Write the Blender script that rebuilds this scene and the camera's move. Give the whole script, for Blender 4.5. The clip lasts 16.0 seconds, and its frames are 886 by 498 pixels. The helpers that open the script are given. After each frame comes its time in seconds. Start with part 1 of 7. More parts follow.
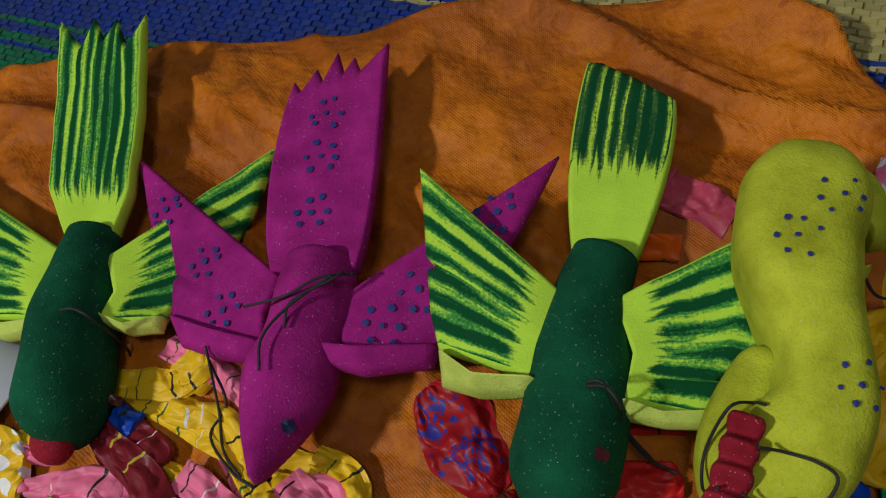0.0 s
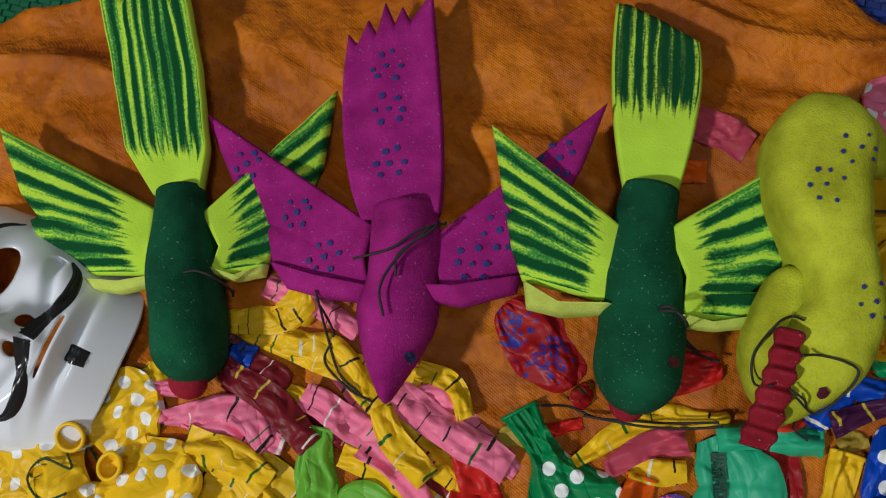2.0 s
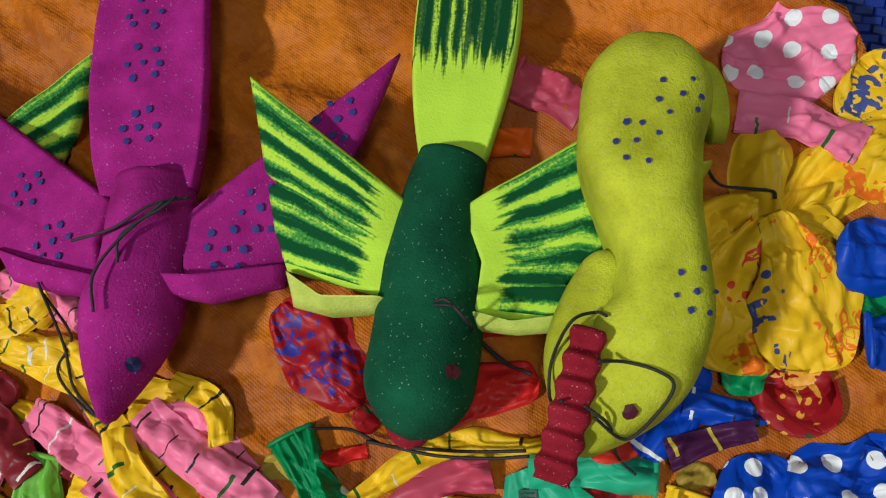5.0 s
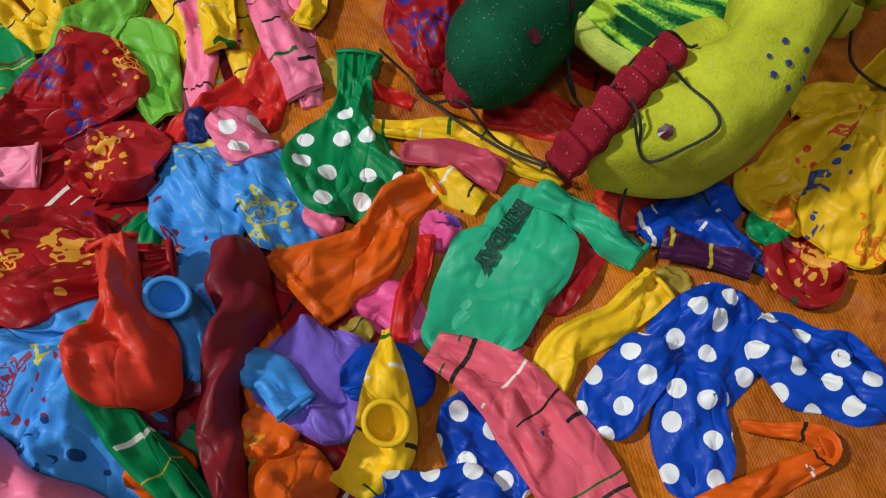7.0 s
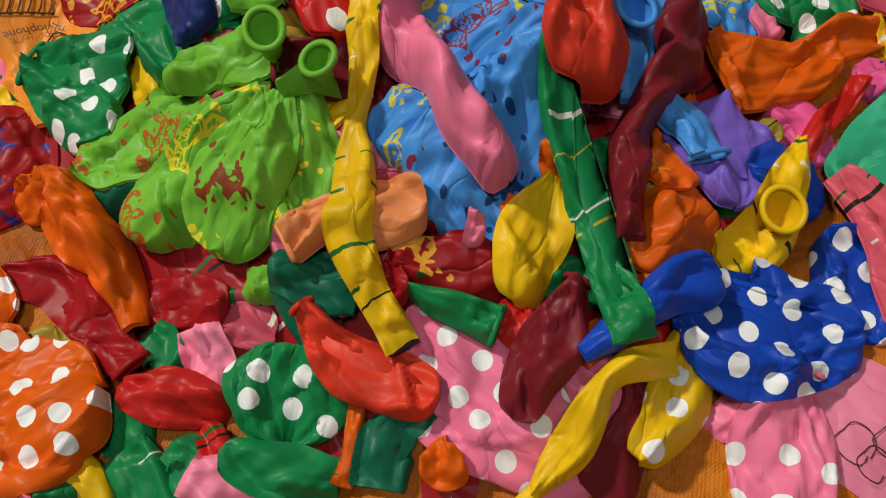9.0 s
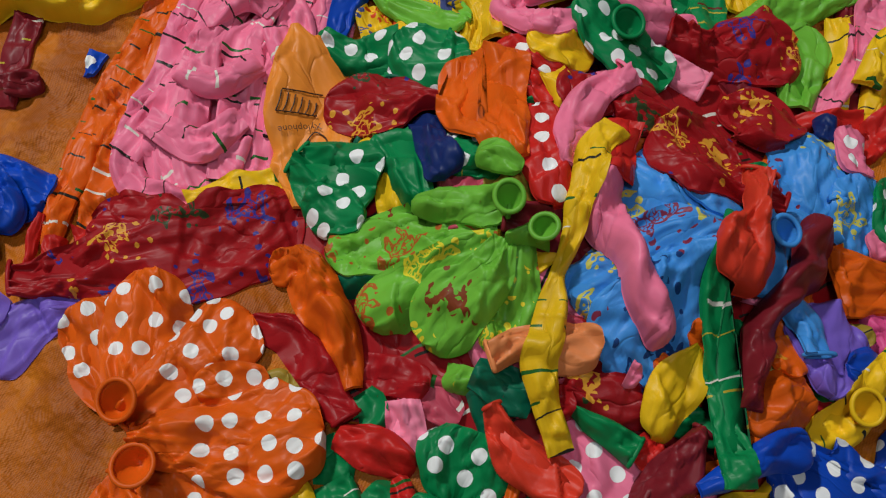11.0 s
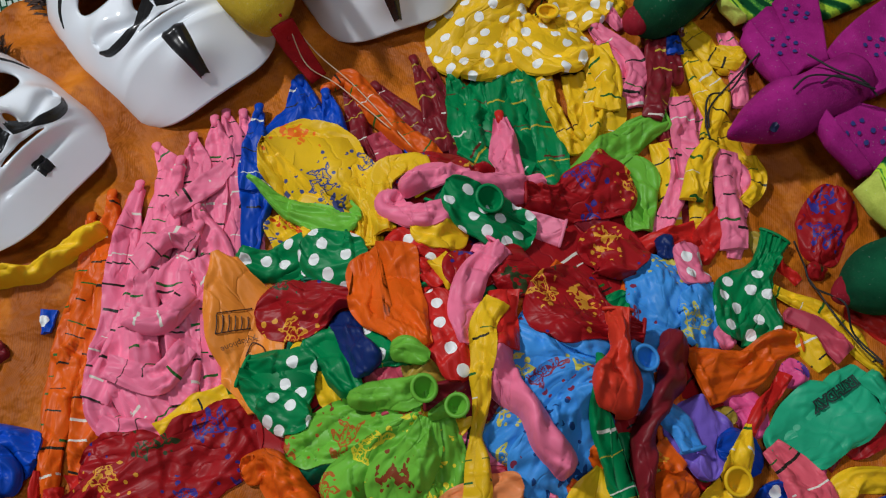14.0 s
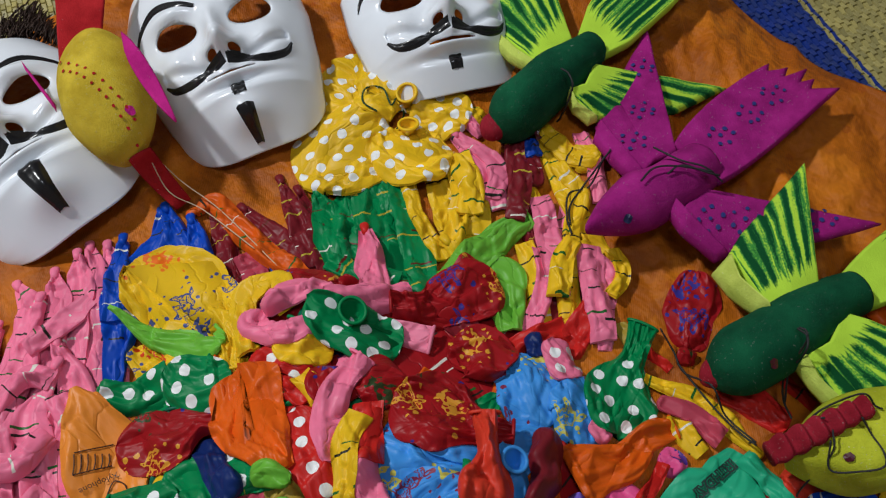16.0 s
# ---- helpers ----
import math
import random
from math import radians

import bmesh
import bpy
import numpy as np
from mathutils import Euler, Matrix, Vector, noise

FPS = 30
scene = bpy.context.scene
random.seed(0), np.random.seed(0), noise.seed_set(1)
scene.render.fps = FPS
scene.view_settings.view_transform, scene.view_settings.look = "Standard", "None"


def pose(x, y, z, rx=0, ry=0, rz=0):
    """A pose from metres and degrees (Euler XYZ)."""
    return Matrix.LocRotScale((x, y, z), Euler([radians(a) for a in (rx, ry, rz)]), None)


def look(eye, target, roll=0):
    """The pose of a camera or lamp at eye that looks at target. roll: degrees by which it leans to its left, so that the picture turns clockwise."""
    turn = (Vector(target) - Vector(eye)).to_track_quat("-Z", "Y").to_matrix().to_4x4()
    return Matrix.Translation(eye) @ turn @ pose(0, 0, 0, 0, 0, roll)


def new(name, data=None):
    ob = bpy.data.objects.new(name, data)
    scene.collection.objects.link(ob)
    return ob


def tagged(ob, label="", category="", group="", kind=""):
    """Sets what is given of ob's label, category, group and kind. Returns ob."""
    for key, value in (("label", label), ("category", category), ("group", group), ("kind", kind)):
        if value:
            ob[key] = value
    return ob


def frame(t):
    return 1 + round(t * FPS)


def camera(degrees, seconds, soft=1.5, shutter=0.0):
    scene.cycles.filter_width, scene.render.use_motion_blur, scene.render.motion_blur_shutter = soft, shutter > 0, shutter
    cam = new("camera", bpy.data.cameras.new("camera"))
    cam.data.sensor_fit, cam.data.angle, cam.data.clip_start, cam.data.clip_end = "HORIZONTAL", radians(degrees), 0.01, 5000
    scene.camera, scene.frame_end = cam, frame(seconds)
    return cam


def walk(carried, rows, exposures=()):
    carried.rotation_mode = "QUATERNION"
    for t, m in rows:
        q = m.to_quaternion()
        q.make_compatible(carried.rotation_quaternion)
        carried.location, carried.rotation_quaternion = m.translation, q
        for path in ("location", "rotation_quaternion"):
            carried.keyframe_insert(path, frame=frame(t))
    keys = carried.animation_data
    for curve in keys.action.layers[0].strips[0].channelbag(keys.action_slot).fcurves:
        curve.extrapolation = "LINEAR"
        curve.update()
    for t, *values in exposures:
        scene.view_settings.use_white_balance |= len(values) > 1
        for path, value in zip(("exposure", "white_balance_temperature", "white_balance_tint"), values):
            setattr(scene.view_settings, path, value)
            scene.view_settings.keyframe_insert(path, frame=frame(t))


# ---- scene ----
cam = camera(54.1, 16.0, soft=1.2)

PATH = [
    (0, (0.034, 0.033, 0.376), (-0.378, 0.964, -1.346), -25.0),
    (0.5, (0.013, 0.045, 0.426), (-0.345, 0.869, -1.361), -28.5),
    (1, (0.003, 0.057, 0.457), (-0.315, 0.778, -1.382), -28.8),
    (1.5, (-0.015, 0.065, 0.471), (-0.275, 0.671, -1.418), -28.8),
    (2, (-0.034, 0.071, 0.474), (-0.26, 0.585, -1.446), -29.5),
    (2.5, (-0.051, 0.06, 0.452), (-0.254, 0.559, -1.474), -27.3),
    (3, (-0.043, 0.073, 0.426), (-0.226, 0.592, -1.497), -24.5),
    (3.2, (-0.036, 0.082, 0.411), (-0.208, 0.596, -1.515), -23.9),
    (5.3, (0.068, 0.06, 0.355), (-0.152, 0.655, -1.542), -25.8),
    (5.5, (0.074, 0.054, 0.341), (-0.148, 0.655, -1.554), -24.0),
    (6, (0.081, 0.018, 0.327), (-0.161, 0.665, -1.55), -14.2),
    (6.5, (0.09, -0.015, 0.332), (-0.22, 0.609, -1.542), -8.5),
    (7, (0.091, -0.067, 0.333), (-0.312, 0.552, -1.525), -4.3),
    (7.5, (0.095, -0.105, 0.318), (-0.416, 0.447, -1.536), -5.4),
    (8, (0.094, -0.14, 0.312), (-0.519, 0.329, -1.533), -8.6),
    (8.5, (0.092, -0.175, 0.3), (-0.57, 0.24, -1.541), -8.4),
    (9, (0.083, -0.188, 0.307), (-0.591, 0.17, -1.542), -7.7),
    (9.5, (0.073, -0.209, 0.321), (-0.626, 0.127, -1.523), -5.7),
    (10, (0.06, -0.231, 0.339), (-0.658, 0.096, -1.499), -2.7),
    (10.2, (0.056, -0.237, 0.349), (-0.672, 0.072, -1.488), -2.6),
    (12.3, (0.013, -0.242, 0.504), (-0.632, 0.154, -1.348), 8.6),
    (12.5, (0.008, -0.238, 0.508), (-0.627, 0.164, -1.346), 8.2),
    (13, (0.005, -0.228, 0.509), (-0.63, 0.183, -1.343), 5.9),
    (13.5, (0.001, -0.199, 0.516), (-0.636, 0.235, -1.329), 2.1),
    (14, (0.001, -0.201, 0.528), (-0.639, 0.252, -1.312), -1.8),
    (14.5, (0.003, -0.207, 0.535), (-0.708, 0.307, -1.263), -1.3),
    (15, (0.014, -0.206, 0.532), (-0.761, 0.375, -1.218), 1.1),
    (15.5, (0.028, -0.191, 0.527), (-0.745, 0.457, -1.199), 4.2),
    (16, (0.036, -0.161, 0.524), (-0.711, 0.532, -1.197), 0.4),
]
walk(cam, [(t, look(eye, target, roll)) for t, eye, target, roll in PATH],
     [(0, -0.03, 5900, 10), (1.5, 0.02, 5950, 10), (3.2, 0.27, 6200, 10), (5.3, 0.57, 5900, 10), (6.5, 0.58, 5950, 10), (7.5, 0.46, 6150, 10), (8.5, 0.48, 6550, 10), (9.5, 0.22, 6700, 10), (10.2, 0.12, 6450, 10), (12.3, 0.05, 5950, 10), (16, 0.10, 5900, 10)])

# ---- light: one warm-white room lamp at the side, an added soft fill lamp above, walls and ceiling bounce the rest ----
world = bpy.data.worlds.new("room_world")
world.use_nodes = True
world.node_tree.nodes["Background"].inputs[0].default_value = (0.9, 0.95, 1.0, 1)
world.node_tree.nodes["Background"].inputs[1].default_value = 0.03
scene.world = world
LAMP = (-1.45, -0.62, 1.95)
lamp_data = bpy.data.lights.new("room_lamp", "AREA")
lamp_data.shape, lamp_data.size, lamp_data.energy = "DISK", 0.17, 36.0
lamp_data.color = (1.0, 0.96, 0.88)
lamp = new("room_lamp", lamp_data)
lamp.matrix_world = look(LAMP, (-0.1, 0.0, 0.0))
# added fill lamp with no known fixture; evens out the light on the heap
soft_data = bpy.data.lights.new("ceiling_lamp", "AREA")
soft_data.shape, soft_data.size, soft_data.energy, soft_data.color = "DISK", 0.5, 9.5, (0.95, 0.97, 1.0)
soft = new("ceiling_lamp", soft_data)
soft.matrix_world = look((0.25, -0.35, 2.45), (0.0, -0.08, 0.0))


# ---- materials ----
def nodes_of(name, rough=0.5, metallic=0.0, spec=0.5):
    m = bpy.data.materials.new(name)
    m.use_nodes = True
    nt = m.node_tree
    b = nt.nodes["Principled BSDF"]
    b.inputs["Roughness"].default_value = rough
    b.inputs["Metallic"].default_value = metallic
    b.inputs["Specular IOR Level"].default_value = spec
    return m, nt, b


def node(nt, kind, **values):
    n = nt.nodes.new(kind)
    for key, v in values.items():
        n.inputs[key.replace("_", " ")].default_value = v
    return n


def math_node(nt, op, a, b=None, c=None):
    n = nt.nodes.new("ShaderNodeMath")
    n.operation = op
    for i, v in enumerate((a, b, c)):
        if v is None:
            continue
        if isinstance(v, (int, float)):
            n.inputs[i].default_value = v
        else:
            nt.links.new(v, n.inputs[i])
    return n.outputs[0]


def mix(nt, fac, a, b):
    n = nt.nodes.new("ShaderNodeMix")
    n.data_type = "RGBA"
    for sock, v in ((n.inputs[0], fac), (n.inputs[6], a), (n.inputs[7], b)):
        if isinstance(v, tuple):
            sock.default_value = (*v[:3], 1)
        elif isinstance(v, (int, float)):
            sock.default_value = v
        else:
            nt.links.new(v, sock)
    return n.outputs[2]


def noise_node(nt, vec, scale, detail=3.0, rough=0.55, distort=0.0):
    n = node(nt, "ShaderNodeTexNoise", Scale=scale, Detail=detail, Roughness=rough, Distortion=distort)
    if vec is not None:
        nt.links.new(vec, n.inputs["Vector"])
    return n.outputs[0]


def bump(nt, b, height, strength, distance):
    n = node(nt, "ShaderNodeBump", Strength=strength, Distance=distance)
    nt.links.new(height, n.inputs["Height"])
    nt.links.new(n.outputs[0], b.inputs["Normal"])


def object_vec(nt):
    return nt.nodes.new("ShaderNodeTexCoord").outputs["Object"]


def shifted_uv(nt):
    """The surface's own flat coordinates in metres, moved by chance from object to object."""
    uv = nt.nodes.new("ShaderNodeTexCoord").outputs["UV"]
    rnd = nt.nodes.new("ShaderNodeObjectInfo").outputs["Random"]
    comb = nt.nodes.new("ShaderNodeCombineXYZ")
    nt.links.new(rnd, comb.inputs[0])
    nt.links.new(math_node(nt, "MULTIPLY", rnd, 3.7), comb.inputs[1])
    add = nt.nodes.new("ShaderNodeVectorMath")
    nt.links.new(uv, add.inputs[0])
    nt.links.new(comb.outputs[0], add.inputs[1])
    return add.outputs[0]


COLOURS = {
    "orange": (0.72, 0.112, 0.004), "lightorange": (0.80, 0.26, 0.03), "peach": (0.80, 0.27, 0.09), "pink": (0.88, 0.20, 0.34),
    "palepink": (0.88, 0.25, 0.38), "hotpink": (0.75, 0.09, 0.28), "salmon": (0.80, 0.12, 0.17), "redpink": (0.48, 0.06, 0.10),
    "maroon": (0.19, 0.012, 0.02), "darkred": (0.33, 0.008, 0.012), "red": (0.55, 0.018, 0.014), "redorange": (0.66, 0.045, 0.02),
    "yellow": (0.82, 0.51, 0.008), "olive": (0.36, 0.25, 0.03), "lime": (0.16, 0.46, 0.04), "green": (0.006, 0.22, 0.065),
    "darkgreen": (0.006, 0.14, 0.075), "seagreen": (0.03, 0.38, 0.20), "skyblue": (0.06, 0.28, 0.72), "blue": (0.006, 0.06, 0.46),
    "navy": (0.006, 0.022, 0.13), "violet": (0.20, 0.12, 0.58), "plum": (0.06, 0.01, 0.05)}
WORDS = {"lightorange": "light orange", "palepink": "pale pink", "hotpink": "hot pink", "redpink": "dusky red", "darkred": "dark red",
         "redorange": "bright red", "darkgreen": "dark green", "seagreen": "sea green", "skyblue": "sky blue"}
PRINTS = {"lime": ((0.75, 0.62, 0.03), (0.40, 0.08, 0.015), (0.20, 0.015, 0.012)), "skyblue": ((0.22, 0.01, 0.02), (0.008, 0.035, 0.16), (0.55, 0.50, 0.05)),
          "darkred": ((0.70, 0.34, 0.03), (0.02, 0.03, 0.25), (0.015, 0.06, 0.02)), "yellow": ((0.62, 0.03, 0.015), (0.01, 0.05, 0.25), (0.75, 0.14, 0.01)),
          "orange": ((0.80, 0.42, 0.02), (0.70, 0.30, 0.02), (0.02, 0.12, 0.03)), "hotpink": ((0.03, 0.02, 0.20), (0.55, 0.05, 0.2), (0.03, 0.02, 0.2))}
LATEX = {}


def printed_figure(nt, uv):
    """A field of small animal-like figures: the distance to the nearest one's outline in metres, and two numbers by chance for each."""
    cell = node(nt, "ShaderNodeTexVoronoi", Scale=29.0, Randomness=0.5)
    cell.voronoi_dimensions = "2D"
    nt.links.new(uv, cell.inputs["Vector"])
    chance = nt.nodes.new("ShaderNodeSeparateColor")
    nt.links.new(cell.outputs["Color"], chance.inputs[0])
    local = nt.nodes.new("ShaderNodeVectorMath")
    local.operation = "SUBTRACT"
    nt.links.new(uv, local.inputs[0])
    nt.links.new(cell.outputs["Position"], local.inputs[1])
    turn = nt.nodes.new("ShaderNodeVectorRotate")
    turn.rotation_type = "Z_AXIS"
    nt.links.new(local.outputs[0], turn.inputs["Vector"])
    nt.links.new(math_node(nt, "MULTIPLY", chance.outputs[2], 6.283), turn.inputs["Angle"])
    shake = nt.nodes.new("ShaderNodeVectorMath")
    shake.operation = "MULTIPLY_ADD"
    sn = node(nt, "ShaderNodeTexNoise", Scale=190.0, Detail=1.0)
    nt.links.new(uv, sn.inputs["Vector"])
    nt.links.new(sn.outputs["Color"], shake.inputs[0])
    shake.inputs[1].default_value = (0.005, 0.005, 0)
    nt.links.new(turn.outputs[0], shake.inputs[2])
    sep = nt.nodes.new("ShaderNodeSeparateXYZ")
    nt.links.new(shake.outputs[0], sep.inputs[0])
    dist = None
    for cx, cy, rx, ry in ((2.5, 2.5, 5.2, 3.4), (8.8, 5.4, 2.6, 2.2), (-0.4, -2.0, 1.1, 3.4), (5.2, -2.0, 1.1, 3.2), (11.2, 3.0, 0.8, 2.8), (-3.8, 4.6, 2.6, 0.8), (7.6, 8.0, 0.9, 1.6)):
        ex = math_node(nt, "MULTIPLY_ADD", sep.outputs[0], 780.0 / rx, -cx / rx)
        ey = math_node(nt, "MULTIPLY_ADD", sep.outputs[1], 780.0 / ry, -cy / ry)
        d = math_node(nt, "SQRT", math_node(nt, "ADD", math_node(nt, "MULTIPLY", ex, ex), math_node(nt, "MULTIPLY", ey, ey)))
        d = math_node(nt, "MULTIPLY_ADD", d, min(rx, ry) / 780.0, -min(rx, ry) / 780.0)
        dist = d if dist is None else math_node(nt, "MINIMUM", dist, d)
    return dist, chance.outputs[0], chance.outputs[1]


def latex(colour, pattern):
    key = (colour, pattern)
    if key in LATEX:
        return LATEX[key]
    m, nt, b = nodes_of("latex_" + colour + "_" + pattern, 0.4, 0.0, 0.2)
    base = COLOURS[colour]
    uv = shifted_uv(nt)
    tone = noise_node(nt, uv, 38.0, 4.0)
    pale = tuple(min(1.0, c * 1.10) for c in base)
    dark = tuple(c * 0.84 for c in base)
    ramp = math_node(nt, "MULTIPLY_ADD", tone, 2.2, -0.6)
    col = mix(nt, ramp, dark, pale)
    rnd = nt.nodes.new("ShaderNodeObjectInfo").outputs["Random"]
    col = mix(nt, math_node(nt, "MULTIPLY", rnd, 0.3), col, tuple(c * 0.55 for c in base))
    if pattern == "polka":
        v = node(nt, "ShaderNodeTexVoronoi", Scale=72.0, Randomness=0.36)
        v.voronoi_dimensions = "2D"
        nt.links.new(uv, v.inputs["Vector"])
        wob = math_node(nt, "MULTIPLY_ADD", noise_node(nt, uv, 90.0, 1.0), 0.06, -0.03)
        dot = math_node(nt, "LESS_THAN", math_node(nt, "ADD", v.outputs["Distance"], wob), 0.255)
        raw = nt.nodes.new("ShaderNodeSeparateXYZ")
        nt.links.new(nt.nodes.new("ShaderNodeTexCoord").outputs["UV"], raw.inputs[0])
        dot = math_node(nt, "MULTIPLY", dot, math_node(nt, "GREATER_THAN", raw.outputs[0], 0.024))
        ink = mix(nt, noise_node(nt, uv, 220.0), (0.86, 0.88, 0.88), (0.74, 0.76, 0.75))
        col = mix(nt, dot, col, ink)
    elif pattern == "streak":
        sep = nt.nodes.new("ShaderNodeSeparateXYZ")
        nt.links.new(uv, sep.inputs[0])
        along = math_node(nt, "MULTIPLY_ADD", noise_node(nt, uv, 45.0, 1.0), 0.006, sep.outputs[0])
        v = node(nt, "ShaderNodeTexVoronoi", Scale=1.0, Randomness=0.9)
        v.voronoi_dimensions = "1D"
        nt.links.new(math_node(nt, "MULTIPLY", along, 72.0), v.inputs["W"])
        vsep = nt.nodes.new("ShaderNodeSeparateColor")
        nt.links.new(v.outputs["Color"], vsep.inputs[0])
        width = math_node(nt, "MULTIPLY_ADD", vsep.outputs[2], 0.045, 0.02)
        line = math_node(nt, "LESS_THAN", v.outputs["Distance"], width)
        part_of = nt.nodes.new("ShaderNodeCombineXYZ")
        nt.links.new(math_node(nt, "MULTIPLY", vsep.outputs[0], 40.0), part_of.inputs[0])
        nt.links.new(sep.outputs[1], part_of.inputs[1])
        cut = math_node(nt, "GREATER_THAN", noise_node(nt, part_of.outputs[0], 70.0, 0.0), 0.47)
        line = math_node(nt, "MULTIPLY", line, cut)
        white = math_node(nt, "GREATER_THAN", vsep.outputs[1], 0.62)
        dk = mix(nt, math_node(nt, "GREATER_THAN", vsep.outputs[0], 0.55), (0.02, 0.02, 0.015), (0.02, 0.12, 0.02))
        if colour in ("maroon", "green", "plum"):
            dk = mix(nt, math_node(nt, "GREATER_THAN", vsep.outputs[0], 0.5), (0.45, 0.36, 0.03), (0.12, 0.02, 0.01))
        col = mix(nt, line, col, mix(nt, white, dk, (0.7, 0.68, 0.6)))
    elif pattern == "animal":
        c1, c2, c3 = PRINTS.get(colour, PRINTS["darkred"])
        raw = nt.nodes.new("ShaderNodeSeparateXYZ")
        nt.links.new(nt.nodes.new("ShaderNodeTexCoord").outputs["UV"], raw.inputs[0])
        figure, pick, tint = printed_figure(nt, uv)
        solid = math_node(nt, "LESS_THAN", figure, 0.0)
        outline = math_node(nt, "LESS_THAN", math_node(nt, "ABSOLUTE", figure), 0.00042)
        squig = math_node(nt, "LESS_THAN", math_node(nt, "ABSOLUTE", math_node(nt, "SUBTRACT", noise_node(nt, uv, 230.0, 1.0, 0.5, 1.2), 0.5)), 0.05)
        drawn = math_node(nt, "MAXIMUM", outline, math_node(nt, "MULTIPLY", solid, squig))
        hollow = math_node(nt, "MULTIPLY", solid, math_node(nt, "GREATER_THAN", noise_node(nt, uv, 260.0, 1.0), 0.41))
        shape = mix(nt, math_node(nt, "GREATER_THAN", pick, 0.45), drawn, hollow)
        leaf = node(nt, "ShaderNodeTexVoronoi", Scale=165.0, Randomness=1.0)
        leaf.voronoi_dimensions = "2D"
        nt.links.new(uv, leaf.inputs["Vector"])
        lsep = nt.nodes.new("ShaderNodeSeparateColor")
        nt.links.new(leaf.outputs["Color"], lsep.inputs[0])
        near = math_node(nt, "MULTIPLY", math_node(nt, "GREATER_THAN", figure, 0.0012), math_node(nt, "LESS_THAN", figure, 0.0046))
        leaves = math_node(nt, "MULTIPLY", math_node(nt, "LESS_THAN", leaf.outputs["Distance"], math_node(nt, "MULTIPLY_ADD", lsep.outputs[0], 0.22, 0.10)),
                           math_node(nt, "MULTIPLY", near, math_node(nt, "GREATER_THAN", lsep.outputs[1], 0.5)))
        shape = math_node(nt, "MULTIPLY", math_node(nt, "MAXIMUM", shape, leaves), math_node(nt, "GREATER_THAN", raw.outputs[0], 0.018))
        ink = mix(nt, math_node(nt, "GREATER_THAN", tint, 0.36), c1, c2)
        ink = mix(nt, math_node(nt, "GREATER_THAN", tint, 0.75), ink, c3)
        ink = mix(nt, math_node(nt, "MULTIPLY", tone, 0.12), ink, base)
        col = mix(nt, shape, col, ink)
    nt.links.new(col, b.inputs["Base Color"])
    r = math_node(nt, "MULTIPLY_ADD", noise_node(nt, uv, 90.0, 3.0), 0.20, 0.33)
    nt.links.new(r, b.inputs["Roughness"])
    fine = math_node(nt, "ADD", noise_node(nt, uv, 95.0, 3.0, 0.55, 0.8), math_node(nt, "MULTIPLY", noise_node(nt, uv, 420.0, 2.0), 0.12))
    stretch = nt.nodes.new("ShaderNodeMapping")
    stretch.inputs["Scale"].default_value = (0.38, 1.0, 1.0)
    sway = nt.nodes.new("ShaderNodeVectorMath")
    sway.operation = "MULTIPLY_ADD"
    sn = node(nt, "ShaderNodeTexNoise", Scale=45.0, Detail=2.0)
    nt.links.new(uv, sn.inputs["Vector"])
    nt.links.new(sn.outputs["Color"], sway.inputs[0])
    sway.inputs[1].default_value = (0.022, 0.022, 0)
    nt.links.new(uv, sway.inputs[2])
    nt.links.new(sway.outputs[0], stretch.inputs["Vector"])
    fold = node(nt, "ShaderNodeTexVoronoi", Scale=78.0, Randomness=1.0)
    fold.voronoi_dimensions, fold.feature = "2D", "DISTANCE_TO_EDGE"
    nt.links.new(stretch.outputs[0], fold.inputs["Vector"])
    rid = node(nt, "ShaderNodeTexNoise", Scale=60.0, Detail=1.5, Roughness=0.5, Distortion=0.6)
    rid.noise_type = "RIDGED_MULTIFRACTAL"
    nt.links.new(stretch.outputs[0], rid.inputs["Vector"])
    some = nt.nodes.new("ShaderNodeMapRange")
    nt.links.new(noise_node(nt, uv, 28.0, 1.0), some.inputs[0])
    some.inputs[1].default_value, some.inputs[2].default_value = 0.38, 0.62
    height = math_node(nt, "MULTIPLY", math_node(nt, "MULTIPLY", fold.outputs["Distance"], 0.46), some.outputs[0])
    crease = nt.nodes.new("ShaderNodeMapRange")
    nt.links.new(fold.outputs["Distance"], crease.inputs[0])
    crease.inputs[1].default_value, crease.inputs[2].default_value = 0.0, 0.07
    crease.inputs[3].default_value, crease.inputs[4].default_value = 0.075, 0.0
    height = math_node(nt, "SUBTRACT", height, math_node(nt, "MULTIPLY", crease.outputs[0], some.outputs[0]))
    height = math_node(nt, "ADD", height, math_node(nt, "MULTIPLY", rid.outputs[0], 0.07))
    bump(nt, b, math_node(nt, "ADD", height, math_node(nt, "MULTIPLY", fine, 0.035)), 1.0, 0.004)
    LATEX[key] = m
    return m


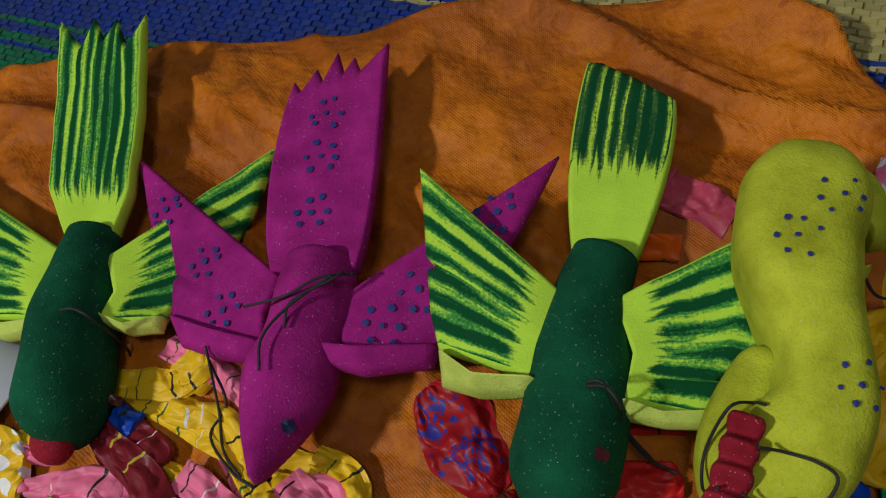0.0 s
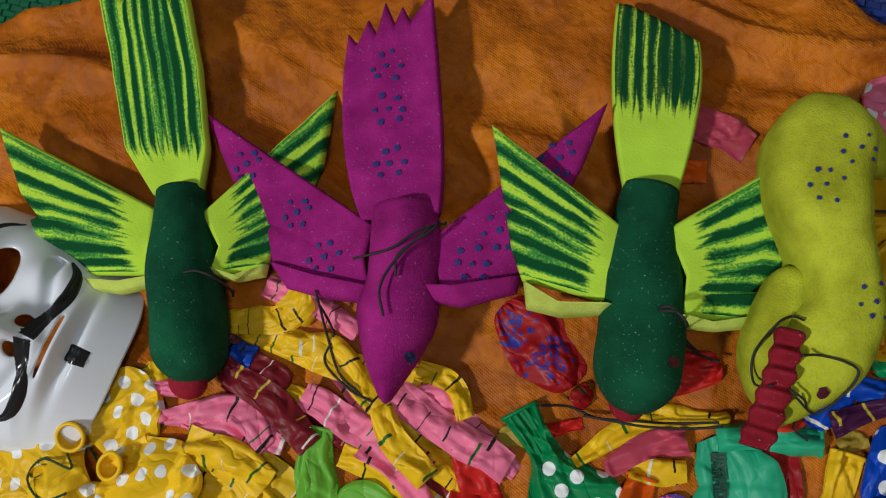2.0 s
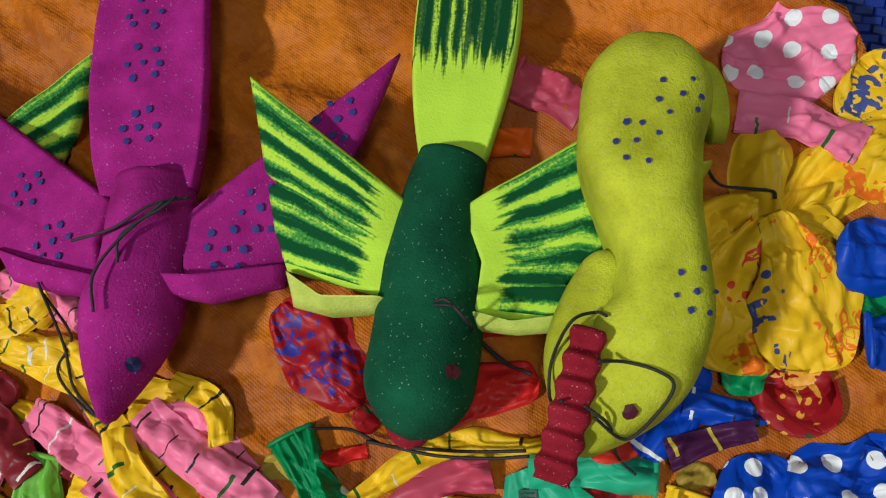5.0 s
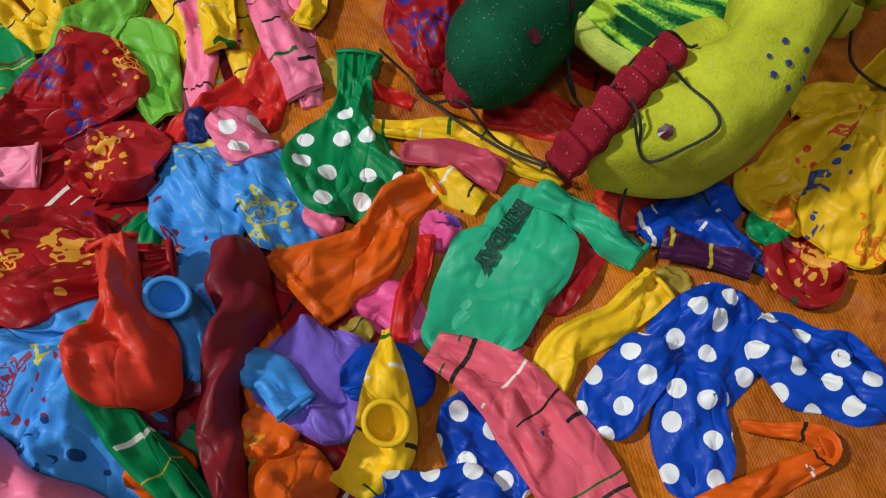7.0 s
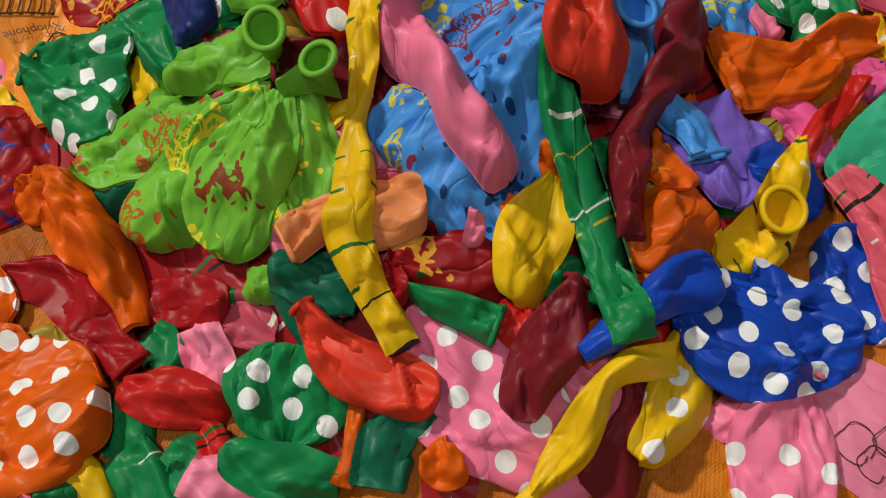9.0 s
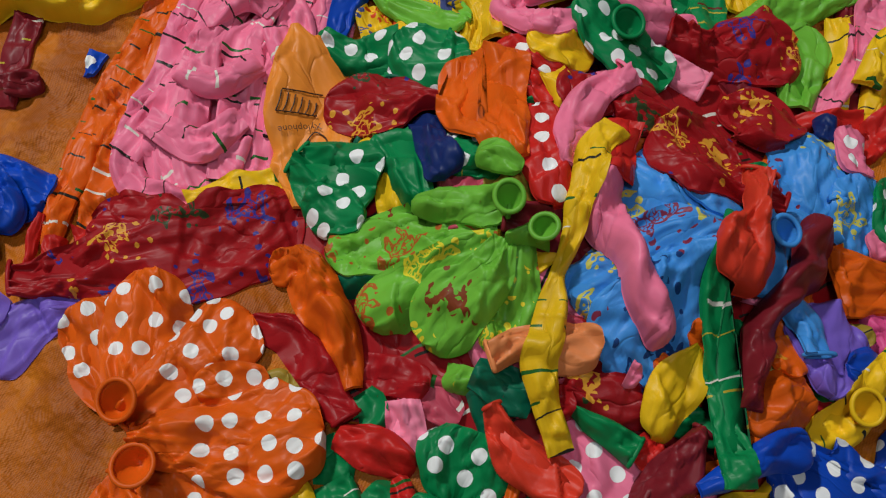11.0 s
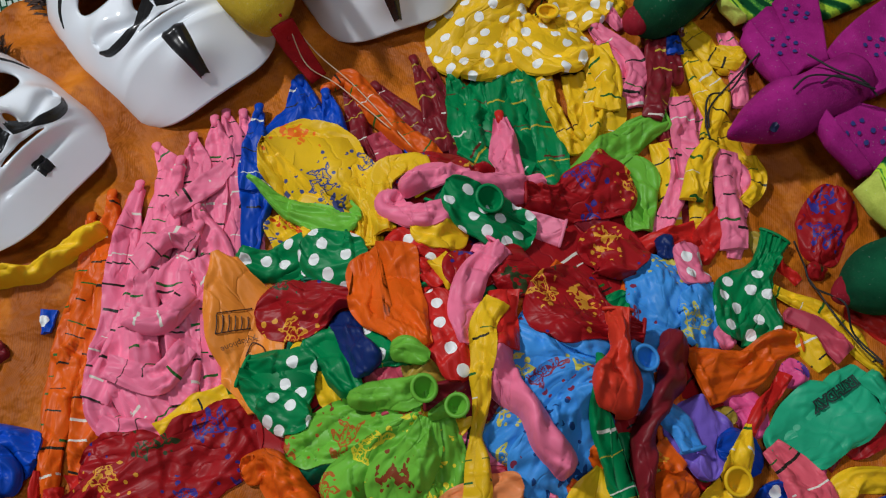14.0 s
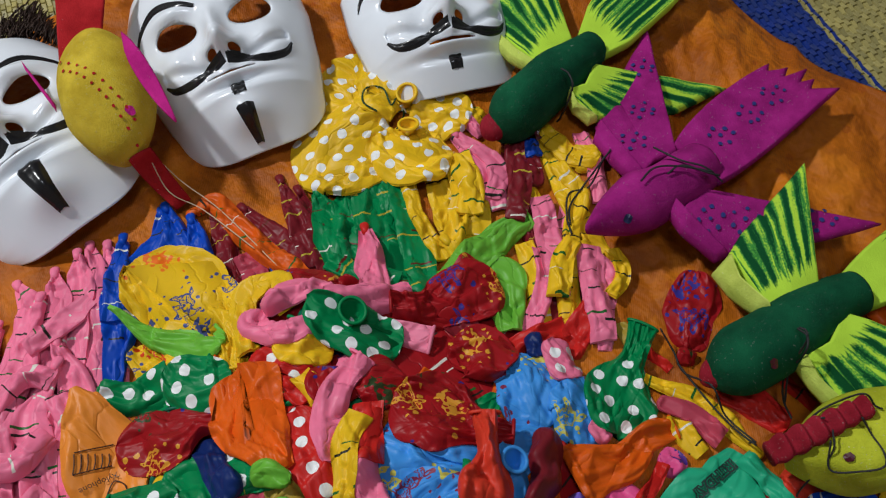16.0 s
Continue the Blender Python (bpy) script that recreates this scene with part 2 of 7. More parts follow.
def foam(name, colour, pale=None, glitter=0.5):
    """Dyed sponge foam: fine pores, patches of uneven dye, a few specks of glitter."""
    m, nt, b = nodes_of(name, 0.92, 0.0, 0.12)
    o = object_vec(nt)
    pale = pale or tuple(min(1, c * 1.35 + 0.01) for c in colour)
    f = math_node(nt, "MULTIPLY_ADD", noise_node(nt, o, 42.0, 5.0, 0.6), 2.4, -0.75)
    col = mix(nt, f, tuple(c * 0.78 for c in colour), pale)
    pores = noise_node(nt, o, 900.0, 2.0, 0.7)
    col = mix(nt, math_node(nt, "MULTIPLY", math_node(nt, "LESS_THAN", pores, 0.42), 0.16), col, tuple(c * 0.45 for c in colour))
    v = node(nt, "ShaderNodeTexVoronoi", Scale=2100.0)
    nt.links.new(o, v.inputs["Vector"])
    sep = nt.nodes.new("ShaderNodeSeparateColor")
    nt.links.new(v.outputs["Color"], sep.inputs[0])
    speck = math_node(nt, "MULTIPLY", math_node(nt, "GREATER_THAN", sep.outputs[0], 1.0 - 0.035 * glitter), math_node(nt, "LESS_THAN", v.outputs["Distance"], 0.36))
    col = mix(nt, math_node(nt, "MULTIPLY", speck, 0.8), col, (0.7, 0.74, 0.7))
    nt.links.new(col, b.inputs["Base Color"])
    nt.links.new(math_node(nt, "MULTIPLY_ADD", speck, -0.65, 0.92), b.inputs["Roughness"])
    bump(nt, b, math_node(nt, "ADD", pores, noise_node(nt, o, 60.0, 3.0)), 0.55, 0.0009)
    return m


def striped_foam(name, start, count, cover=0.0, dark=(0.003, 0.055, 0.018), mid=(0.02, 0.24, 0.045), base=(0.47, 0.72, 0.05)):
    """Yellow-green foam with brushed dark stripes that run from the tip and fray out towards the root. The sheet's flat coordinates run 0 to 1."""
    m, nt, b = nodes_of(name, 0.93, 0.0, 0.10)
    uv = nt.nodes.new("ShaderNodeTexCoord").outputs["UV"]
    o = object_vec(nt)
    sep = nt.nodes.new("ShaderNodeSeparateXYZ")
    nt.links.new(uv, sep.inputs[0])
    u, v = sep.outputs[0], sep.outputs[1]
    wob = math_node(nt, "MULTIPLY_ADD", noise_node(nt, uv, 3.0, 2.0), 0.07, v)

    def streaks(across, along):
        line = nt.nodes.new("ShaderNodeCombineXYZ")
        nt.links.new(math_node(nt, "MULTIPLY", u, along), line.inputs[0])
        nt.links.new(math_node(nt, "MULTIPLY", wob, across), line.inputs[1])
        return line.outputs[0]

    n1 = noise_node(nt, streaks(float(count) * 1.3, 0.6), 1.0, 1.0, 0.5)
    n2 = noise_node(nt, streaks(float(count) * 5.0, 2.5), 1.0, 2.0, 0.6)
    grain = noise_node(nt, o, 750.0, 2.0, 0.7)
    wave = math_node(nt, "SINE", math_node(nt, "MULTIPLY", wob, 6.283 * count))
    s = math_node(nt, "ADD", math_node(nt, "MULTIPLY", wave, 0.17), n1)
    s = math_node(nt, "ADD", s, math_node(nt, "MULTIPLY_ADD", n2, 0.5, -0.25))
    s = math_node(nt, "ADD", s, math_node(nt, "MULTIPLY_ADD", grain, 0.36, -0.18 + cover))
    edge = math_node(nt, "MULTIPLY", math_node(nt, "GREATER_THAN", v, 0.03), math_node(nt, "LESS_THAN", v, 0.965))
    fray = math_node(nt, "MULTIPLY_ADD", noise_node(nt, streaks(float(count) * 2.2, 0.1), 1.0, 2.0), 0.5, start - 0.25)
    rooted = nt.nodes.new("ShaderNodeMapRange")
    nt.links.new(math_node(nt, "ADD", math_node(nt, "SUBTRACT", u, fray), math_node(nt, "MULTIPLY_ADD", grain, 0.08, -0.04)), rooted.inputs[0])
    rooted.inputs[1].default_value, rooted.inputs[2].default_value = -0.02, 0.05
    mask = math_node(nt, "MULTIPLY", edge, rooted.outputs[0])

    def ramp(low, high):
        r = nt.nodes.new("ShaderNodeMapRange")
        nt.links.new(s, r.inputs[0])
        r.inputs[1].default_value, r.inputs[2].default_value = low, high
        return math_node(nt, "MULTIPLY", r.outputs[0], mask)

    ground = mix(nt, noise_node(nt, o, 55.0, 4.0), tuple(c * 0.8 for c in base), tuple(min(1, c * 1.15) for c in base))
    col = mix(nt, math_node(nt, "MULTIPLY", ramp(0.38, 0.50), 0.9), ground, mid)
    col = mix(nt, math_node(nt, "MULTIPLY", ramp(0.50, 0.66), 0.95), col, dark)
    nt.links.new(col, b.inputs["Base Color"])
    bump(nt, b, noise_node(nt, o, 850.0, 2.0, 0.7), 0.5, 0.0008)
    return m


def plain(name, colour, rough=0.5, metallic=0.0, grain=60.0, relief=0.2, distance=0.0006, spread=0.25):
    m, nt, b = nodes_of(name, rough, metallic)
    o = object_vec(nt)
    f = noise_node(nt, o, grain, 4.0)
    nt.links.new(mix(nt, f, tuple(c * (1 - spread) for c in colour), tuple(min(1, c * (1 + spread)) for c in colour)), b.inputs["Base Color"])
    bump(nt, b, f, relief, distance)
    return m


def cloth_material():
    m, nt, b = nodes_of("orange_cloth", 0.55, 0.0, 0.22)
    o = object_vec(nt)
    # broad tone, its range widened to put fold shade into the colour
    big = noise_node(nt, o, 12.0, 6.0, 0.62)
    col = mix(nt, math_node(nt, "MULTIPLY_ADD", big, 3.6, -1.3), (0.23, 0.052, 0.001), (0.55, 0.155, 0.002))
    v = node(nt, "ShaderNodeTexVoronoi", Scale=46.0, Randomness=1.0)
    nt.links.new(o, v.inputs["Vector"])
    sp = math_node(nt, "LESS_THAN", math_node(nt, "ADD", v.outputs["Distance"], math_node(nt, "MULTIPLY", noise_node(nt, o, 240.0), 0.16)), 0.23)
    col = mix(nt, math_node(nt, "MULTIPLY", sp, 0.6), col, (0.26, 0.04, 0.003))
    st = noise_node(nt, o, 90.0, 5.0, 0.7)
    col = mix(nt, math_node(nt, "MULTIPLY", math_node(nt, "GREATER_THAN", st, 0.58), 0.22), col, (0.18, 0.04, 0.004))
    def patch(scale, low, high):
        r = nt.nodes.new("ShaderNodeMapRange")
        nt.links.new(noise_node(nt, o, scale, 5.0, 0.6, 0.4), r.inputs[0])
        r.inputs[1].default_value, r.inputs[2].default_value = low, high
        return r.outputs[0]

    # dark and ochre blotches: uneven dye, plus painted-in shade and light of folds
    col = mix(nt, math_node(nt, "MULTIPLY", patch(30.0, 0.50, 0.64), 0.7), col, (0.20, 0.045, 0.002))
    col = mix(nt, math_node(nt, "MULTIPLY", patch(24.0, 0.54, 0.68), 0.6), col, (0.64, 0.21, 0.008))
    w1 = node(nt, "ShaderNodeTexWave", Scale=330.0, Distortion=3.0, Detail=2.0)
    w1.bands_direction = "DIAGONAL"
    w2 = node(nt, "ShaderNodeTexWave", Scale=300.0, Distortion=3.0, Detail=2.0)
    w2.bands_direction = "X"
    nt.links.new(o, w1.inputs["Vector"])
    nt.links.new(o, w2.inputs["Vector"])
    weave = math_node(nt, "ADD", w1.outputs[1], math_node(nt, "MULTIPLY", w2.outputs[1], 0.6))
    col = mix(nt, math_node(nt, "MULTIPLY", weave, 0.16), col, (0.72, 0.20, 0.010))
    nt.links.new(col, b.inputs["Base Color"])
    bump(nt, b, math_node(nt, "ADD", math_node(nt, "MULTIPLY", weave, 0.006), noise_node(nt, o, 26.0, 4.0, 0.5)), 1.0, 0.016)
    return m


def mat_material():
    """Woven plastic straw in bands: green, blue and straw yellow with thin blue lines."""
    m, nt, b = nodes_of("plastic_straw", 0.38, 0.0, 0.5)
    o = object_vec(nt)
    sep = nt.nodes.new("ShaderNodeSeparateXYZ")
    nt.links.new(o, sep.inputs[0])
    q = math_node(nt, "ADD", math_node(nt, "MULTIPLY", sep.outputs[0], 0.34), math_node(nt, "MULTIPLY", sep.outputs[1], 0.94))
    n = nt.nodes.new("ShaderNodeValToRGB")
    n.color_ramp.interpolation = "CONSTANT"
    nt.links.new(math_node(nt, "ADD", q, 0.5), n.inputs[0])
    green, blue, straw = (0.008, 0.13, 0.055, 1), (0.008, 0.03, 0.23, 1), (0.42, 0.36, 0.12, 1)
    bands = [(0.0, green), (0.19, straw), (0.30, green), (0.768, blue), (0.773, green), (0.780, blue), (0.786, green), (0.790, blue),
             (0.853, straw), (0.859, blue), (0.862, straw), (0.868, blue), (0.871, straw)]
    els = n.color_ramp.elements
    els[0].color, els[1].position, els[1].color = green, bands[1][0], bands[1][1]
    for p, c in bands[2:]:
        els.new(p).color = c
    col = mix(nt, math_node(nt, "MULTIPLY", nt.nodes.new("ShaderNodeNewGeometry").outputs["Random Per Island"], 0.45), n.outputs[0], (0.03, 0.04, 0.04))
    nt.links.new(col, b.inputs["Base Color"])
    bump(nt, b, noise_node(nt, o, 400.0, 3.0), 0.3, 0.0006)
    return m


M_CLOTH, M_MAT = cloth_material(), mat_material()
M_WALL = plain("wall_paint", (0.42, 0.40, 0.37), 0.8, grain=8.0)
M_GREENBODY = foam("dark_green_foam", (0.005, 0.062, 0.028), (0.010, 0.105, 0.045))
M_PURPLE = foam("purple_foam", (0.27, 0.008, 0.15), (0.40, 0.020, 0.23), 0.45)
M_HEN = foam("yellow_green_foam", (0.37, 0.40, 0.014), (0.56, 0.61, 0.035), 0.7)
M_FISH = foam("yellow_glitter_felt", (0.52, 0.37, 0.02), (0.68, 0.51, 0.045), 1.0)
M_EDGE = foam("cut_foam_edge", (0.52, 0.66, 0.09), (0.68, 0.80, 0.16), 0.1)
M_COMB = foam("dark_red_felt", (0.26, 0.010, 0.022), (0.36, 0.02, 0.04), 0.8)
M_MAGENTA = foam("magenta_felt", (0.45, 0.012, 0.20), None, 0.2)
M_REDFELT = foam("red_felt", (0.34, 0.008, 0.012), None, 0.1)
M_WING = striped_foam("striped_wing_foam", 0.22, 7, 0.06)
M_TAIL = striped_foam("striped_tail_foam", 0.30, 8, 0.09)
M_TAILB = striped_foam("half_striped_tail_foam", 0.45, 7, 0.13, mid=(0.006, 0.07, 0.026))
M_INK = plain("blue_ink", (0.012, 0.02, 0.16), 0.7, grain=500.0)
M_EYE = plain("dark_red_bead", (0.06, 0.004, 0.012), 0.3)
M_EYEB = plain("blue_black_bead", (0.01, 0.012, 0.06), 0.3)
M_STRING = plain("black_cord", (0.012, 0.012, 0.014), 0.7, grain=900.0)
M_THREAD = plain("pale_thread", (0.55, 0.42, 0.28), 0.7, grain=900.0)
M_GREENCORD = plain("green_cord", (0.006, 0.05, 0.012), 0.7, grain=900.0)
M_WHITE = plain("white_plastic", (0.78, 0.82, 0.88), 0.2, grain=25.0, relief=0.05, spread=0.05)
M_BLACK = plain("black_gloss_paint", (0.012, 0.012, 0.014), 0.25, grain=200.0)
M_HAIR = plain("brown_fur", (0.045, 0.022, 0.014), 0.75, grain=300.0)
M_PRINT = plain("brown_print_ink", (0.05, 0.018, 0.008), 0.5, grain=300.0)
M_PRINTG = plain("dark_print_ink", (0.006, 0.025, 0.02), 0.5, grain=300.0)


# ---- height of what already lies there, so that limp things drape over it ----
CELL, GX, GY, GW, GH = 0.003, -0.80, -0.62, 420, 430
HEAP = np.zeros((GW, GH))


def cloth_z(x, y):
    """The cloth's low folds."""
    f = noise.noise(Vector((x * 9 + y * 2, y * 4 - x * 2, 2.0))) * 0.0030 + noise.noise(Vector((x * 26, y * 15, 7.0))) * 0.0014
    left = max(0.0, min(1.0, (-0.22 - x) / 0.1)) * max(0.0, min(1.0, (-0.12 - y) / 0.1))
    f += left * 0.0028 * math.sin((x * 0.83 - y * 0.55) * 2 * 3.14159 / 0.042 + 2.0 * noise.noise(Vector((x * 12, y * 12, 4.0))))
    top = max(0.0, min(1.0, (y - 0.12) / 0.12))
    bend = 0.03 * noise.noise(Vector((x * 7, y * 7, 3.0)))
    across, along = 0.5 * x + 0.87 * y + bend, 0.87 * x - 0.5 * y
    ridge = max(0.0, 1.0 - 2.2 * abs(noise.noise(Vector((across * 16, along * 4.0, 11.0)))))
    small = max(0.0, 1.0 - 2.6 * abs(noise.noise(Vector((across * 30 + 5, along * 10 + across * 8, 23.0)))))
    f += top * (0.017 * ridge ** 1.6 + 0.006 * small ** 1.5)
    f += (1 - top) * 0.0038 * max(0.0, 1.0 - 2.4 * abs(noise.noise(Vector((x * 22 + y * 9, y * 20 - x * 6, 31.0)))))
    return 0.0060 + f


for gi in range(GW):
    for gj in range(GH):
        HEAP[gi, gj] = cloth_z(GX + gi * CELL, GY + gj * CELL)


def sample(a, x, y):
    fx = np.clip((np.asarray(x) - GX) / CELL, 0, GW - 1.001)
    fy = np.clip((np.asarray(y) - GY) / CELL, 0, GH - 1.001)
    i, j = fx.astype(int), fy.astype(int)
    u, v = fx - i, fy - j
    return a[i, j] * (1 - u) * (1 - v) + a[i + 1, j] * u * (1 - v) + a[i, j + 1] * (1 - u) * v + a[i + 1, j + 1] * u * v


def blur(a, r):
    for axis in (0, 1):
        c = np.cumsum(np.pad(a, [(r + 1, r) if k == axis else (0, 0) for k in (0, 1)], mode="edge"), axis=axis)
        a = (np.take(c, range(2 * r + 1, c.shape[axis]), axis) - np.take(c, range(0, c.shape[axis] - 2 * r - 1), axis)) / (2 * r + 1)
    return a


def widen(a):
    """The highest height within one cell, on which a taut skin rests."""
    p = np.pad(a, 1, mode="edge")
    a = np.maximum(np.maximum(p[:-2], p[1:-1]), p[2:])
    return np.maximum(np.maximum(a[:, :-2], a[:, 1:-1]), a[:, 2:])


def raise_heap(X, Y, Z):
    """Add a grid of surface points to the height."""
    for a in np.linspace(0, 1, 4):
        for c in np.linspace(0, 1, 4):
            f = lambda g: (g[:-1, :-1] * (1 - a) + g[1:, :-1] * a) * (1 - c) + (g[:-1, 1:] * (1 - a) + g[1:, 1:] * a) * c
            i = np.clip(((f(X) - GX) / CELL + 0.5).astype(int), 0, GW - 1)
            j = np.clip(((f(Y) - GY) / CELL + 0.5).astype(int), 0, GH - 1)
            np.maximum.at(HEAP, (i.ravel(), j.ravel()), f(Z).ravel())


# ---- mesh helpers ----
def grid_mesh(name, V, faces, mat, uvs=None, smooth=True):
    me = bpy.data.meshes.new(name)
    me.from_pydata([tuple(v) for v in V], [], faces)
    if uvs is not None:
        layer = me.uv_layers.new(name="UVMap")
        idx = np.empty(len(me.loops), dtype=np.int32)
        me.loops.foreach_get("vertex_index", idx)
        layer.data.foreach_set("uv", np.asarray(uvs, dtype=np.float32)[idx].ravel())
    me.materials.append(mat)
    if smooth:
        me.polygons.foreach_set("use_smooth", [True] * len(me.polygons))
    me.update()
    return me


def link(name, me, parent=None, label=""):
    ob = new(name, me)
    if parent is not None:
        ob.parent = parent
        ob.matrix_parent_inverse = parent.matrix_basis.inverted()
    if label:
        ob["label"] = label
    return ob


def curve_through(pts, n):
    """n points evenly along a smooth line through pts (any number of columns)."""
    P = np.asarray(pts, float)
    if len(P) == 2:
        s = np.linspace(0, 1, n)[:, None]
        return P[0] * (1 - s) + P[1] * s
    E = np.vstack([2 * P[0] - P[1], P, 2 * P[-1] - P[-2]])
    out = []
    for k in range(1, len(E) - 2):
        p0, p1, p2, p3 = E[k - 1:k + 3]
        for s in np.linspace(0, 1, 24, endpoint=False):
            out.append(0.5 * (2 * p1 + (p2 - p0) * s + (2 * p0 - 5 * p1 + 4 * p2 - p3) * s * s + (3 * p1 - p0 - 3 * p2 + p3) * s ** 3))
    out = np.array(out + [P[-1]])
    d = np.concatenate([[0], np.cumsum(np.linalg.norm(np.diff(out[:, :2], axis=0), axis=1) + 1e-9)])
    t = np.linspace(0, d[-1], n)
    return np.column_stack([np.interp(t, d, out[:, c]) for c in range(out.shape[1])])


def rings_mesh(name, R, mat, closed_ends=True, uvs=None):
    """A tube of rings: R has the shape (rings, points, 3)."""
    n, m = R.shape[:2]
    F = [(i * m + j, i * m + (j + 1) % m, (i + 1) * m + (j + 1) % m, (i + 1) * m + j) for i in range(n - 1) for j in range(m)]
    if closed_ends:
        F += [tuple(range(m))[::-1], tuple((n - 1) * m + j for j in range(m))]
    return grid_mesh(name, R.reshape(-1, 3), F, mat, uvs)


def torus(name, c, ax, ay, r, mat, parent, n=22, label=""):
    """A rolled rim round the ellipse with half axes ax and ay about c."""
    c, ax, ay = Vector(c), Vector(ax), Vector(ay)
    k = ax.cross(ay).normalized()
    R = np.zeros((n, 8, 3))
    for i in range(n):
        a = 2 * math.pi * i / n
        p = c + ax * math.cos(a) + ay * math.sin(a)
        d = (ax * math.cos(a) + ay * math.sin(a)).normalized()
        for j in range(8):
            g = 2 * math.pi * j / 8
            R[i, j] = p + (d * math.cos(g) + k * math.sin(g)) * r
    F = [(i * 8 + j, i * 8 + (j + 1) % 8, (i + 1) % n * 8 + (j + 1) % 8, (i + 1) % n * 8 + j) for i in range(n) for j in range(8)]
    return link(name, grid_mesh(name, R.reshape(-1, 3), F, mat, np.zeros((n * 8, 2))), parent, label)


def cord(name, pts, r, mat, parent=None, label=""):
    n = max(8, len(pts) * 10)
    C = curve_through(pts, n)
    R = np.zeros((n, 6, 3))
    for i in range(n):
        t = Vector(C[min(i + 1, n - 1)] - C[max(i - 1, 0)]).normalized()
        a = t.cross(Vector((0, 0, 1)))
        a = a.normalized() if a.length > 1e-4 else Vector((1, 0, 0))
        b = t.cross(a)
        for j in range(6):
            g = j * math.pi / 3
            R[i, j] = Vector(C[i]) + (a * math.cos(g) + b * math.sin(g)) * r
    return link(name, rings_mesh(name, R, mat), parent, label)


def loft(name, spine, widths, heights, mat, parent=None, label="", power=2.0, ends=(True, True), pleat=0, n=44, m=26):
    """A rounded body: sections across a line of (x, y, z), with full widths and heights; its ends rounded off where asked."""
    C = curve_through([(*p, w, h) for p, w, h in zip(spine, widths, heights)], n)
    seg = np.concatenate([[0], np.cumsum(np.linalg.norm(np.diff(C[:, :3], axis=0), axis=1))])
    L = seg[-1]
    R = np.zeros((n, m, 3))
    for i in range(n):
        d = C[min(i + 1, n - 1), :2] - C[max(i - 1, 0), :2]
        d = d / (np.linalg.norm(d) + 1e-9)
        nx, ny = -d[1], d[0]
        w, h = C[i, 3] / 2, C[i, 4] / 2
        k = 1.0
        for on, dist in ((ends[0], seg[i]), (ends[1], L - seg[i])):
            if on and dist < w:
                k *= math.sqrt(max(0.004, 1 - (1 - dist / w) ** 2))
        if pleat:
            k *= 1 + 0.10 * math.sin(i / n * pleat * 2 * math.pi)
        for j in range(m):
            a = 2 * math.pi * j / m
            ca, sa = math.cos(a), math.sin(a)
            x = abs(ca) ** (2 / power) * (1 if ca >= 0 else -1)
            z = abs(sa) ** (2 / power) * (1 if sa >= 0 else -1)
            q = noise.noise(Vector((C[i, 0] * 45 + x, C[i, 1] * 45, z + 3.0))) * 0.05
            zz = z * h * (0.35 + 0.65 * k) * (1 + (0.35 * math.sin(i / n * pleat * 2 * math.pi) if pleat and z > 0 else 0)) * (1 if k > 0.1 else k * 4)
            R[i, j] = (C[i, 0] + nx * x * w * k * (1 + q), C[i, 1] + ny * x * w * k * (1 + q), C[i, 2] + zz * (1 + q))
    half = m // 2 + 1
    raise_heap(R[:, :half, 0], R[:, :half, 1], R[:, :half, 2])
    return link(name, rings_mesh(name, R, mat), parent, label)


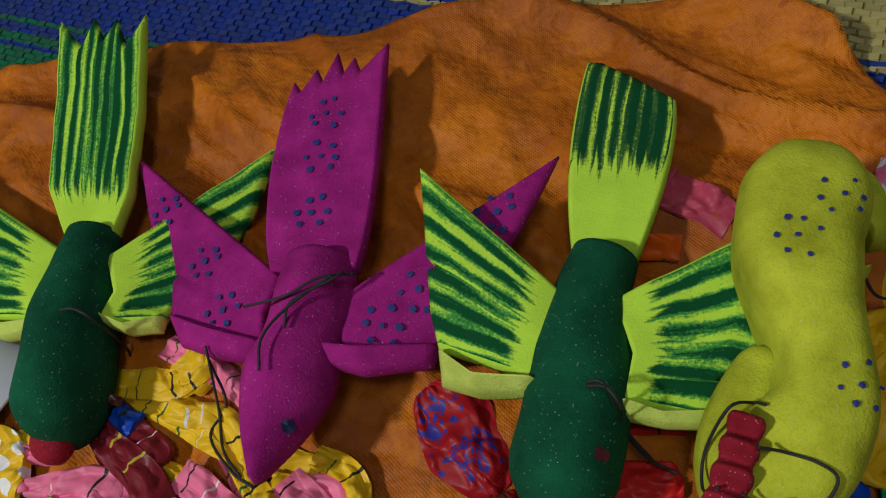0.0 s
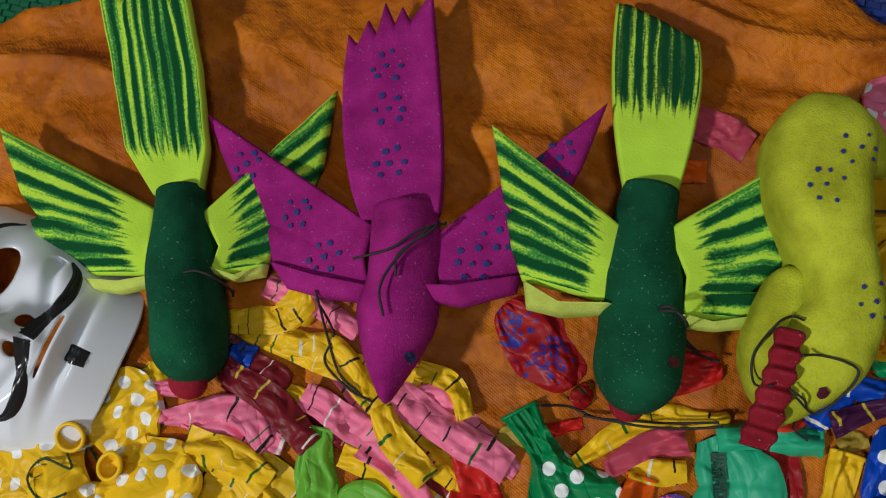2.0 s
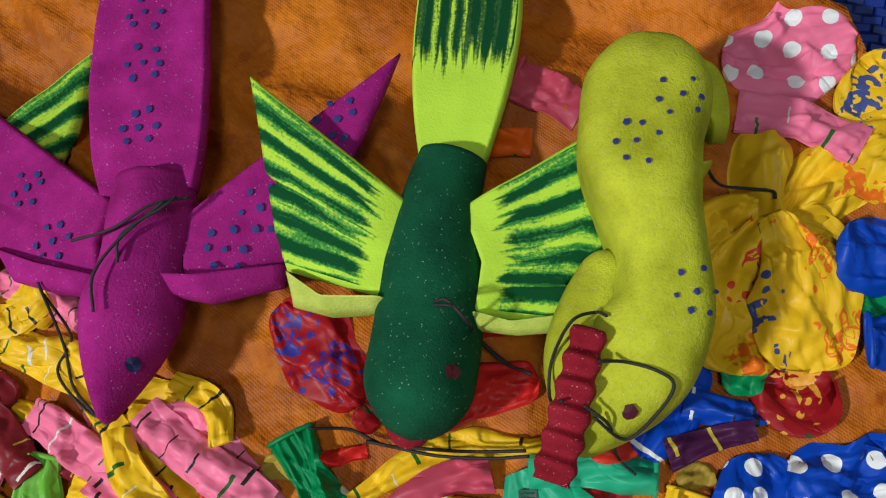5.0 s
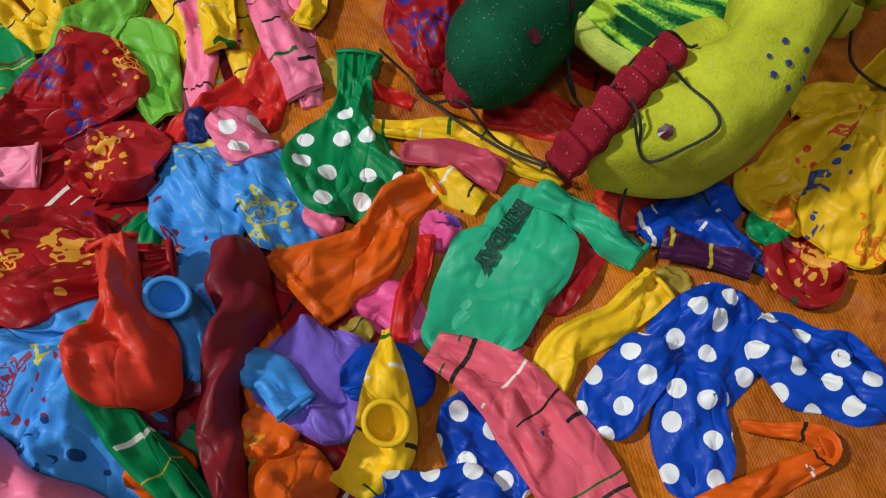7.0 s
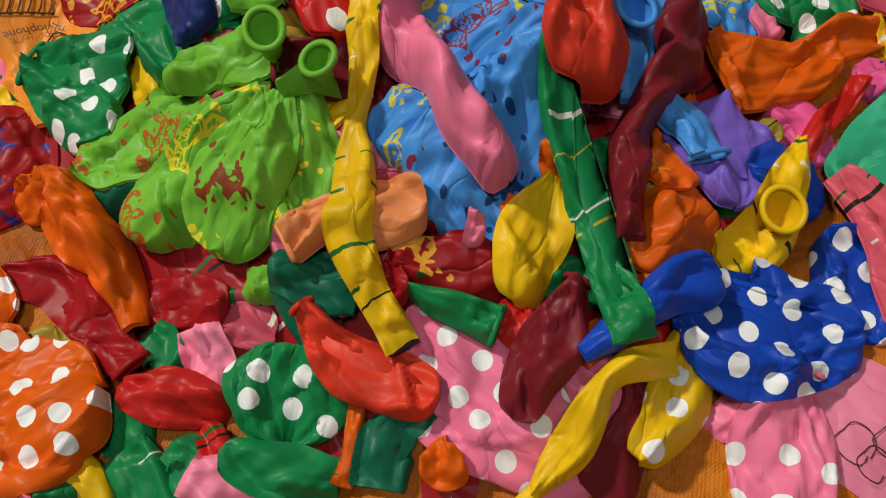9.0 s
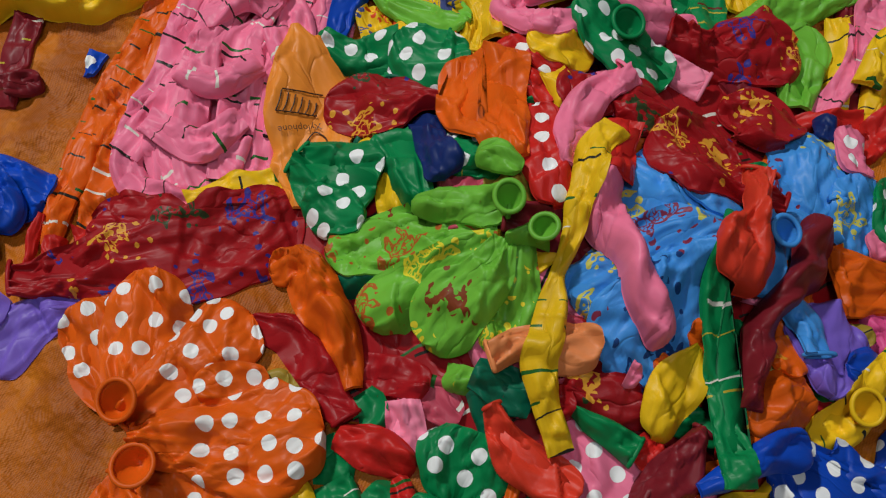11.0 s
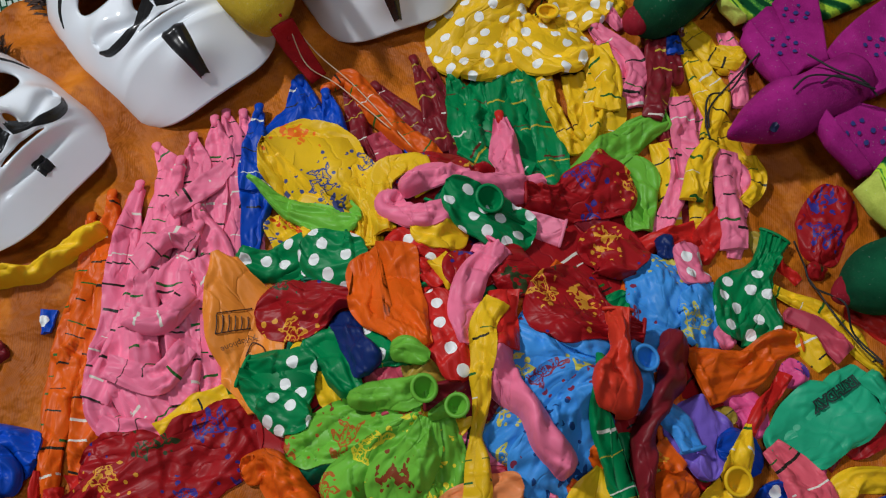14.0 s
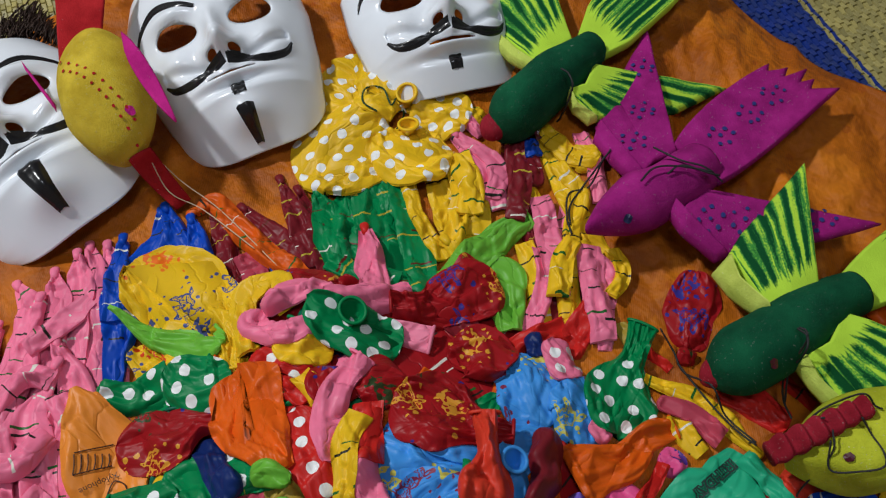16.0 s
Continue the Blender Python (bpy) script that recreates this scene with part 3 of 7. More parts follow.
def panel(name, rows, mat, thick, parent, label="", n=30, m=46, sag=0.0):
    """A cut sheet of foam: rows are lines of (x, y, z) from the root to the tip; every line may be ragged. Edges are rounded."""
    lines = []
    for row in rows:
        P = np.asarray(row, float)
        d = np.concatenate([[0], np.cumsum(np.linalg.norm(np.diff(P, axis=0), axis=1))])
        s = np.linspace(0, d[-1], m)
        lines.append(np.column_stack([np.interp(s, d, P[:, c]) for c in range(3)]))
    lines = np.array(lines)
    S = np.linspace(0, 1, n)
    k = np.linspace(0, 1, len(rows))
    G = np.zeros((n, m, 3))
    if len(rows) == 3:
        for i, s in enumerate(S):
            a, b, c = (2 * s - 1) * (s - 1), 4 * s * (1 - s), s * (2 * s - 1)
            G[i] = lines[0] * a + lines[1] * b + lines[2] * c
    else:
        for j in range(m):
            for c in range(3):
                G[:, j, c] = np.interp(S, k, lines[:, j, c])
    G[:, :, 2] += sag * np.sin(np.linspace(0, math.pi, m))[None, :] * np.sin(S * math.pi)[:, None]
    for i in range(n):
        for j in range(m):
            G[i, j, 2] += 0.0012 * noise.noise(Vector((G[i, j, 0] * 60, G[i, j, 1] * 60, 1.0)))
    u, v = np.meshgrid(S, np.linspace(0, 1, m), indexing="ij")
    e = np.minimum(np.minimum(v, 1 - v) * m / 2.2, np.minimum(u + 0.2, 1 - u) * n / 2.2)
    prof = np.sqrt(np.clip(1 - (1 - np.clip(e, 0, 1)) ** 2, 0.0, 1)) * 0.72 + 0.28
    top, bot = G.copy(), G.copy()
    top[:, :, 2] += thick / 2 * prof
    bot[:, :, 2] -= thick / 2 * prof
    raise_heap(top[:, :, 0], top[:, :, 1], top[:, :, 2])
    V = np.vstack([top.reshape(-1, 3), bot.reshape(-1, 3)])
    o = n * m
    F = []
    for i in range(n - 1):
        for j in range(m - 1):
            a = i * m + j
            F.append((a, a + 1, a + m + 1, a + m))
            F.append((o + a, o + a + m, o + a + m + 1, o + a + 1))
    for i in range(n - 1):
        for j in (0, m - 1):
            a = i * m + j
            F.append((a, a + m, o + a + m, o + a) if j == 0 else (a, o + a, o + a + m, a + m))
    for j in range(m - 1):
        for i in (0, n - 1):
            a = i * m + j
            F.append((a, o + a, o + a + 1, a + 1) if i == 0 else (a, a + 1, o + a + 1, o + a))
    uv = np.column_stack([u.ravel(), v.ravel()])
    return link(name, grid_mesh(name, V, F, mat, np.vstack([uv, uv])), parent, label)


def spots(cx, cy, r, parent, count=7, size=0.0016, name="ink_spot", mat=None):
    """A ring of brushed ink spots with one in the middle, lying on what is there."""
    rng = random.Random(int(cx * 9173 + cy * 7919))
    for k in range(count):
        a = k / max(1, count - 1) * 2 * math.pi + rng.uniform(-0.3, 0.3)
        d = 0 if k == count - 1 and count > 3 else r * rng.uniform(0.8, 1.1)
        dot(cx + d * math.cos(a), cy + d * math.sin(a), size * rng.uniform(0.8, 1.15), parent, name, mat or M_INK, 0.0009)


def dot(x, y, size, parent, name, mat, lift=0.0003):
    def at(px, py):
        return Vector((px, py, float(sample(HEAP, px, py)) + lift))
    mid = at(x, y)
    rr = random.Random(int(abs(x) * 1e6) + int(abs(y) * 1e5))
    V = [mid + Vector((0, 0, 0.0001))]
    for k in range(12):
        a = k * math.pi / 6
        d = size * rr.uniform(0.82, 1.12)
        p = at(x + d * math.cos(a), y + d * math.sin(a))
        V.append(Vector((p.x, p.y, min(max(p.z, mid.z - 0.6 * size), mid.z + 0.6 * size))))
    return link(name, grid_mesh(name, V, [(0, 1 + k, 1 + (k + 1) % 12) for k in range(12)], mat, smooth=False), parent)


# ---- room (walls and ceiling unseen, added to bounce light), floor mat and cloth ----
def slab(name, x0, y0, z0, x1, y1, z1, mat):
    V = [(x, y, z) for x in (x0, x1) for y in (y0, y1) for z in (z0, z1)]
    F = [(0, 1, 3, 2), (4, 6, 7, 5), (0, 4, 5, 1), (2, 3, 7, 6), (0, 2, 6, 4), (1, 5, 7, 3)]
    return tagged(link(name, grid_mesh(name, V, F, mat, smooth=False)), "plain pale painted room surface, unseen", name.split("_")[0], kind="structure")


slab("floor", -2.3, -2.0, -0.12, 1.9, 2.2, -0.012, plain("cement_floor", (0.30, 0.28, 0.26), 0.7, grain=12.0))
slab("wall_west", -2.42, -2.0, -0.12, -2.3, 2.2, 2.7, M_WALL)
slab("wall_east", 1.9, -2.0, -0.12, 2.02, 2.2, 2.7, M_WALL)
slab("wall_south", -2.42, -2.12, -0.12, 2.02, -2.0, 2.7, M_WALL)
slab("wall_north", -2.42, 2.2, -0.12, 2.02, 2.32, 2.7, M_WALL)
slab("ceiling", -2.42, -2.12, 2.7, 2.02, 2.32, 2.8, M_WALL)


def floor_mat():
    base = slab("floor_mat", -1.1, -1.0, -0.012, 0.9, 1.1, -0.004, M_MAT)
    tagged(base, "woven plastic straw floor mat in green, blue and straw bands", "mat", kind="structure")
    V, F = [], []
    ux, uy = 0.94, -0.34
    long, short = 0.0088, 0.0046
    for i in range(-110, 90):
        for j in range(-190, 190):
            a = (i + 0.5 * (j % 2)) * long
            q = (j + 0.5) * short
            x, y = a * ux + q * 0.34, a * uy + q * 0.94
            if not (-0.78 < x < 0.42 and -0.58 < y < 0.62) or cloth_inside(x, y, -0.02):
                continue
            k = len(V)
            z = -0.004
            hl, hs = long * 0.5, short * 0.5
            tilt = 0.0007 * (1 if (i + j) % 2 else -1)
            for dz, f in ((0.0, 1.0), (0.0016, 0.74)):
                for sa, sq in ((-1, -1), (1, -1), (1, 1), (-1, 1)):
                    da, dq = sa * hl * (1 if dz == 0 else 0.8), sq * hs * f
                    V.append((x + da * ux + dq * 0.34, y + da * uy + dq * 0.94, z + dz + (tilt * sa if dz else 0)))
            F += [(k + 4, k + 5, k + 6, k + 7), (k, k + 1, k + 5, k + 4), (k + 1, k + 2, k + 6, k + 5), (k + 2, k + 3, k + 7, k + 6), (k + 3, k, k + 4, k + 7)]
    straw = link("straw", grid_mesh("straw", V, F, M_MAT, smooth=False), base)
    straw["kind"] = "stuff"


EDGE = [(0.162, 0.300), (0.207, 0.256), (0.202, 0.18), (0.192, 0.113), (0.203, 0.082), (0.214, 0.053), (0.245, -0.05), (0.26, -0.20), (0.16, -0.36), (-0.02, -0.42), (-0.148, -0.412), (-0.30, -0.40),
        (-0.46, -0.33), (-0.53, -0.236), (-0.536, -0.19), (-0.57, -0.05), (-0.56, 0.12), (-0.47, 0.30), (-0.36, 0.389), (-0.255, 0.379),
        (-0.184, 0.386), (-0.092, 0.368), (0.01, 0.383), (0.065, 0.378), (0.125, 0.362), (0.148, 0.332)]
EA = np.array([math.atan2(y, x + 0.15) for x, y in EDGE])
ER = np.array([math.hypot(x + 0.15, y) for x, y in EDGE])
ORDER = np.argsort(EA)
EA, ER = EA[ORDER], ER[ORDER]


def cloth_radius(a):
    return float(np.interp(a, np.concatenate([[EA[-1] - 2 * math.pi], EA, [EA[0] + 2 * math.pi]]), np.concatenate([[ER[-1]], ER, [ER[0]]])))


def cloth_inside(x, y, margin):
    return math.hypot(x + 0.15, y) < cloth_radius(math.atan2(y, x + 0.15)) + margin


def ground_cloth():
    n, m = 150, 440
    V, F = [(-0.15, 0.0, cloth_z(-0.15, 0))], []
    rads = []
    for j in range(m):
        a = -math.pi + 2 * math.pi * j / m
        rads.append((a, sum(cloth_radius(a + d) for d in (-0.04, -0.02, 0, 0.02, 0.04) if abs(a + d) < math.pi) / sum(1 for d in (-0.04, -0.02, 0, 0.02, 0.04) if abs(a + d) < math.pi)))
    for i in range(1, n + 1):
        for a, r in rads:
            s = i / n
            x, y = -0.15 + r * s * math.cos(a), r * s * math.sin(a)
            z = cloth_z(x, y)
            if i == n:
                z = 0.0012 + 0.4 * (z - 0.0060)
            V.append((x, y, max(z, -0.0005)))
    for j in range(m):
        F.append((0, 1 + j, 1 + (j + 1) % m))
    for i in range(n - 1):
        for j in range(m):
            F.append((1 + i * m + j, 1 + (i + 1) * m + j, 1 + (i + 1) * m + (j + 1) % m, 1 + i * m + (j + 1) % m))
    ob = tagged(link("ground_cloth", grid_mesh("ground_cloth", V, F, M_CLOTH)), "rumpled orange cotton cloth spread on a woven mat", "cloth")
    s = ob.modifiers.new("thickness", "SOLIDIFY")
    s.thickness, s.offset = 0.0012, -1
    hem = []
    for j in range(0, m + 1, 3):
        k = 1 + (n - 1) * m + j % m
        hem.append(tuple(V[k]))
    cord("hem", hem, 0.0011, M_CLOTH, ob, "stitched rolled hem")
    return ob


floor_mat()
ground_cloth()


# ---- balloons ----
SEED = [0]


def facets(z, seg, across, rg, sd, L, width, shake):
    """The height z broken into flat folds: read at a loose net of points, shaken, and joined by straight creases."""
    n, m = z.shape
    na, nb = max(2, int(round(L / 0.016))), max(2, int(round(width / 0.013)))
    net = np.zeros((na + 1, nb + 1))
    for a in range(na + 1):
        for b in range(nb + 1):
            i, j = int(a / na * (n - 1)), int(b / nb * (m - 1))
            net[a, b] = z[max(0, i - 3):i + 4, max(0, j - 2):j + 3].mean() + rg.normal(0, shake)
    flip = rg.rand(na, nb) < 0.5
    out = np.zeros((n, m))
    for i in range(n):
        for j in range(m):
            u = i / (n - 1) * na + 0.5 * noise.noise(Vector((seg[i] * 45, across[i, j] * 45, sd))) * (0.15 + min(i, n - 1 - i) / n)
            v = j / (m - 1) * nb + 0.5 * noise.noise(Vector((seg[i] * 45, across[i, j] * 45, sd + 9))) * (0.15 + min(j, m - 1 - j) / m)
            u, v = min(max(u, 0), na - 1e-4), min(max(v, 0), nb - 1e-4)
            a, b = int(u), int(v)
            u, v = u - a, v - b
            p, q, r, s = net[a, b], net[a + 1, b], net[a, b + 1], net[a + 1, b + 1]
            if flip[a, b]:
                out[i, j] = p + (q - p) * u + (r - p) * v if u + v < 1 else s + (r - s) * (1 - u) + (q - s) * (1 - v)
            else:
                out[i, j] = p + (q - p) * u + (s - q) * v if u > v else p + (s - r) * u + (r - p) * v
    return out


def limp(caps, spine, widths, thick, twist, mat, crumple=1.0, flat=False, smooth=False):
    """The skin of an empty balloon that lies draped over what is below it: flat, with crisp folds, steps and a knocked-about outline."""
    SEED[0] += 1
    sd = SEED[0] * 3.71
    rg = np.random.RandomState(SEED[0] * 7 + 3)
    W = np.asarray(widths)
    length = float(np.sum(np.linalg.norm(np.diff(np.asarray(spine), axis=0), axis=1)))
    n = int(min(140, max(24, length / 0.0012)))
    m = int(min(50, max(13, W.max() / 0.00125)))
    C = curve_through([(*p, w) for p, w in zip(spine, widths)], n)
    seg = np.concatenate([[0], np.cumsum(np.linalg.norm(np.diff(C[:, :2], axis=0), axis=1))])
    L = seg[-1]
    T = np.gradient(C[:, :2], axis=0)
    T /= np.linalg.norm(T, axis=1)[:, None] + 1e-9
    N = np.column_stack([-T[:, 1], T[:, 0]])
    hw = np.maximum(C[:, 2] / 2, 0.0015)
    fat = np.ones(n)
    for i in range(n):
        for cap, d in ((caps[0], seg[i]), (caps[1], L - seg[i])):
            w = hw[i]
            if cap == "o" and d < w:
                k = max(0.0, 1 - (1 - d / w) ** 2.8) ** 0.36
                hw[i] = w * max(k, 0.10)
                fat[i] *= max(0.25, k)
            elif cap == "^" and d < 3 * w:
                fat[i] *= max(0.3, d / (3 * w))
            elif cap == "-" and d < 0.003:
                fat[i] *= 0.4 + 0.6 * d / 0.003
            elif cap == "k" and d < 0.008:
                fat[i] *= 1.3
    knots = max(4, int(L / 0.009))
    side = [np.interp(seg, np.linspace(0, L, knots), rg.uniform(-1, 1, knots)) for _ in (0, 1)]
    rough = 0.13 if not flat else 0.035
    wave = 0.16 * np.sin(seg / twist * 6.283) if twist else 0.0
    left, right = hw * (1 + rough * side[0] + wave), hw * (1 + rough * side[1] + wave)
    C[:, :2] += N * (0.0010 * np.interp(seg, np.linspace(0, L, knots), rg.uniform(-1, 1, knots)))[:, None]
    v = 0.4 * np.cos(np.linspace(math.pi, 0, m)) + 0.6 * np.linspace(-1, 1, m)
    across = np.where(v[None, :] < 0, v[None, :] * left[:, None], v[None, :] * right[:, None])
    X = C[:, 0][:, None] + N[:, 0][:, None] * across
    Y = C[:, 1][:, None] + N[:, 1][:, None] * across
    hull = sample(blur(widen(HEAP), 4), X, Y)
    loose = sample(blur(HEAP, 2), X, Y) + 0.0004
    under = hull + (loose - hull) * np.abs(v)[None, :] ** 5
    if flat:
        under = np.maximum(sample(blur(HEAP, 5), X, Y) + 0.0012, sample(blur(HEAP, 1), X, Y) - 0.0015)
    for _ in range(40 if flat else 6):
        p = np.pad(under, 1, mode="edge")
        under = (p[:-2, 1:-1] + p[2:, 1:-1] + p[1:-1, :-2] + p[1:-1, 2:] + 2 * under) / 6
    floor_z = sample(blur(HEAP, 1), X, Y) - 0.0006
    if not twist and not smooth:
        under = np.maximum(facets(under, seg, across, rg, sd, L, W.max(), 0.0014 if flat else 0.0026), floor_z - (0.0012 if flat else 0.0))
    puffy = twist or thick > 0.0078
    crown = np.clip(1 - np.abs(v) ** (2.4 if puffy else 7.0 if flat else 4.5), 0, 1) ** (0.6 if puffy else 1.0)
    lift = 0.8 * thick if puffy else 0.35 * thick
    S = np.repeat(seg[:, None], m, axis=1)
    rel = np.zeros((n, m))
    for _ in range(int((5 + L / 0.007 + W.max() / 0.008) * (1.5 if crumple > 1 else 1))):
        i, j = rg.randint(0, n), rg.randint(0, m)
        ang = rg.normal(0, 0.45) if rg.rand() < (0.75 if not flat else 0.55) else rg.uniform(-1.57, 1.57)
        ds, da = S - seg[i], across - across[i, j]
        along, off = ds * math.cos(ang) + da * math.sin(ang), da * math.cos(ang) - ds * math.sin(ang)
        reach = rg.uniform(0.3, 1.0) * max(0.012, min(L, 0.05))
        fade = np.exp(-(along / reach) ** 2)
        if rg.rand() < 0.6:
            rel += rg.choice((-1, 1)) * rg.uniform(0.0009, 0.0022) * np.tanh(off / 0.0006) * fade * np.exp(-np.abs(off) / 0.012)
        else:
            rel += rg.uniform(0.0009, 0.0022) * np.exp(-np.abs(off) / rg.uniform(0.0010, 0.0022)) * fade
    if caps[0] in "m-k^" and not flat:
        spread = np.exp(-S / max(0.012, L * 0.4))
        for k in range(7):
            c0 = rg.uniform(-0.85, 0.85)
            rel += spread * rg.uniform(0.0012, 0.0030) * np.exp(-np.abs(v[None, :] - c0) / 0.08)
    if flat:
        for k in range(3):
            c0 = rg.uniform(-0.8, 0.8) + 0.35 * np.sin(seg / L * rg.uniform(1, 5) + k)[:, None]
            rel += rg.choice((-1, 1)) * 0.0011 * np.tanh((v[None, :] - c0) / 0.07) * np.exp(-np.abs(v[None, :] - c0) / 0.5)
    if not twist:
        for k in range(3 + int(W.max() / 0.009)):
            c0, wide = rg.uniform(-0.9, 0.9), rg.uniform(0.0014, 0.0034)
            drift = c0 * hw + np.interp(seg, np.linspace(0, L, 4), rg.normal(0, 0.22, 4)) * hw
            pulse = np.clip(np.interp(seg, np.linspace(0, L, 5), rg.uniform(-0.4, 1.3, 5)), 0, 1)
            ridge = np.maximum(0.0, 1 - np.abs(across - drift[:, None]) / wide)
            rel += rg.choice((-1, 1, 1)) * rg.uniform(0.0011, 0.0028) * ridge * pulse[:, None] * (0.6 if flat else 1.0) / max(crumple, 0.6)
    for i in range(n):
        for j in range(m):
            rel[i, j] += (0.0002 if flat else 0.0004) * noise.noise(Vector((X[i, j] * 55 + sd, Y[i, j] * 55, sd))) + 0.0002 * noise.noise(Vector((X[i, j] * 190, Y[i, j] * 190, sd)))
    if twist:
        rel += 0.0026 * np.sin(S / twist * 2 * 6.283 + v[None, :] * 2.6)
    edge = (1 - 0.7 * np.abs(v) ** 8)[None, :]
    top = under + 0.0010 + lift * crown[None, :] * fat[:, None] + rel * crumple * edge * fat[:, None] * np.minimum(1.0, hw / 0.007)[:, None]
    top = np.maximum(np.maximum(top, under + 0.0008), sample(HEAP, X, Y) + 0.0003)
    raise_heap(X, Y, top)
    V = np.dstack([X, Y, top]).reshape(-1, 3)
    if flat:
        uv = np.dstack([S, across]).reshape(-1, 2)
    else:
        ax = C[n // 2, :2] - C[0, :2]
        ax = ax / (np.linalg.norm(ax) + 1e-9)
        past = 0.0 if caps[0] == "m" else 0.05
        uv = np.dstack([past + (X - C[0, 0]) * ax[0] + (Y - C[0, 1]) * ax[1], (Y - C[0, 1]) * ax[0] - (X - C[0, 0]) * ax[1]]).reshape(-1, 2)
    F = [(i * m + j, (i + 1) * m + j, (i + 1) * m + j + 1, i * m + j + 1) for i in range(n - 1) for j in range(m - 1)]
    rim = [j for j in range(m)] + [i * m + m - 1 for i in range(1, n)] + [(n - 1) * m + j for j in range(m - 2, -1, -1)] + [i * m for i in range(n - 2, 0, -1)]
    U = np.dstack([X, Y, np.minimum(under, top - 0.0006) - 0.0012]).reshape(-1, 3)
    k0, r = len(V), len(rim)
    V = np.vstack([V, V[rim], U[rim]])
    uv = np.vstack([uv, uv[rim], uv[rim]])
    F += [(k0 + k, k0 + (k + 1) % r, k0 + r + (k + 1) % r, k0 + r + k) for k in range(r)]
    F.append(tuple(k0 + r + k for k in range(r - 1, -1, -1)))
    me = grid_mesh("balloon", V, F, mat, uv)
    return me, C, T, N, hw, under, top


FORMS = {"polka": "with white dots", "streak": "with painted lines", "animal": "with printed shapes", "plain": "of plain latex", "crumple": "crumpled small"}


def balloon(colour, pattern, caps, spine, widths, thick=0.0030, twist=0.0, knot="", where="in the heap", text="", rings=()):
    mat = latex(colour, "plain" if pattern == "crumple" else pattern)
    me, C, T, N, hw, under, top = limp(caps, spine, widths, thick, twist, mat, 1.6 if pattern == "crumple" else 0.4 if text else 1.0, pattern == "streak", bool(text))
    length = float(np.sum(np.linalg.norm(np.diff(np.asarray(spine), axis=0), axis=1)))
    long = length > 4.5 * max(widths)
    name = "twisted_balloon" if twist else "strip_balloon" if long or pattern == "streak" else "balloon"
    ob = link(name, me)
    form = "twisted" if twist else "flat" if name == "strip_balloon" else "limp"
    tagged(ob, f"{form} {WORDS.get(colour, colour)} balloon {FORMS[pattern]}, {where}", "balloon", "loose party balloons")
    for end, cap in ((0, caps[0]), (-1, caps[1])):
        if cap == "m":
            z = float(under[end].mean() + top[end].mean()) / 2
            torus("rolled_lip", (C[end, 0], C[end, 1], z + 0.0005), (*(N[end] * (hw[end] + 0.0004)), 0), (0, 0, max(0.0024, thick * 0.42)), 0.0011, latex(colour, "plain"), ob)
        elif cap == "k":
            z = float(top[end].mean())
            km = latex(knot or colour, "plain")
            p, t = C[end, :2], T[end] * (1 if end == 0 else -1)
            loft("knot", [(p[0] + t[0] * 0.004, p[1] + t[1] * 0.004, z - 0.001), (p[0], p[1], z), (p[0] - t[0] * 0.007, p[1] - t[1] * 0.007, z - 0.001)],
                 [0.0045, 0.0058, 0.0075], [0.004, 0.005, 0.003], km, ob, n=12, m=12)
    for x, y, r in rings:
        z = float(max(sample(HEAP, x + a * r, y + c * r) for a in (-0.4, 0, 0.4) for c in (-0.4, 0, 0.4))) + 0.0030
        rm = latex(colour, "plain")
        cup = np.zeros((9, 24, 3))
        for i, (f, dz) in enumerate(((0.55, -0.008), (0.62, -0.004), (0.72, -0.002), (0.9, 0.001), (0.98, 0.0025), (0.9, 0.0024), (0.78, 0.0004), (0.6, -0.003), (0.2, -0.006))):
            for j in range(24):
                a = j * math.pi / 12
                cup[i, j] = (x + r * f * math.cos(a), y + r * f * math.sin(a), z + dz + 0.0022 * math.cos(a + x * 90))
        link("mouth", rings_mesh("mouth", cup, rm, True, np.zeros((216, 2))), ob, "open mouth with a rolled rim")
        torus("rolled_lip", (x, y, z + 0.003), (r, 0, 0.0022 * math.cos(x * 90)), (0, r * 0.94, -0.0022 * math.sin(x * 90)), 0.0012, rm, ob)
    if text:
        lettering(text, ob)
    return ob


def text_on(body, size, x, y, turn, mat, parent, name, outline=0.0, mirror=False):
    """Letters wrapped onto the surface that lies there."""
    cu = bpy.data.curves.new(name, "FONT")
    cu.body, cu.size, cu.align_x, cu.align_y = body, size, "CENTER", "CENTER"
    cu.offset, cu.resolution_u = outline, 3
    tmp = bpy.data.objects.new(name, cu)
    scene.collection.objects.link(tmp)
    me = bpy.data.meshes.new_from_object(tmp.evaluated_get(bpy.context.evaluated_depsgraph_get()))
    bpy.data.objects.remove(tmp)
    bm = bmesh.new()
    bm.from_mesh(me)
    bmesh.ops.triangulate(bm, faces=bm.faces)
    bmesh.ops.subdivide_edges(bm, edges=[e for e in bm.edges if e.calc_length() > size * 0.18], cuts=2, use_grid_fill=True)
    ca, sa = math.cos(turn), math.sin(turn)
    soft = blur(HEAP, 1)
    for vert in bm.verts:
        px, py = x + vert.co.x * ca - vert.co.y * sa, y + vert.co.x * sa + vert.co.y * ca
        vert.co = (px, py, max(float(sample(HEAP, px, py)), float(sample(soft, px, py))) + (0.0010 if outline else 0.0014))
    bm.to_mesh(me)
    bm.free()
    me.materials.clear()
    me.materials.append(mat)
    return link(name, me, parent)


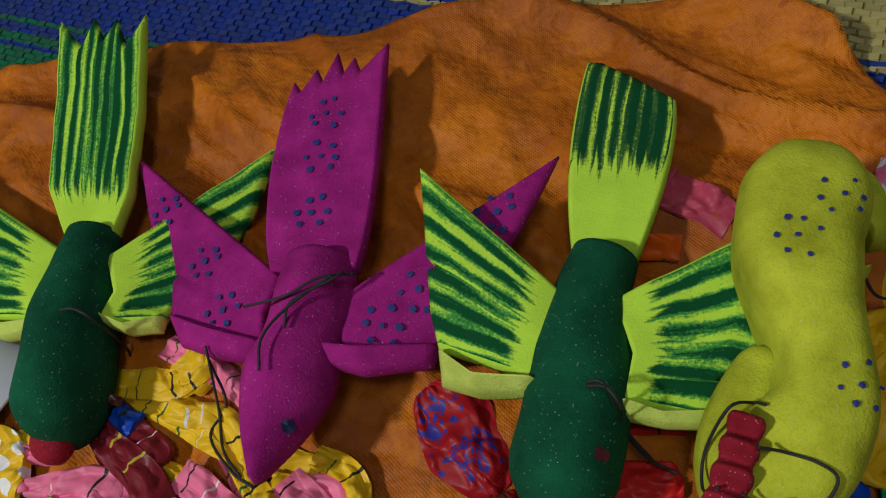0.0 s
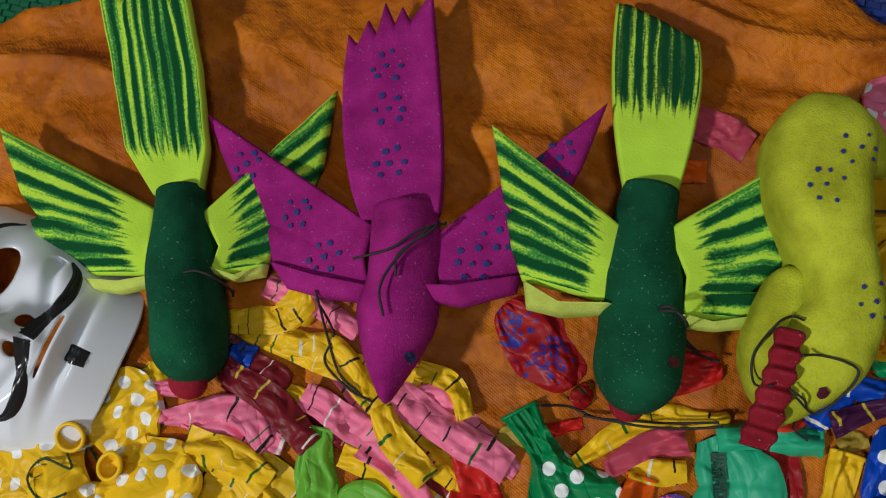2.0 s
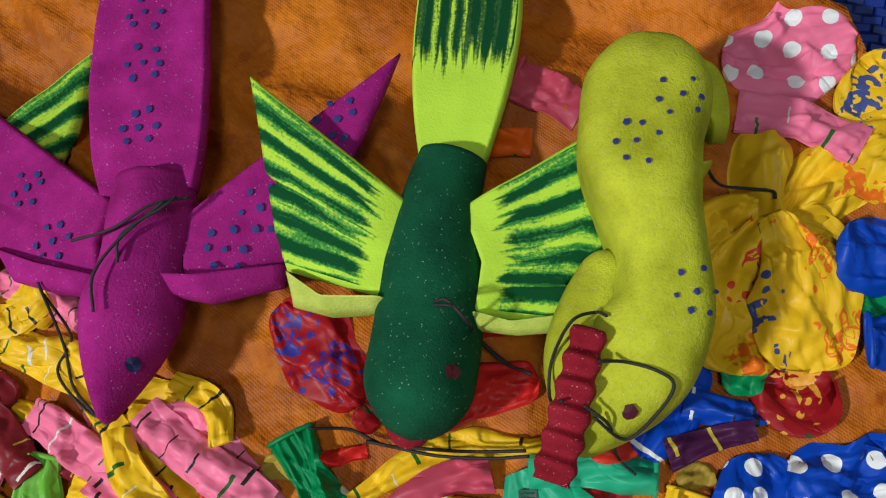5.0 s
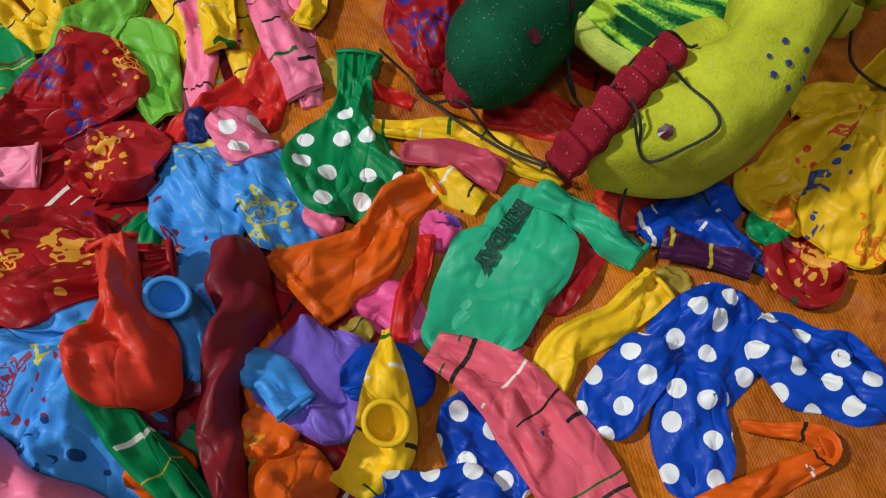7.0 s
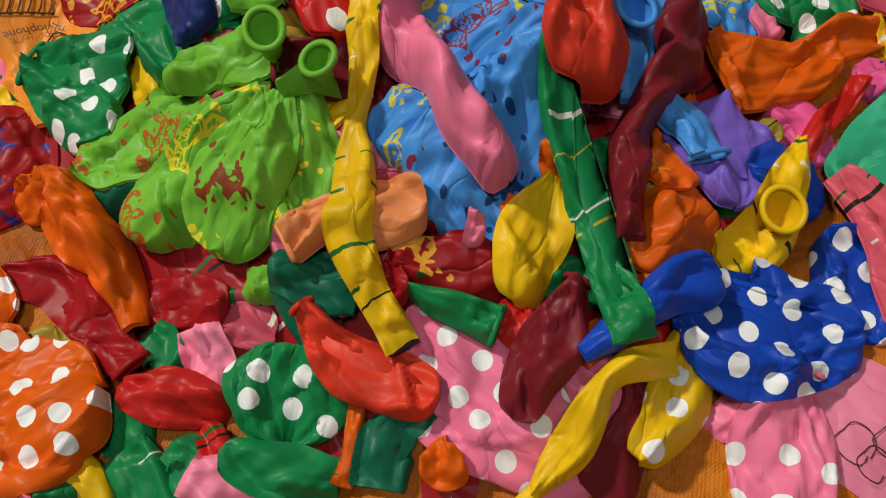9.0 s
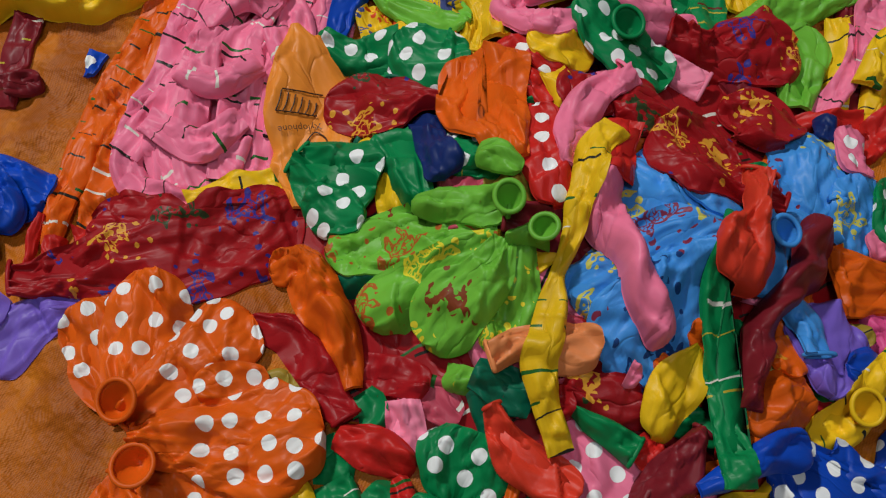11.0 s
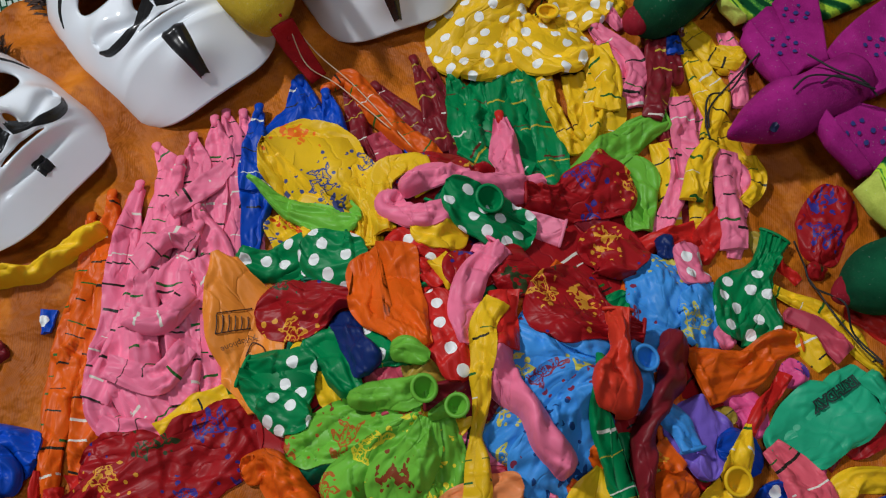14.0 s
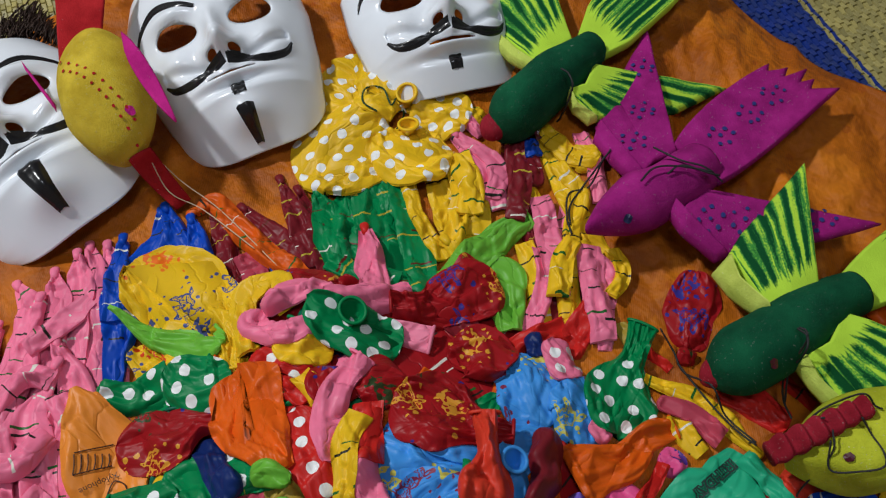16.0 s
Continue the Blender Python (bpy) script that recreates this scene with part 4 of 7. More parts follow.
def stroke(points, r, mat, parent, name):
    """A printed line lying on the surface."""
    C = curve_through([(x, y) for x, y in points], max(12, 10 * len(points)))
    z = np.maximum(sample(HEAP, C[:, 0], C[:, 1]), sample(blur(HEAP, 1), C[:, 0], C[:, 1]))
    return cord(name, [(a, b, h + 0.0002) for (a, b), h in zip(C[::3], z[::3])], r, mat, parent)


def lettering(text, parent):
    """The print on two of the balloons."""
    if text == "Xylophone":
        a, b = Vector((-0.1994, -0.2013, 0.03)), Vector((-0.2029, -0.2238, 0.03))
        turn = math.atan2(b.y - a.y, b.x - a.x)
        mid = (a + b) / 2
        text_on(text, (b - a).length / 4.6, mid.x, mid.y, turn, M_PRINT, parent, "lettering")
        p, q, r = Vector((-0.2127, -0.2209, 0.03)), Vector((-0.2054, -0.2004, 0.03)), Vector((-0.2232, -0.2134, 0.03))
        for k in range(6):
            s = p.lerp(q, k / 6)
            e = s + (r - p) * (1 - 0.07 * k)
            stroke([s.xy, (s.lerp(e, 0.5) + Vector((0.001, 0, 0))).xy, e.xy], 0.0004, M_PRINT, parent, "printed_line")
        stroke([p.xy, p.lerp(q, 0.5).xy, q.xy], 0.0004, M_PRINT, parent, "printed_line")
        stroke([r.xy, (r + (q - p) * 0.5).xy, (r + (q - p)).xy], 0.0004, M_PRINT, parent, "printed_line")
        c = Vector((-0.1902, -0.2082, 0.03))
        stroke([(c.x + 0.007 * math.cos(g * 0.9) * (1 + 0.4 * math.sin(3 * g)), c.y + 0.006 * math.sin(g * 0.9)) for g in range(7)], 0.0004, M_PRINT, parent, "printed_line")
    elif text == "loops":
        for c, r in ((Vector((0.1126, -0.0599, 0.02)), 0.0065), (Vector((0.1186, -0.051, 0.02)), 0.0048), (Vector((0.121, -0.0597, 0.02)), 0.0055), (Vector((0.1268, -0.0515, 0.02)), 0.004)):
            stroke([(c.x + r * math.cos(g * 0.8) * (1 + 0.25 * math.sin(3 * g)), c.y + r * math.sin(g * 0.8)) for g in range(9)], 0.0002, M_PRINT, parent, "printed_line")
    else:
        a, b = Vector((0.0408, 0.0753, 0.03)), Vector((0.0373, 0.0376, 0.03))
        turn = math.atan2(b.y - a.y, b.x - a.x)
        mid = (a + b) / 2
        text_on("IRTHDAY", (b - a).length / 4.9, mid.x, mid.y, turn, M_PRINTG, parent, "lettering", outline=0.0009)
        text_on("IRTHDAY", (b - a).length / 4.9, mid.x, mid.y, turn, latex("seagreen", "plain"), parent, "lettering")


# ---- the heap's hidden bulk, and half-buried balloons that show in its gaps ----
def heap_core():
    n = 70
    X, Y = np.meshgrid(np.linspace(-0.29, 0.10, n), np.linspace(-0.27, 0.07, n), indexing="ij")
    Z = 0.042 * np.exp(-(((X + 0.095) / 0.125) ** 2 + ((Y + 0.105) / 0.11) ** 2) ** 1.3)
    for i in range(n):
        for j in range(n):
            k = min(1, Z[i, j] / 0.012)
            Z[i, j] += k * 0.004 * noise.noise(Vector((X[i, j] * 40, Y[i, j] * 40, 0))) - 0.001 * (1 - k) + 0.002
    raise_heap(X, Y, Z)
    V = np.column_stack([X.ravel(), Y.ravel(), Z.ravel()])
    F = [(i * n + j, (i + 1) * n + j, (i + 1) * n + j + 1, i * n + j + 1) for i in range(n - 1) for j in range(n - 1)]
    keep = [f for f in F if max(V[k][2] for k in f) > 0.004]
    ob = link("balloon_pile", grid_mesh("balloon_pile", V, keep, latex("darkred", "streak"), V[:, :2]))
    tagged(ob, "dense lower layer of crumpled latex balloons in the heap", "balloons", kind="stuff")


heap_core()
rng = random.Random(11)
PALETTE = [("darkred", "plain"), ("red", "streak"), ("orange", "plain"), ("green", "plain"), ("pink", "streak"), ("maroon", "plain"), ("yellow", "plain"),
           ("darkgreen", "plain"), ("redpink", "plain"), ("olive", "plain"), ("pink", "plain"), ("green", "streak"), ("darkred", "animal")]
for k in range(64):
    a, r = rng.uniform(0, 6.283), math.sqrt(rng.random())
    x, y, g = -0.095 + 0.145 * r * math.cos(a), -0.085 + 0.115 * r * math.sin(a), rng.uniform(0, 6.283)
    d = rng.uniform(0.018, 0.032)
    c, p = PALETTE[k % len(PALETTE)]
    w = rng.uniform(0.016, 0.03)
    balloon(c, p, rng.choice(("oo", "-o", "mo")), [(x - d * math.cos(g), y - d * math.sin(g)), (x, y + 0.004), (x + d * math.cos(g), y + d * math.sin(g))], [w * 0.5, w, w * 0.8],
            thick=0.003, where="half buried")

# ---- the balloons that lie in sight, from the lowest up ----
balloon("orange", "streak", "k-", [(-0.336, -0.246), (-0.297, -0.272), (-0.268, -0.302), (-0.231, -0.329), (-0.195, -0.351)], [0.008, 0.015, 0.016, 0.014, 0.009])
balloon("orange", "streak", "k-", [(-0.342, -0.227), (-0.3, -0.258), (-0.256, -0.303), (-0.215, -0.337), (-0.191, -0.349)], [0.008, 0.016, 0.016, 0.014, 0.008])
balloon("orange", "streak", "k-", [(-0.333, -0.217), (-0.292, -0.25), (-0.255, -0.283), (-0.216, -0.313), (-0.19, -0.331)], [0.009, 0.016, 0.018, 0.017, 0.013])
balloon("red", "plain", "-o", [(-0.194, -0.345), (-0.179, -0.351)], [0.01, 0.008])
balloon("red", "plain", "-o", [(-0.192, -0.33), (-0.178, -0.34)], [0.012, 0.009])
balloon("red", "plain", "--", [(-0.209, -0.349), (-0.184, -0.365)], [0.004, 0.005])
balloon("maroon", "streak", "k-", [(-0.38, -0.33), (-0.349, -0.322), (-0.324, -0.334), (-0.285, -0.356)], [0.009, 0.014, 0.016, 0.018], where="on the orange cloth")
balloon("maroon", "plain", "-o", [(-0.292, -0.349), (-0.292, -0.33)], [0.013, 0.015])
balloon("yellow", "plain", "oo", [(-0.352, -0.372), (-0.342, -0.357), (-0.347, -0.331), (-0.335, -0.313), (-0.325, -0.293), (-0.325, -0.27), (-0.324, -0.241)], [0.011, 0.012, 0.013, 0.012, 0.012, 0.012, 0.018], thick=0.013, twist=0.05, where="on the orange cloth")
balloon("blue", "crumple", "oo", [(-0.247, -0.383), (-0.239, -0.364), (-0.215, -0.345)], [0.018, 0.031, 0.034])
balloon("blue", "crumple", "-o", [(-0.253, -0.371), (-0.217, -0.366), (-0.208, -0.372)], [0.011, 0.025, 0.011])
balloon("maroon", "plain", "-o", [(-0.233, -0.377), (-0.214, -0.377), (-0.193, -0.377)], [0.011, 0.011, 0.009])
balloon("blue", "polka", "--", [(-0.284, -0.306), (-0.296, -0.297)], [0.008, 0.009])
balloon("violet", "plain", "oo", [(-0.154, -0.326), (-0.157, -0.357), (-0.15, -0.384), (-0.146, -0.397)], [0.006, 0.021, 0.031, 0.024])
balloon("violet", "plain", "^-", [(-0.186, -0.387), (-0.167, -0.383), (-0.165, -0.408)], [0.007, 0.021, 0.017])
balloon("pink", "streak", "k-", [(-0.343, -0.123), (-0.314, -0.136), (-0.281, -0.157), (-0.252, -0.175)], [0.007, 0.019, 0.018, 0.018], where="in a tied bundle")
balloon("pink", "streak", "k-", [(-0.325, -0.124), (-0.298, -0.145), (-0.293, -0.168), (-0.284, -0.189)], [0.007, 0.022, 0.021, 0.018], where="in a tied bundle")
balloon("pink", "streak", "k-", [(-0.351, -0.133), (-0.318, -0.147), (-0.287, -0.164), (-0.248, -0.189), (-0.216, -0.204)], [0.007, 0.025, 0.024, 0.024, 0.017], where="in a tied bundle")
balloon("pink", "streak", "k-", [(-0.338, -0.21), (-0.304, -0.236), (-0.265, -0.265), (-0.231, -0.297), (-0.203, -0.3), (-0.178, -0.28)], [0.007, 0.018, 0.018, 0.017, 0.017, 0.017], where="in a tied bundle")
balloon("pink", "streak", "k-", [(-0.349, -0.143), (-0.325, -0.155), (-0.3, -0.174), (-0.274, -0.196), (-0.241, -0.219), (-0.2, -0.239)], [0.007, 0.022, 0.021, 0.021, 0.02, 0.017], where="in a tied bundle")
balloon("pink", "streak", "k-", [(-0.346, -0.162), (-0.324, -0.174), (-0.297, -0.197), (-0.264, -0.223), (-0.235, -0.242), (-0.205, -0.264)], [0.007, 0.025, 0.024, 0.023, 0.023, 0.017], where="in a tied bundle")
balloon("pink", "streak", "k-", [(-0.357, -0.184), (-0.334, -0.187), (-0.301, -0.216), (-0.273, -0.242), (-0.248, -0.269), (-0.224, -0.301)], [0.007, 0.019, 0.018, 0.018, 0.017, 0.017], where="in a tied bundle")
balloon("pink", "streak", "k-", [(-0.334, -0.179), (-0.305, -0.206), (-0.277, -0.233), (-0.248, -0.261), (-0.221, -0.282), (-0.193, -0.284)], [0.007, 0.021, 0.021, 0.02, 0.02, 0.017], where="in a tied bundle")
balloon("pink", "streak", "k-", [(-0.296, -0.185), (-0.261, -0.194), (-0.244, -0.213), (-0.211, -0.232), (-0.18, -0.249)], [0.007, 0.023, 0.023, 0.022, 0.017], where="in a tied bundle")
balloon("pink", "streak", "k-", [(-0.28, -0.224), (-0.262, -0.241), (-0.237, -0.258), (-0.207, -0.271), (-0.18, -0.271)], [0.006, 0.017, 0.017, 0.017, 0.016], where="in a tied bundle")
balloon("pink", "streak", "k-", [(-0.282, -0.194), (-0.261, -0.222), (-0.239, -0.23), (-0.213, -0.245), (-0.19, -0.259)], [0.006, 0.02, 0.02, 0.02, 0.017], where="in a tied bundle")
balloon("pink", "streak", "--", [(-0.237, -0.284), (-0.211, -0.265), (-0.217, -0.238)], [0.015, 0.017, 0.014], where="in a tied bundle")
balloon("pink", "streak", "--", [(-0.257, -0.259), (-0.241, -0.243), (-0.246, -0.219)], [0.014, 0.017, 0.014], where="in a tied bundle")
balloon("pink", "streak", "--", [(-0.305, -0.202), (-0.305, -0.183), (-0.309, -0.153)], [0.013, 0.016, 0.013], where="in a tied bundle")
balloon("pink", "streak", "--", [(-0.264, -0.204), (-0.23, -0.207), (-0.202, -0.226)], [0.014, 0.016, 0.015], where="in a tied bundle")
balloon("pink", "streak", "--", [(-0.282, -0.238), (-0.286, -0.21), (-0.272, -0.201)], [0.014, 0.016, 0.013], where="in a tied bundle")
balloon("pink", "streak", "--", [(-0.21, -0.306), (-0.191, -0.288), (-0.171, -0.271), (-0.161, -0.247)], [0.012, 0.015, 0.014, 0.013], where="in a tied bundle")
balloon("yellow", "streak", "--", [(-0.184, -0.279), (-0.184, -0.254), (-0.18, -0.23)], [0.011, 0.014, 0.012])
balloon("darkred", "animal", "o-", [(-0.196, -0.326), (-0.177, -0.302), (-0.152, -0.286)], [0.029, 0.04, 0.028])
balloon("darkred", "animal", "mo", [(-0.179, -0.37), (-0.17, -0.334), (-0.159, -0.294), (-0.158, -0.26), (-0.164, -0.228)], [0.017, 0.029, 0.049, 0.047, 0.029])
balloon("maroon", "streak", "k-", [(-0.306, -0.035), (-0.266, -0.032), (-0.235, -0.034)], [0.007, 0.015, 0.015])
balloon("maroon", "streak", "k-", [(-0.308, -0.002), (-0.271, -0.014), (-0.231, -0.028)], [0.005, 0.018, 0.016])
balloon("maroon", "streak", "k-", [(-0.29, 0.001), (-0.253, -0.011), (-0.224, -0.025)], [0.005, 0.013, 0.013])
balloon("maroon", "streak", "k-", [(-0.318, -0.054), (-0.283, -0.067), (-0.242, -0.084)], [0.008, 0.018, 0.017])
balloon("redpink", "streak", "--", [(-0.273, -0.059), (-0.253, -0.063), (-0.232, -0.073)], [0.015, 0.018, 0.017])
balloon("blue", "streak", "--", [(-0.256, -0.046), (-0.233, -0.049)], [0.015, 0.013])
balloon("orange", "streak", "k-", [(-0.326, -0.063), (-0.322, -0.048), (-0.284, -0.048), (-0.247, -0.045), (-0.226, -0.04)], [0.006, 0.015, 0.018, 0.016, 0.01], thick=0.0045)
balloon("blue", "streak", "k-", [(-0.343, -0.081), (-0.323, -0.096), (-0.303, -0.132), (-0.271, -0.159), (-0.253, -0.173)], [0.006, 0.019, 0.026, 0.017, 0.011])
balloon("blue", "streak", "k-", [(-0.341, -0.077), (-0.311, -0.085), (-0.275, -0.097)], [0.007, 0.019, 0.019])
balloon("blue", "streak", "k-", [(-0.319, -0.069), (-0.292, -0.081), (-0.258, -0.096)], [0.007, 0.019, 0.016])
balloon("blue", "streak", "k-", [(-0.339, -0.114), (-0.317, -0.129), (-0.286, -0.152)], [0.006, 0.014, 0.013])
balloon("green", "streak", "k-", [(-0.279, 0.01), (-0.248, -0.003), (-0.222, -0.018)], [0.009, 0.025, 0.018])
balloon("green", "streak", "k-", [(-0.273, 0.036), (-0.252, 0.018), (-0.216, -0.003)], [0.009, 0.027, 0.022])
balloon("green", "streak", "--", [(-0.269, 0.048), (-0.226, 0.025), (-0.169, -0.003)], [0.027, 0.036, 0.034])
balloon("green", "streak", "--", [(-0.248, 0.059), (-0.204, 0.035), (-0.162, 0.01)], [0.016, 0.023, 0.018])
balloon("green", "streak", "--", [(-0.227, -0.022), (-0.204, -0.011), (-0.182, 0.001)], [0.013, 0.018, 0.018])
balloon("yellow", "streak", "--", [(-0.249, 0.067), (-0.221, 0.051), (-0.179, 0.04)], [0.012, 0.011, 0.013])
balloon("yellow", "streak", "--", [(-0.25, 0.092), (-0.207, 0.073), (-0.179, 0.056)], [0.02, 0.029, 0.022])
balloon("yellow", "streak", "--", [(-0.234, 0.109), (-0.205, 0.095), (-0.178, 0.07)], [0.016, 0.018, 0.017])
balloon("yellow", "streak", "--", [(-0.235, 0.098), (-0.207, 0.082), (-0.182, 0.047)], [0.013, 0.015, 0.015])
balloon("pink", "streak", "--", [(-0.177, 0.174), (-0.163, 0.198)], [0.013, 0.012])
balloon("redpink", "streak", "--", [(-0.157, 0.113), (-0.122, 0.096), (-0.089, 0.081)], [0.013, 0.015, 0.014])
balloon("pink", "streak", "k-", [(-0.254, 0.117), (-0.217, 0.114), (-0.182, 0.097)], [0.007, 0.018, 0.015])
balloon("maroon", "streak", "--", [(-0.214, 0.136), (-0.179, 0.111), (-0.139, 0.093), (-0.094, 0.064)], [0.013, 0.016, 0.014, 0.011])
balloon("pink", "streak", "--", [(-0.155, 0.136), (-0.131, 0.106), (-0.12, 0.083)], [0.011, 0.013, 0.011])
balloon("yellow", "streak", "--", [(-0.152, 0.088), (-0.126, 0.074), (-0.101, 0.054)], [0.013, 0.015, 0.014])
balloon("pink", "streak", "--", [(-0.14, 0.091), (-0.12, 0.076), (-0.101, 0.044)], [0.01, 0.013, 0.013])
balloon("yellow", "streak", "^-", [(-0.194, 0.129), (-0.172, 0.122), (-0.152, 0.114)], [0.003, 0.009, 0.004])
balloon("yellow", "streak", "k-", [(-0.209, 0.163), (-0.176, 0.15), (-0.144, 0.134), (-0.106, 0.122), (-0.086, 0.116)], [0.008, 0.018, 0.017, 0.015, 0.011])
balloon("yellow", "plain", "oo", [(-0.172, 0.16), (-0.162, 0.179)], [0.013, 0.014])
balloon("yellow", "streak", "--", [(-0.119, 0.121), (-0.122, 0.104), (-0.105, 0.084), (-0.086, 0.066)], [0.013, 0.015, 0.016, 0.014])
balloon("pink", "streak", "--", [(-0.115, 0.108), (-0.098, 0.111), (-0.076, 0.086), (-0.06, 0.072)], [0.013, 0.018, 0.016, 0.009])
balloon("red", "plain", "--", [(-0.102, 0.026), (-0.096, 0.044), (-0.088, 0.063)], [0.013, 0.014, 0.012])
balloon("red", "plain", "-o", [(-0.087, 0.091), (-0.079, 0.066), (-0.07, 0.052)], [0.016, 0.019, 0.01])
balloon("olive", "plain", "o-", [(-0.068, 0.092), (-0.041, 0.085)], [0.012, 0.009])
balloon("yellow", "streak", "k-", [(-0.186, 0.048), (-0.145, 0.042)], [0.007, 0.009])
balloon("red", "plain", "--", [(-0.043, 0.092), (-0.024, 0.094)], [0.007, 0.006])
balloon("darkred", "animal", "oo", [(-0.233, -0.074), (-0.217, -0.046), (-0.189, -0.03)], [0.018, 0.029, 0.02])
balloon("darkred", "plain", "oo", [(-0.202, -0.034), (-0.176, -0.017), (-0.159, -0.003)], [0.016, 0.02, 0.02])
balloon("yellow", "animal", "oo", [(-0.264, -0.15), (-0.242, -0.148), (-0.237, -0.134)], [0.018, 0.027, 0.018])
balloon("yellow", "animal", "mo", [(-0.201, -0.114), (-0.224, -0.101), (-0.267, -0.101), (-0.295, -0.115), (-0.313, -0.123)], [0.017, 0.022, 0.057, 0.058, 0.033])
balloon("lime", "plain", "^o", [(-0.294, -0.147), (-0.261, -0.138), (-0.23, -0.117), (-0.22, -0.107)], [0.002, 0.014, 0.025, 0.015], thick=0.005)
balloon("green", "polka", "--", [(-0.252, -0.183), (-0.234, -0.168), (-0.226, -0.146)], [0.016, 0.023, 0.027], thick=0.005)
balloon("green", "polka", "oo", [(-0.233, -0.142), (-0.207, -0.134), (-0.198, -0.117)], [0.026, 0.037, 0.026])
balloon("red", "streak", "-o", [(-0.197, -0.104), (-0.17, -0.098), (-0.148, -0.094)], [0.017, 0.02, 0.016])
balloon("red", "polka", "oo", [(-0.195, -0.105), (-0.185, -0.091), (-0.163, -0.081)], [0.017, 0.021, 0.021])
balloon("yellow", "plain", "--", [(-0.2, -0.102), (-0.233, -0.083), (-0.23, -0.061), (-0.205, -0.066)], [0.014, 0.017, 0.018, 0.016])
balloon("yellow", "plain", "oo", [(-0.192, -0.087), (-0.177, -0.076), (-0.166, -0.063)], [0.023, 0.026, 0.019])
balloon("yellow", "streak", "--", [(-0.163, -0.089), (-0.142, -0.091)], [0.013, 0.012])
balloon("pink", "plain", "oo", [(-0.22, -0.08), (-0.213, -0.09), (-0.19, -0.08), (-0.183, -0.06)], [0.016, 0.019, 0.017, 0.011], thick=0.0055)
balloon("pink", "plain", "oo", [(-0.218, -0.079), (-0.209, -0.055), (-0.194, -0.04)], [0.016, 0.018, 0.013], thick=0.0055)
balloon("pink", "plain", "k-", [(-0.229, 0.012), (-0.209, 0), (-0.181, -0.017)], [0.009, 0.02, 0.02], knot="red")
balloon("pink", "plain", "oo", [(-0.196, -0.047), (-0.182, -0.027), (-0.167, 0.001)], [0.012, 0.016, 0.017], thick=0.006)
balloon("lime", "plain", "o-", [(-0.152, 0.054), (-0.14, 0.059), (-0.11, 0.035)], [0.02, 0.03, 0.016])
balloon("lime", "plain", "mo", [(-0.162, 0.103), (-0.167, 0.085), (-0.165, 0.053), (-0.167, 0.024)], [0.015, 0.018, 0.024, 0.012])
balloon("darkred", "animal", "mo", [(-0.168, -0.016), (-0.154, 0.002), (-0.149, 0.029), (-0.143, 0.054)], [0.013, 0.022, 0.045, 0.046], thick=0.006)
balloon("palepink", "plain", "om", [(-0.165, -0.03), (-0.15, -0.021), (-0.136, -0.011)], [0.012, 0.015, 0.018], thick=0.0055)
balloon("green", "polka", "oo", [(-0.199, -0.056), (-0.17, -0.048), (-0.144, -0.027)], [0.018, 0.036, 0.028], thick=0.006, rings=[(-0.175, -0.04, 0.0083)])
balloon("darkred", "animal", "oo", [(-0.151, -0.069), (-0.145, -0.081), (-0.137, -0.09)], [0.033, 0.033, 0.02])
balloon("red", "polka", "oo", [(-0.148, -0.106), (-0.12, -0.115), (-0.092, -0.126)], [0.029, 0.031, 0.019])
balloon("darkred", "animal", "oo", [(-0.134, -0.072), (-0.129, -0.055), (-0.123, -0.043)], [0.025, 0.037, 0.025])
balloon("pink", "plain", "mo", [(-0.146, -0.056), (-0.14, -0.08), (-0.128, -0.096), (-0.103, -0.107)], [0.016, 0.017, 0.02, 0.017], thick=0.006)
balloon("green", "polka", "oo", [(-0.169, -0.171), (-0.145, -0.155), (-0.13, -0.136)], [0.024, 0.029, 0.017])
balloon("green", "plain", "o-", [(-0.176, -0.179), (-0.155, -0.172), (-0.127, -0.176)], [0.019, 0.024, 0.015])
balloon("navy", "plain", "oo", [(-0.176, -0.154), (-0.148, -0.159), (-0.128, -0.161)], [0.019, 0.016, 0.023], thick=0.006)
balloon("lightorange", "plain", "^-", [(-0.26, -0.192), (-0.221, -0.199), (-0.189, -0.211), (-0.159, -0.226)], [0.007, 0.045, 0.044, 0.013], text="Xylophone")
balloon("darkred", "animal", "om", [(-0.212, -0.195), (-0.194, -0.17), (-0.183, -0.148), (-0.165, -0.134)], [0.027, 0.042, 0.017, 0.016], thick=0.006)
balloon("orange", "plain", "o-", [(-0.195, -0.113), (-0.162, -0.126), (-0.12, -0.134)], [0.042, 0.043, 0.016], thick=0.006)
balloon("redpink", "streak", "oo", [(-0.054, -0.219), (-0.043, -0.205), (-0.029, -0.198)], [0.013, 0.019, 0.013])
balloon("darkred", "plain", "oo", [(-0.078, -0.243), (-0.062, -0.22), (-0.047, -0.206)], [0.015, 0.019, 0.016])
balloon("olive", "plain", "oo", [(-0.086, -0.276), (-0.078, -0.265), (-0.079, -0.257)], [0.01, 0.015, 0.01])
balloon("green", "plain", "-o", [(-0.06, -0.235), (-0.048, -0.234), (-0.043, -0.239)], [0.014, 0.017, 0.007])
balloon("palepink", "plain", "--", [(-0.047, -0.218), (-0.027, -0.227)], [0.016, 0.019])
balloon("green", "plain", "^-", [(-0.045, -0.243), (-0.04, -0.255), (-0.027, -0.262)], [0.002, 0.019, 0.018])
balloon("red", "plain", "-o", [(-0.047, -0.251), (-0.032, -0.237), (-0.019, -0.224)], [0.014, 0.021, 0.011])
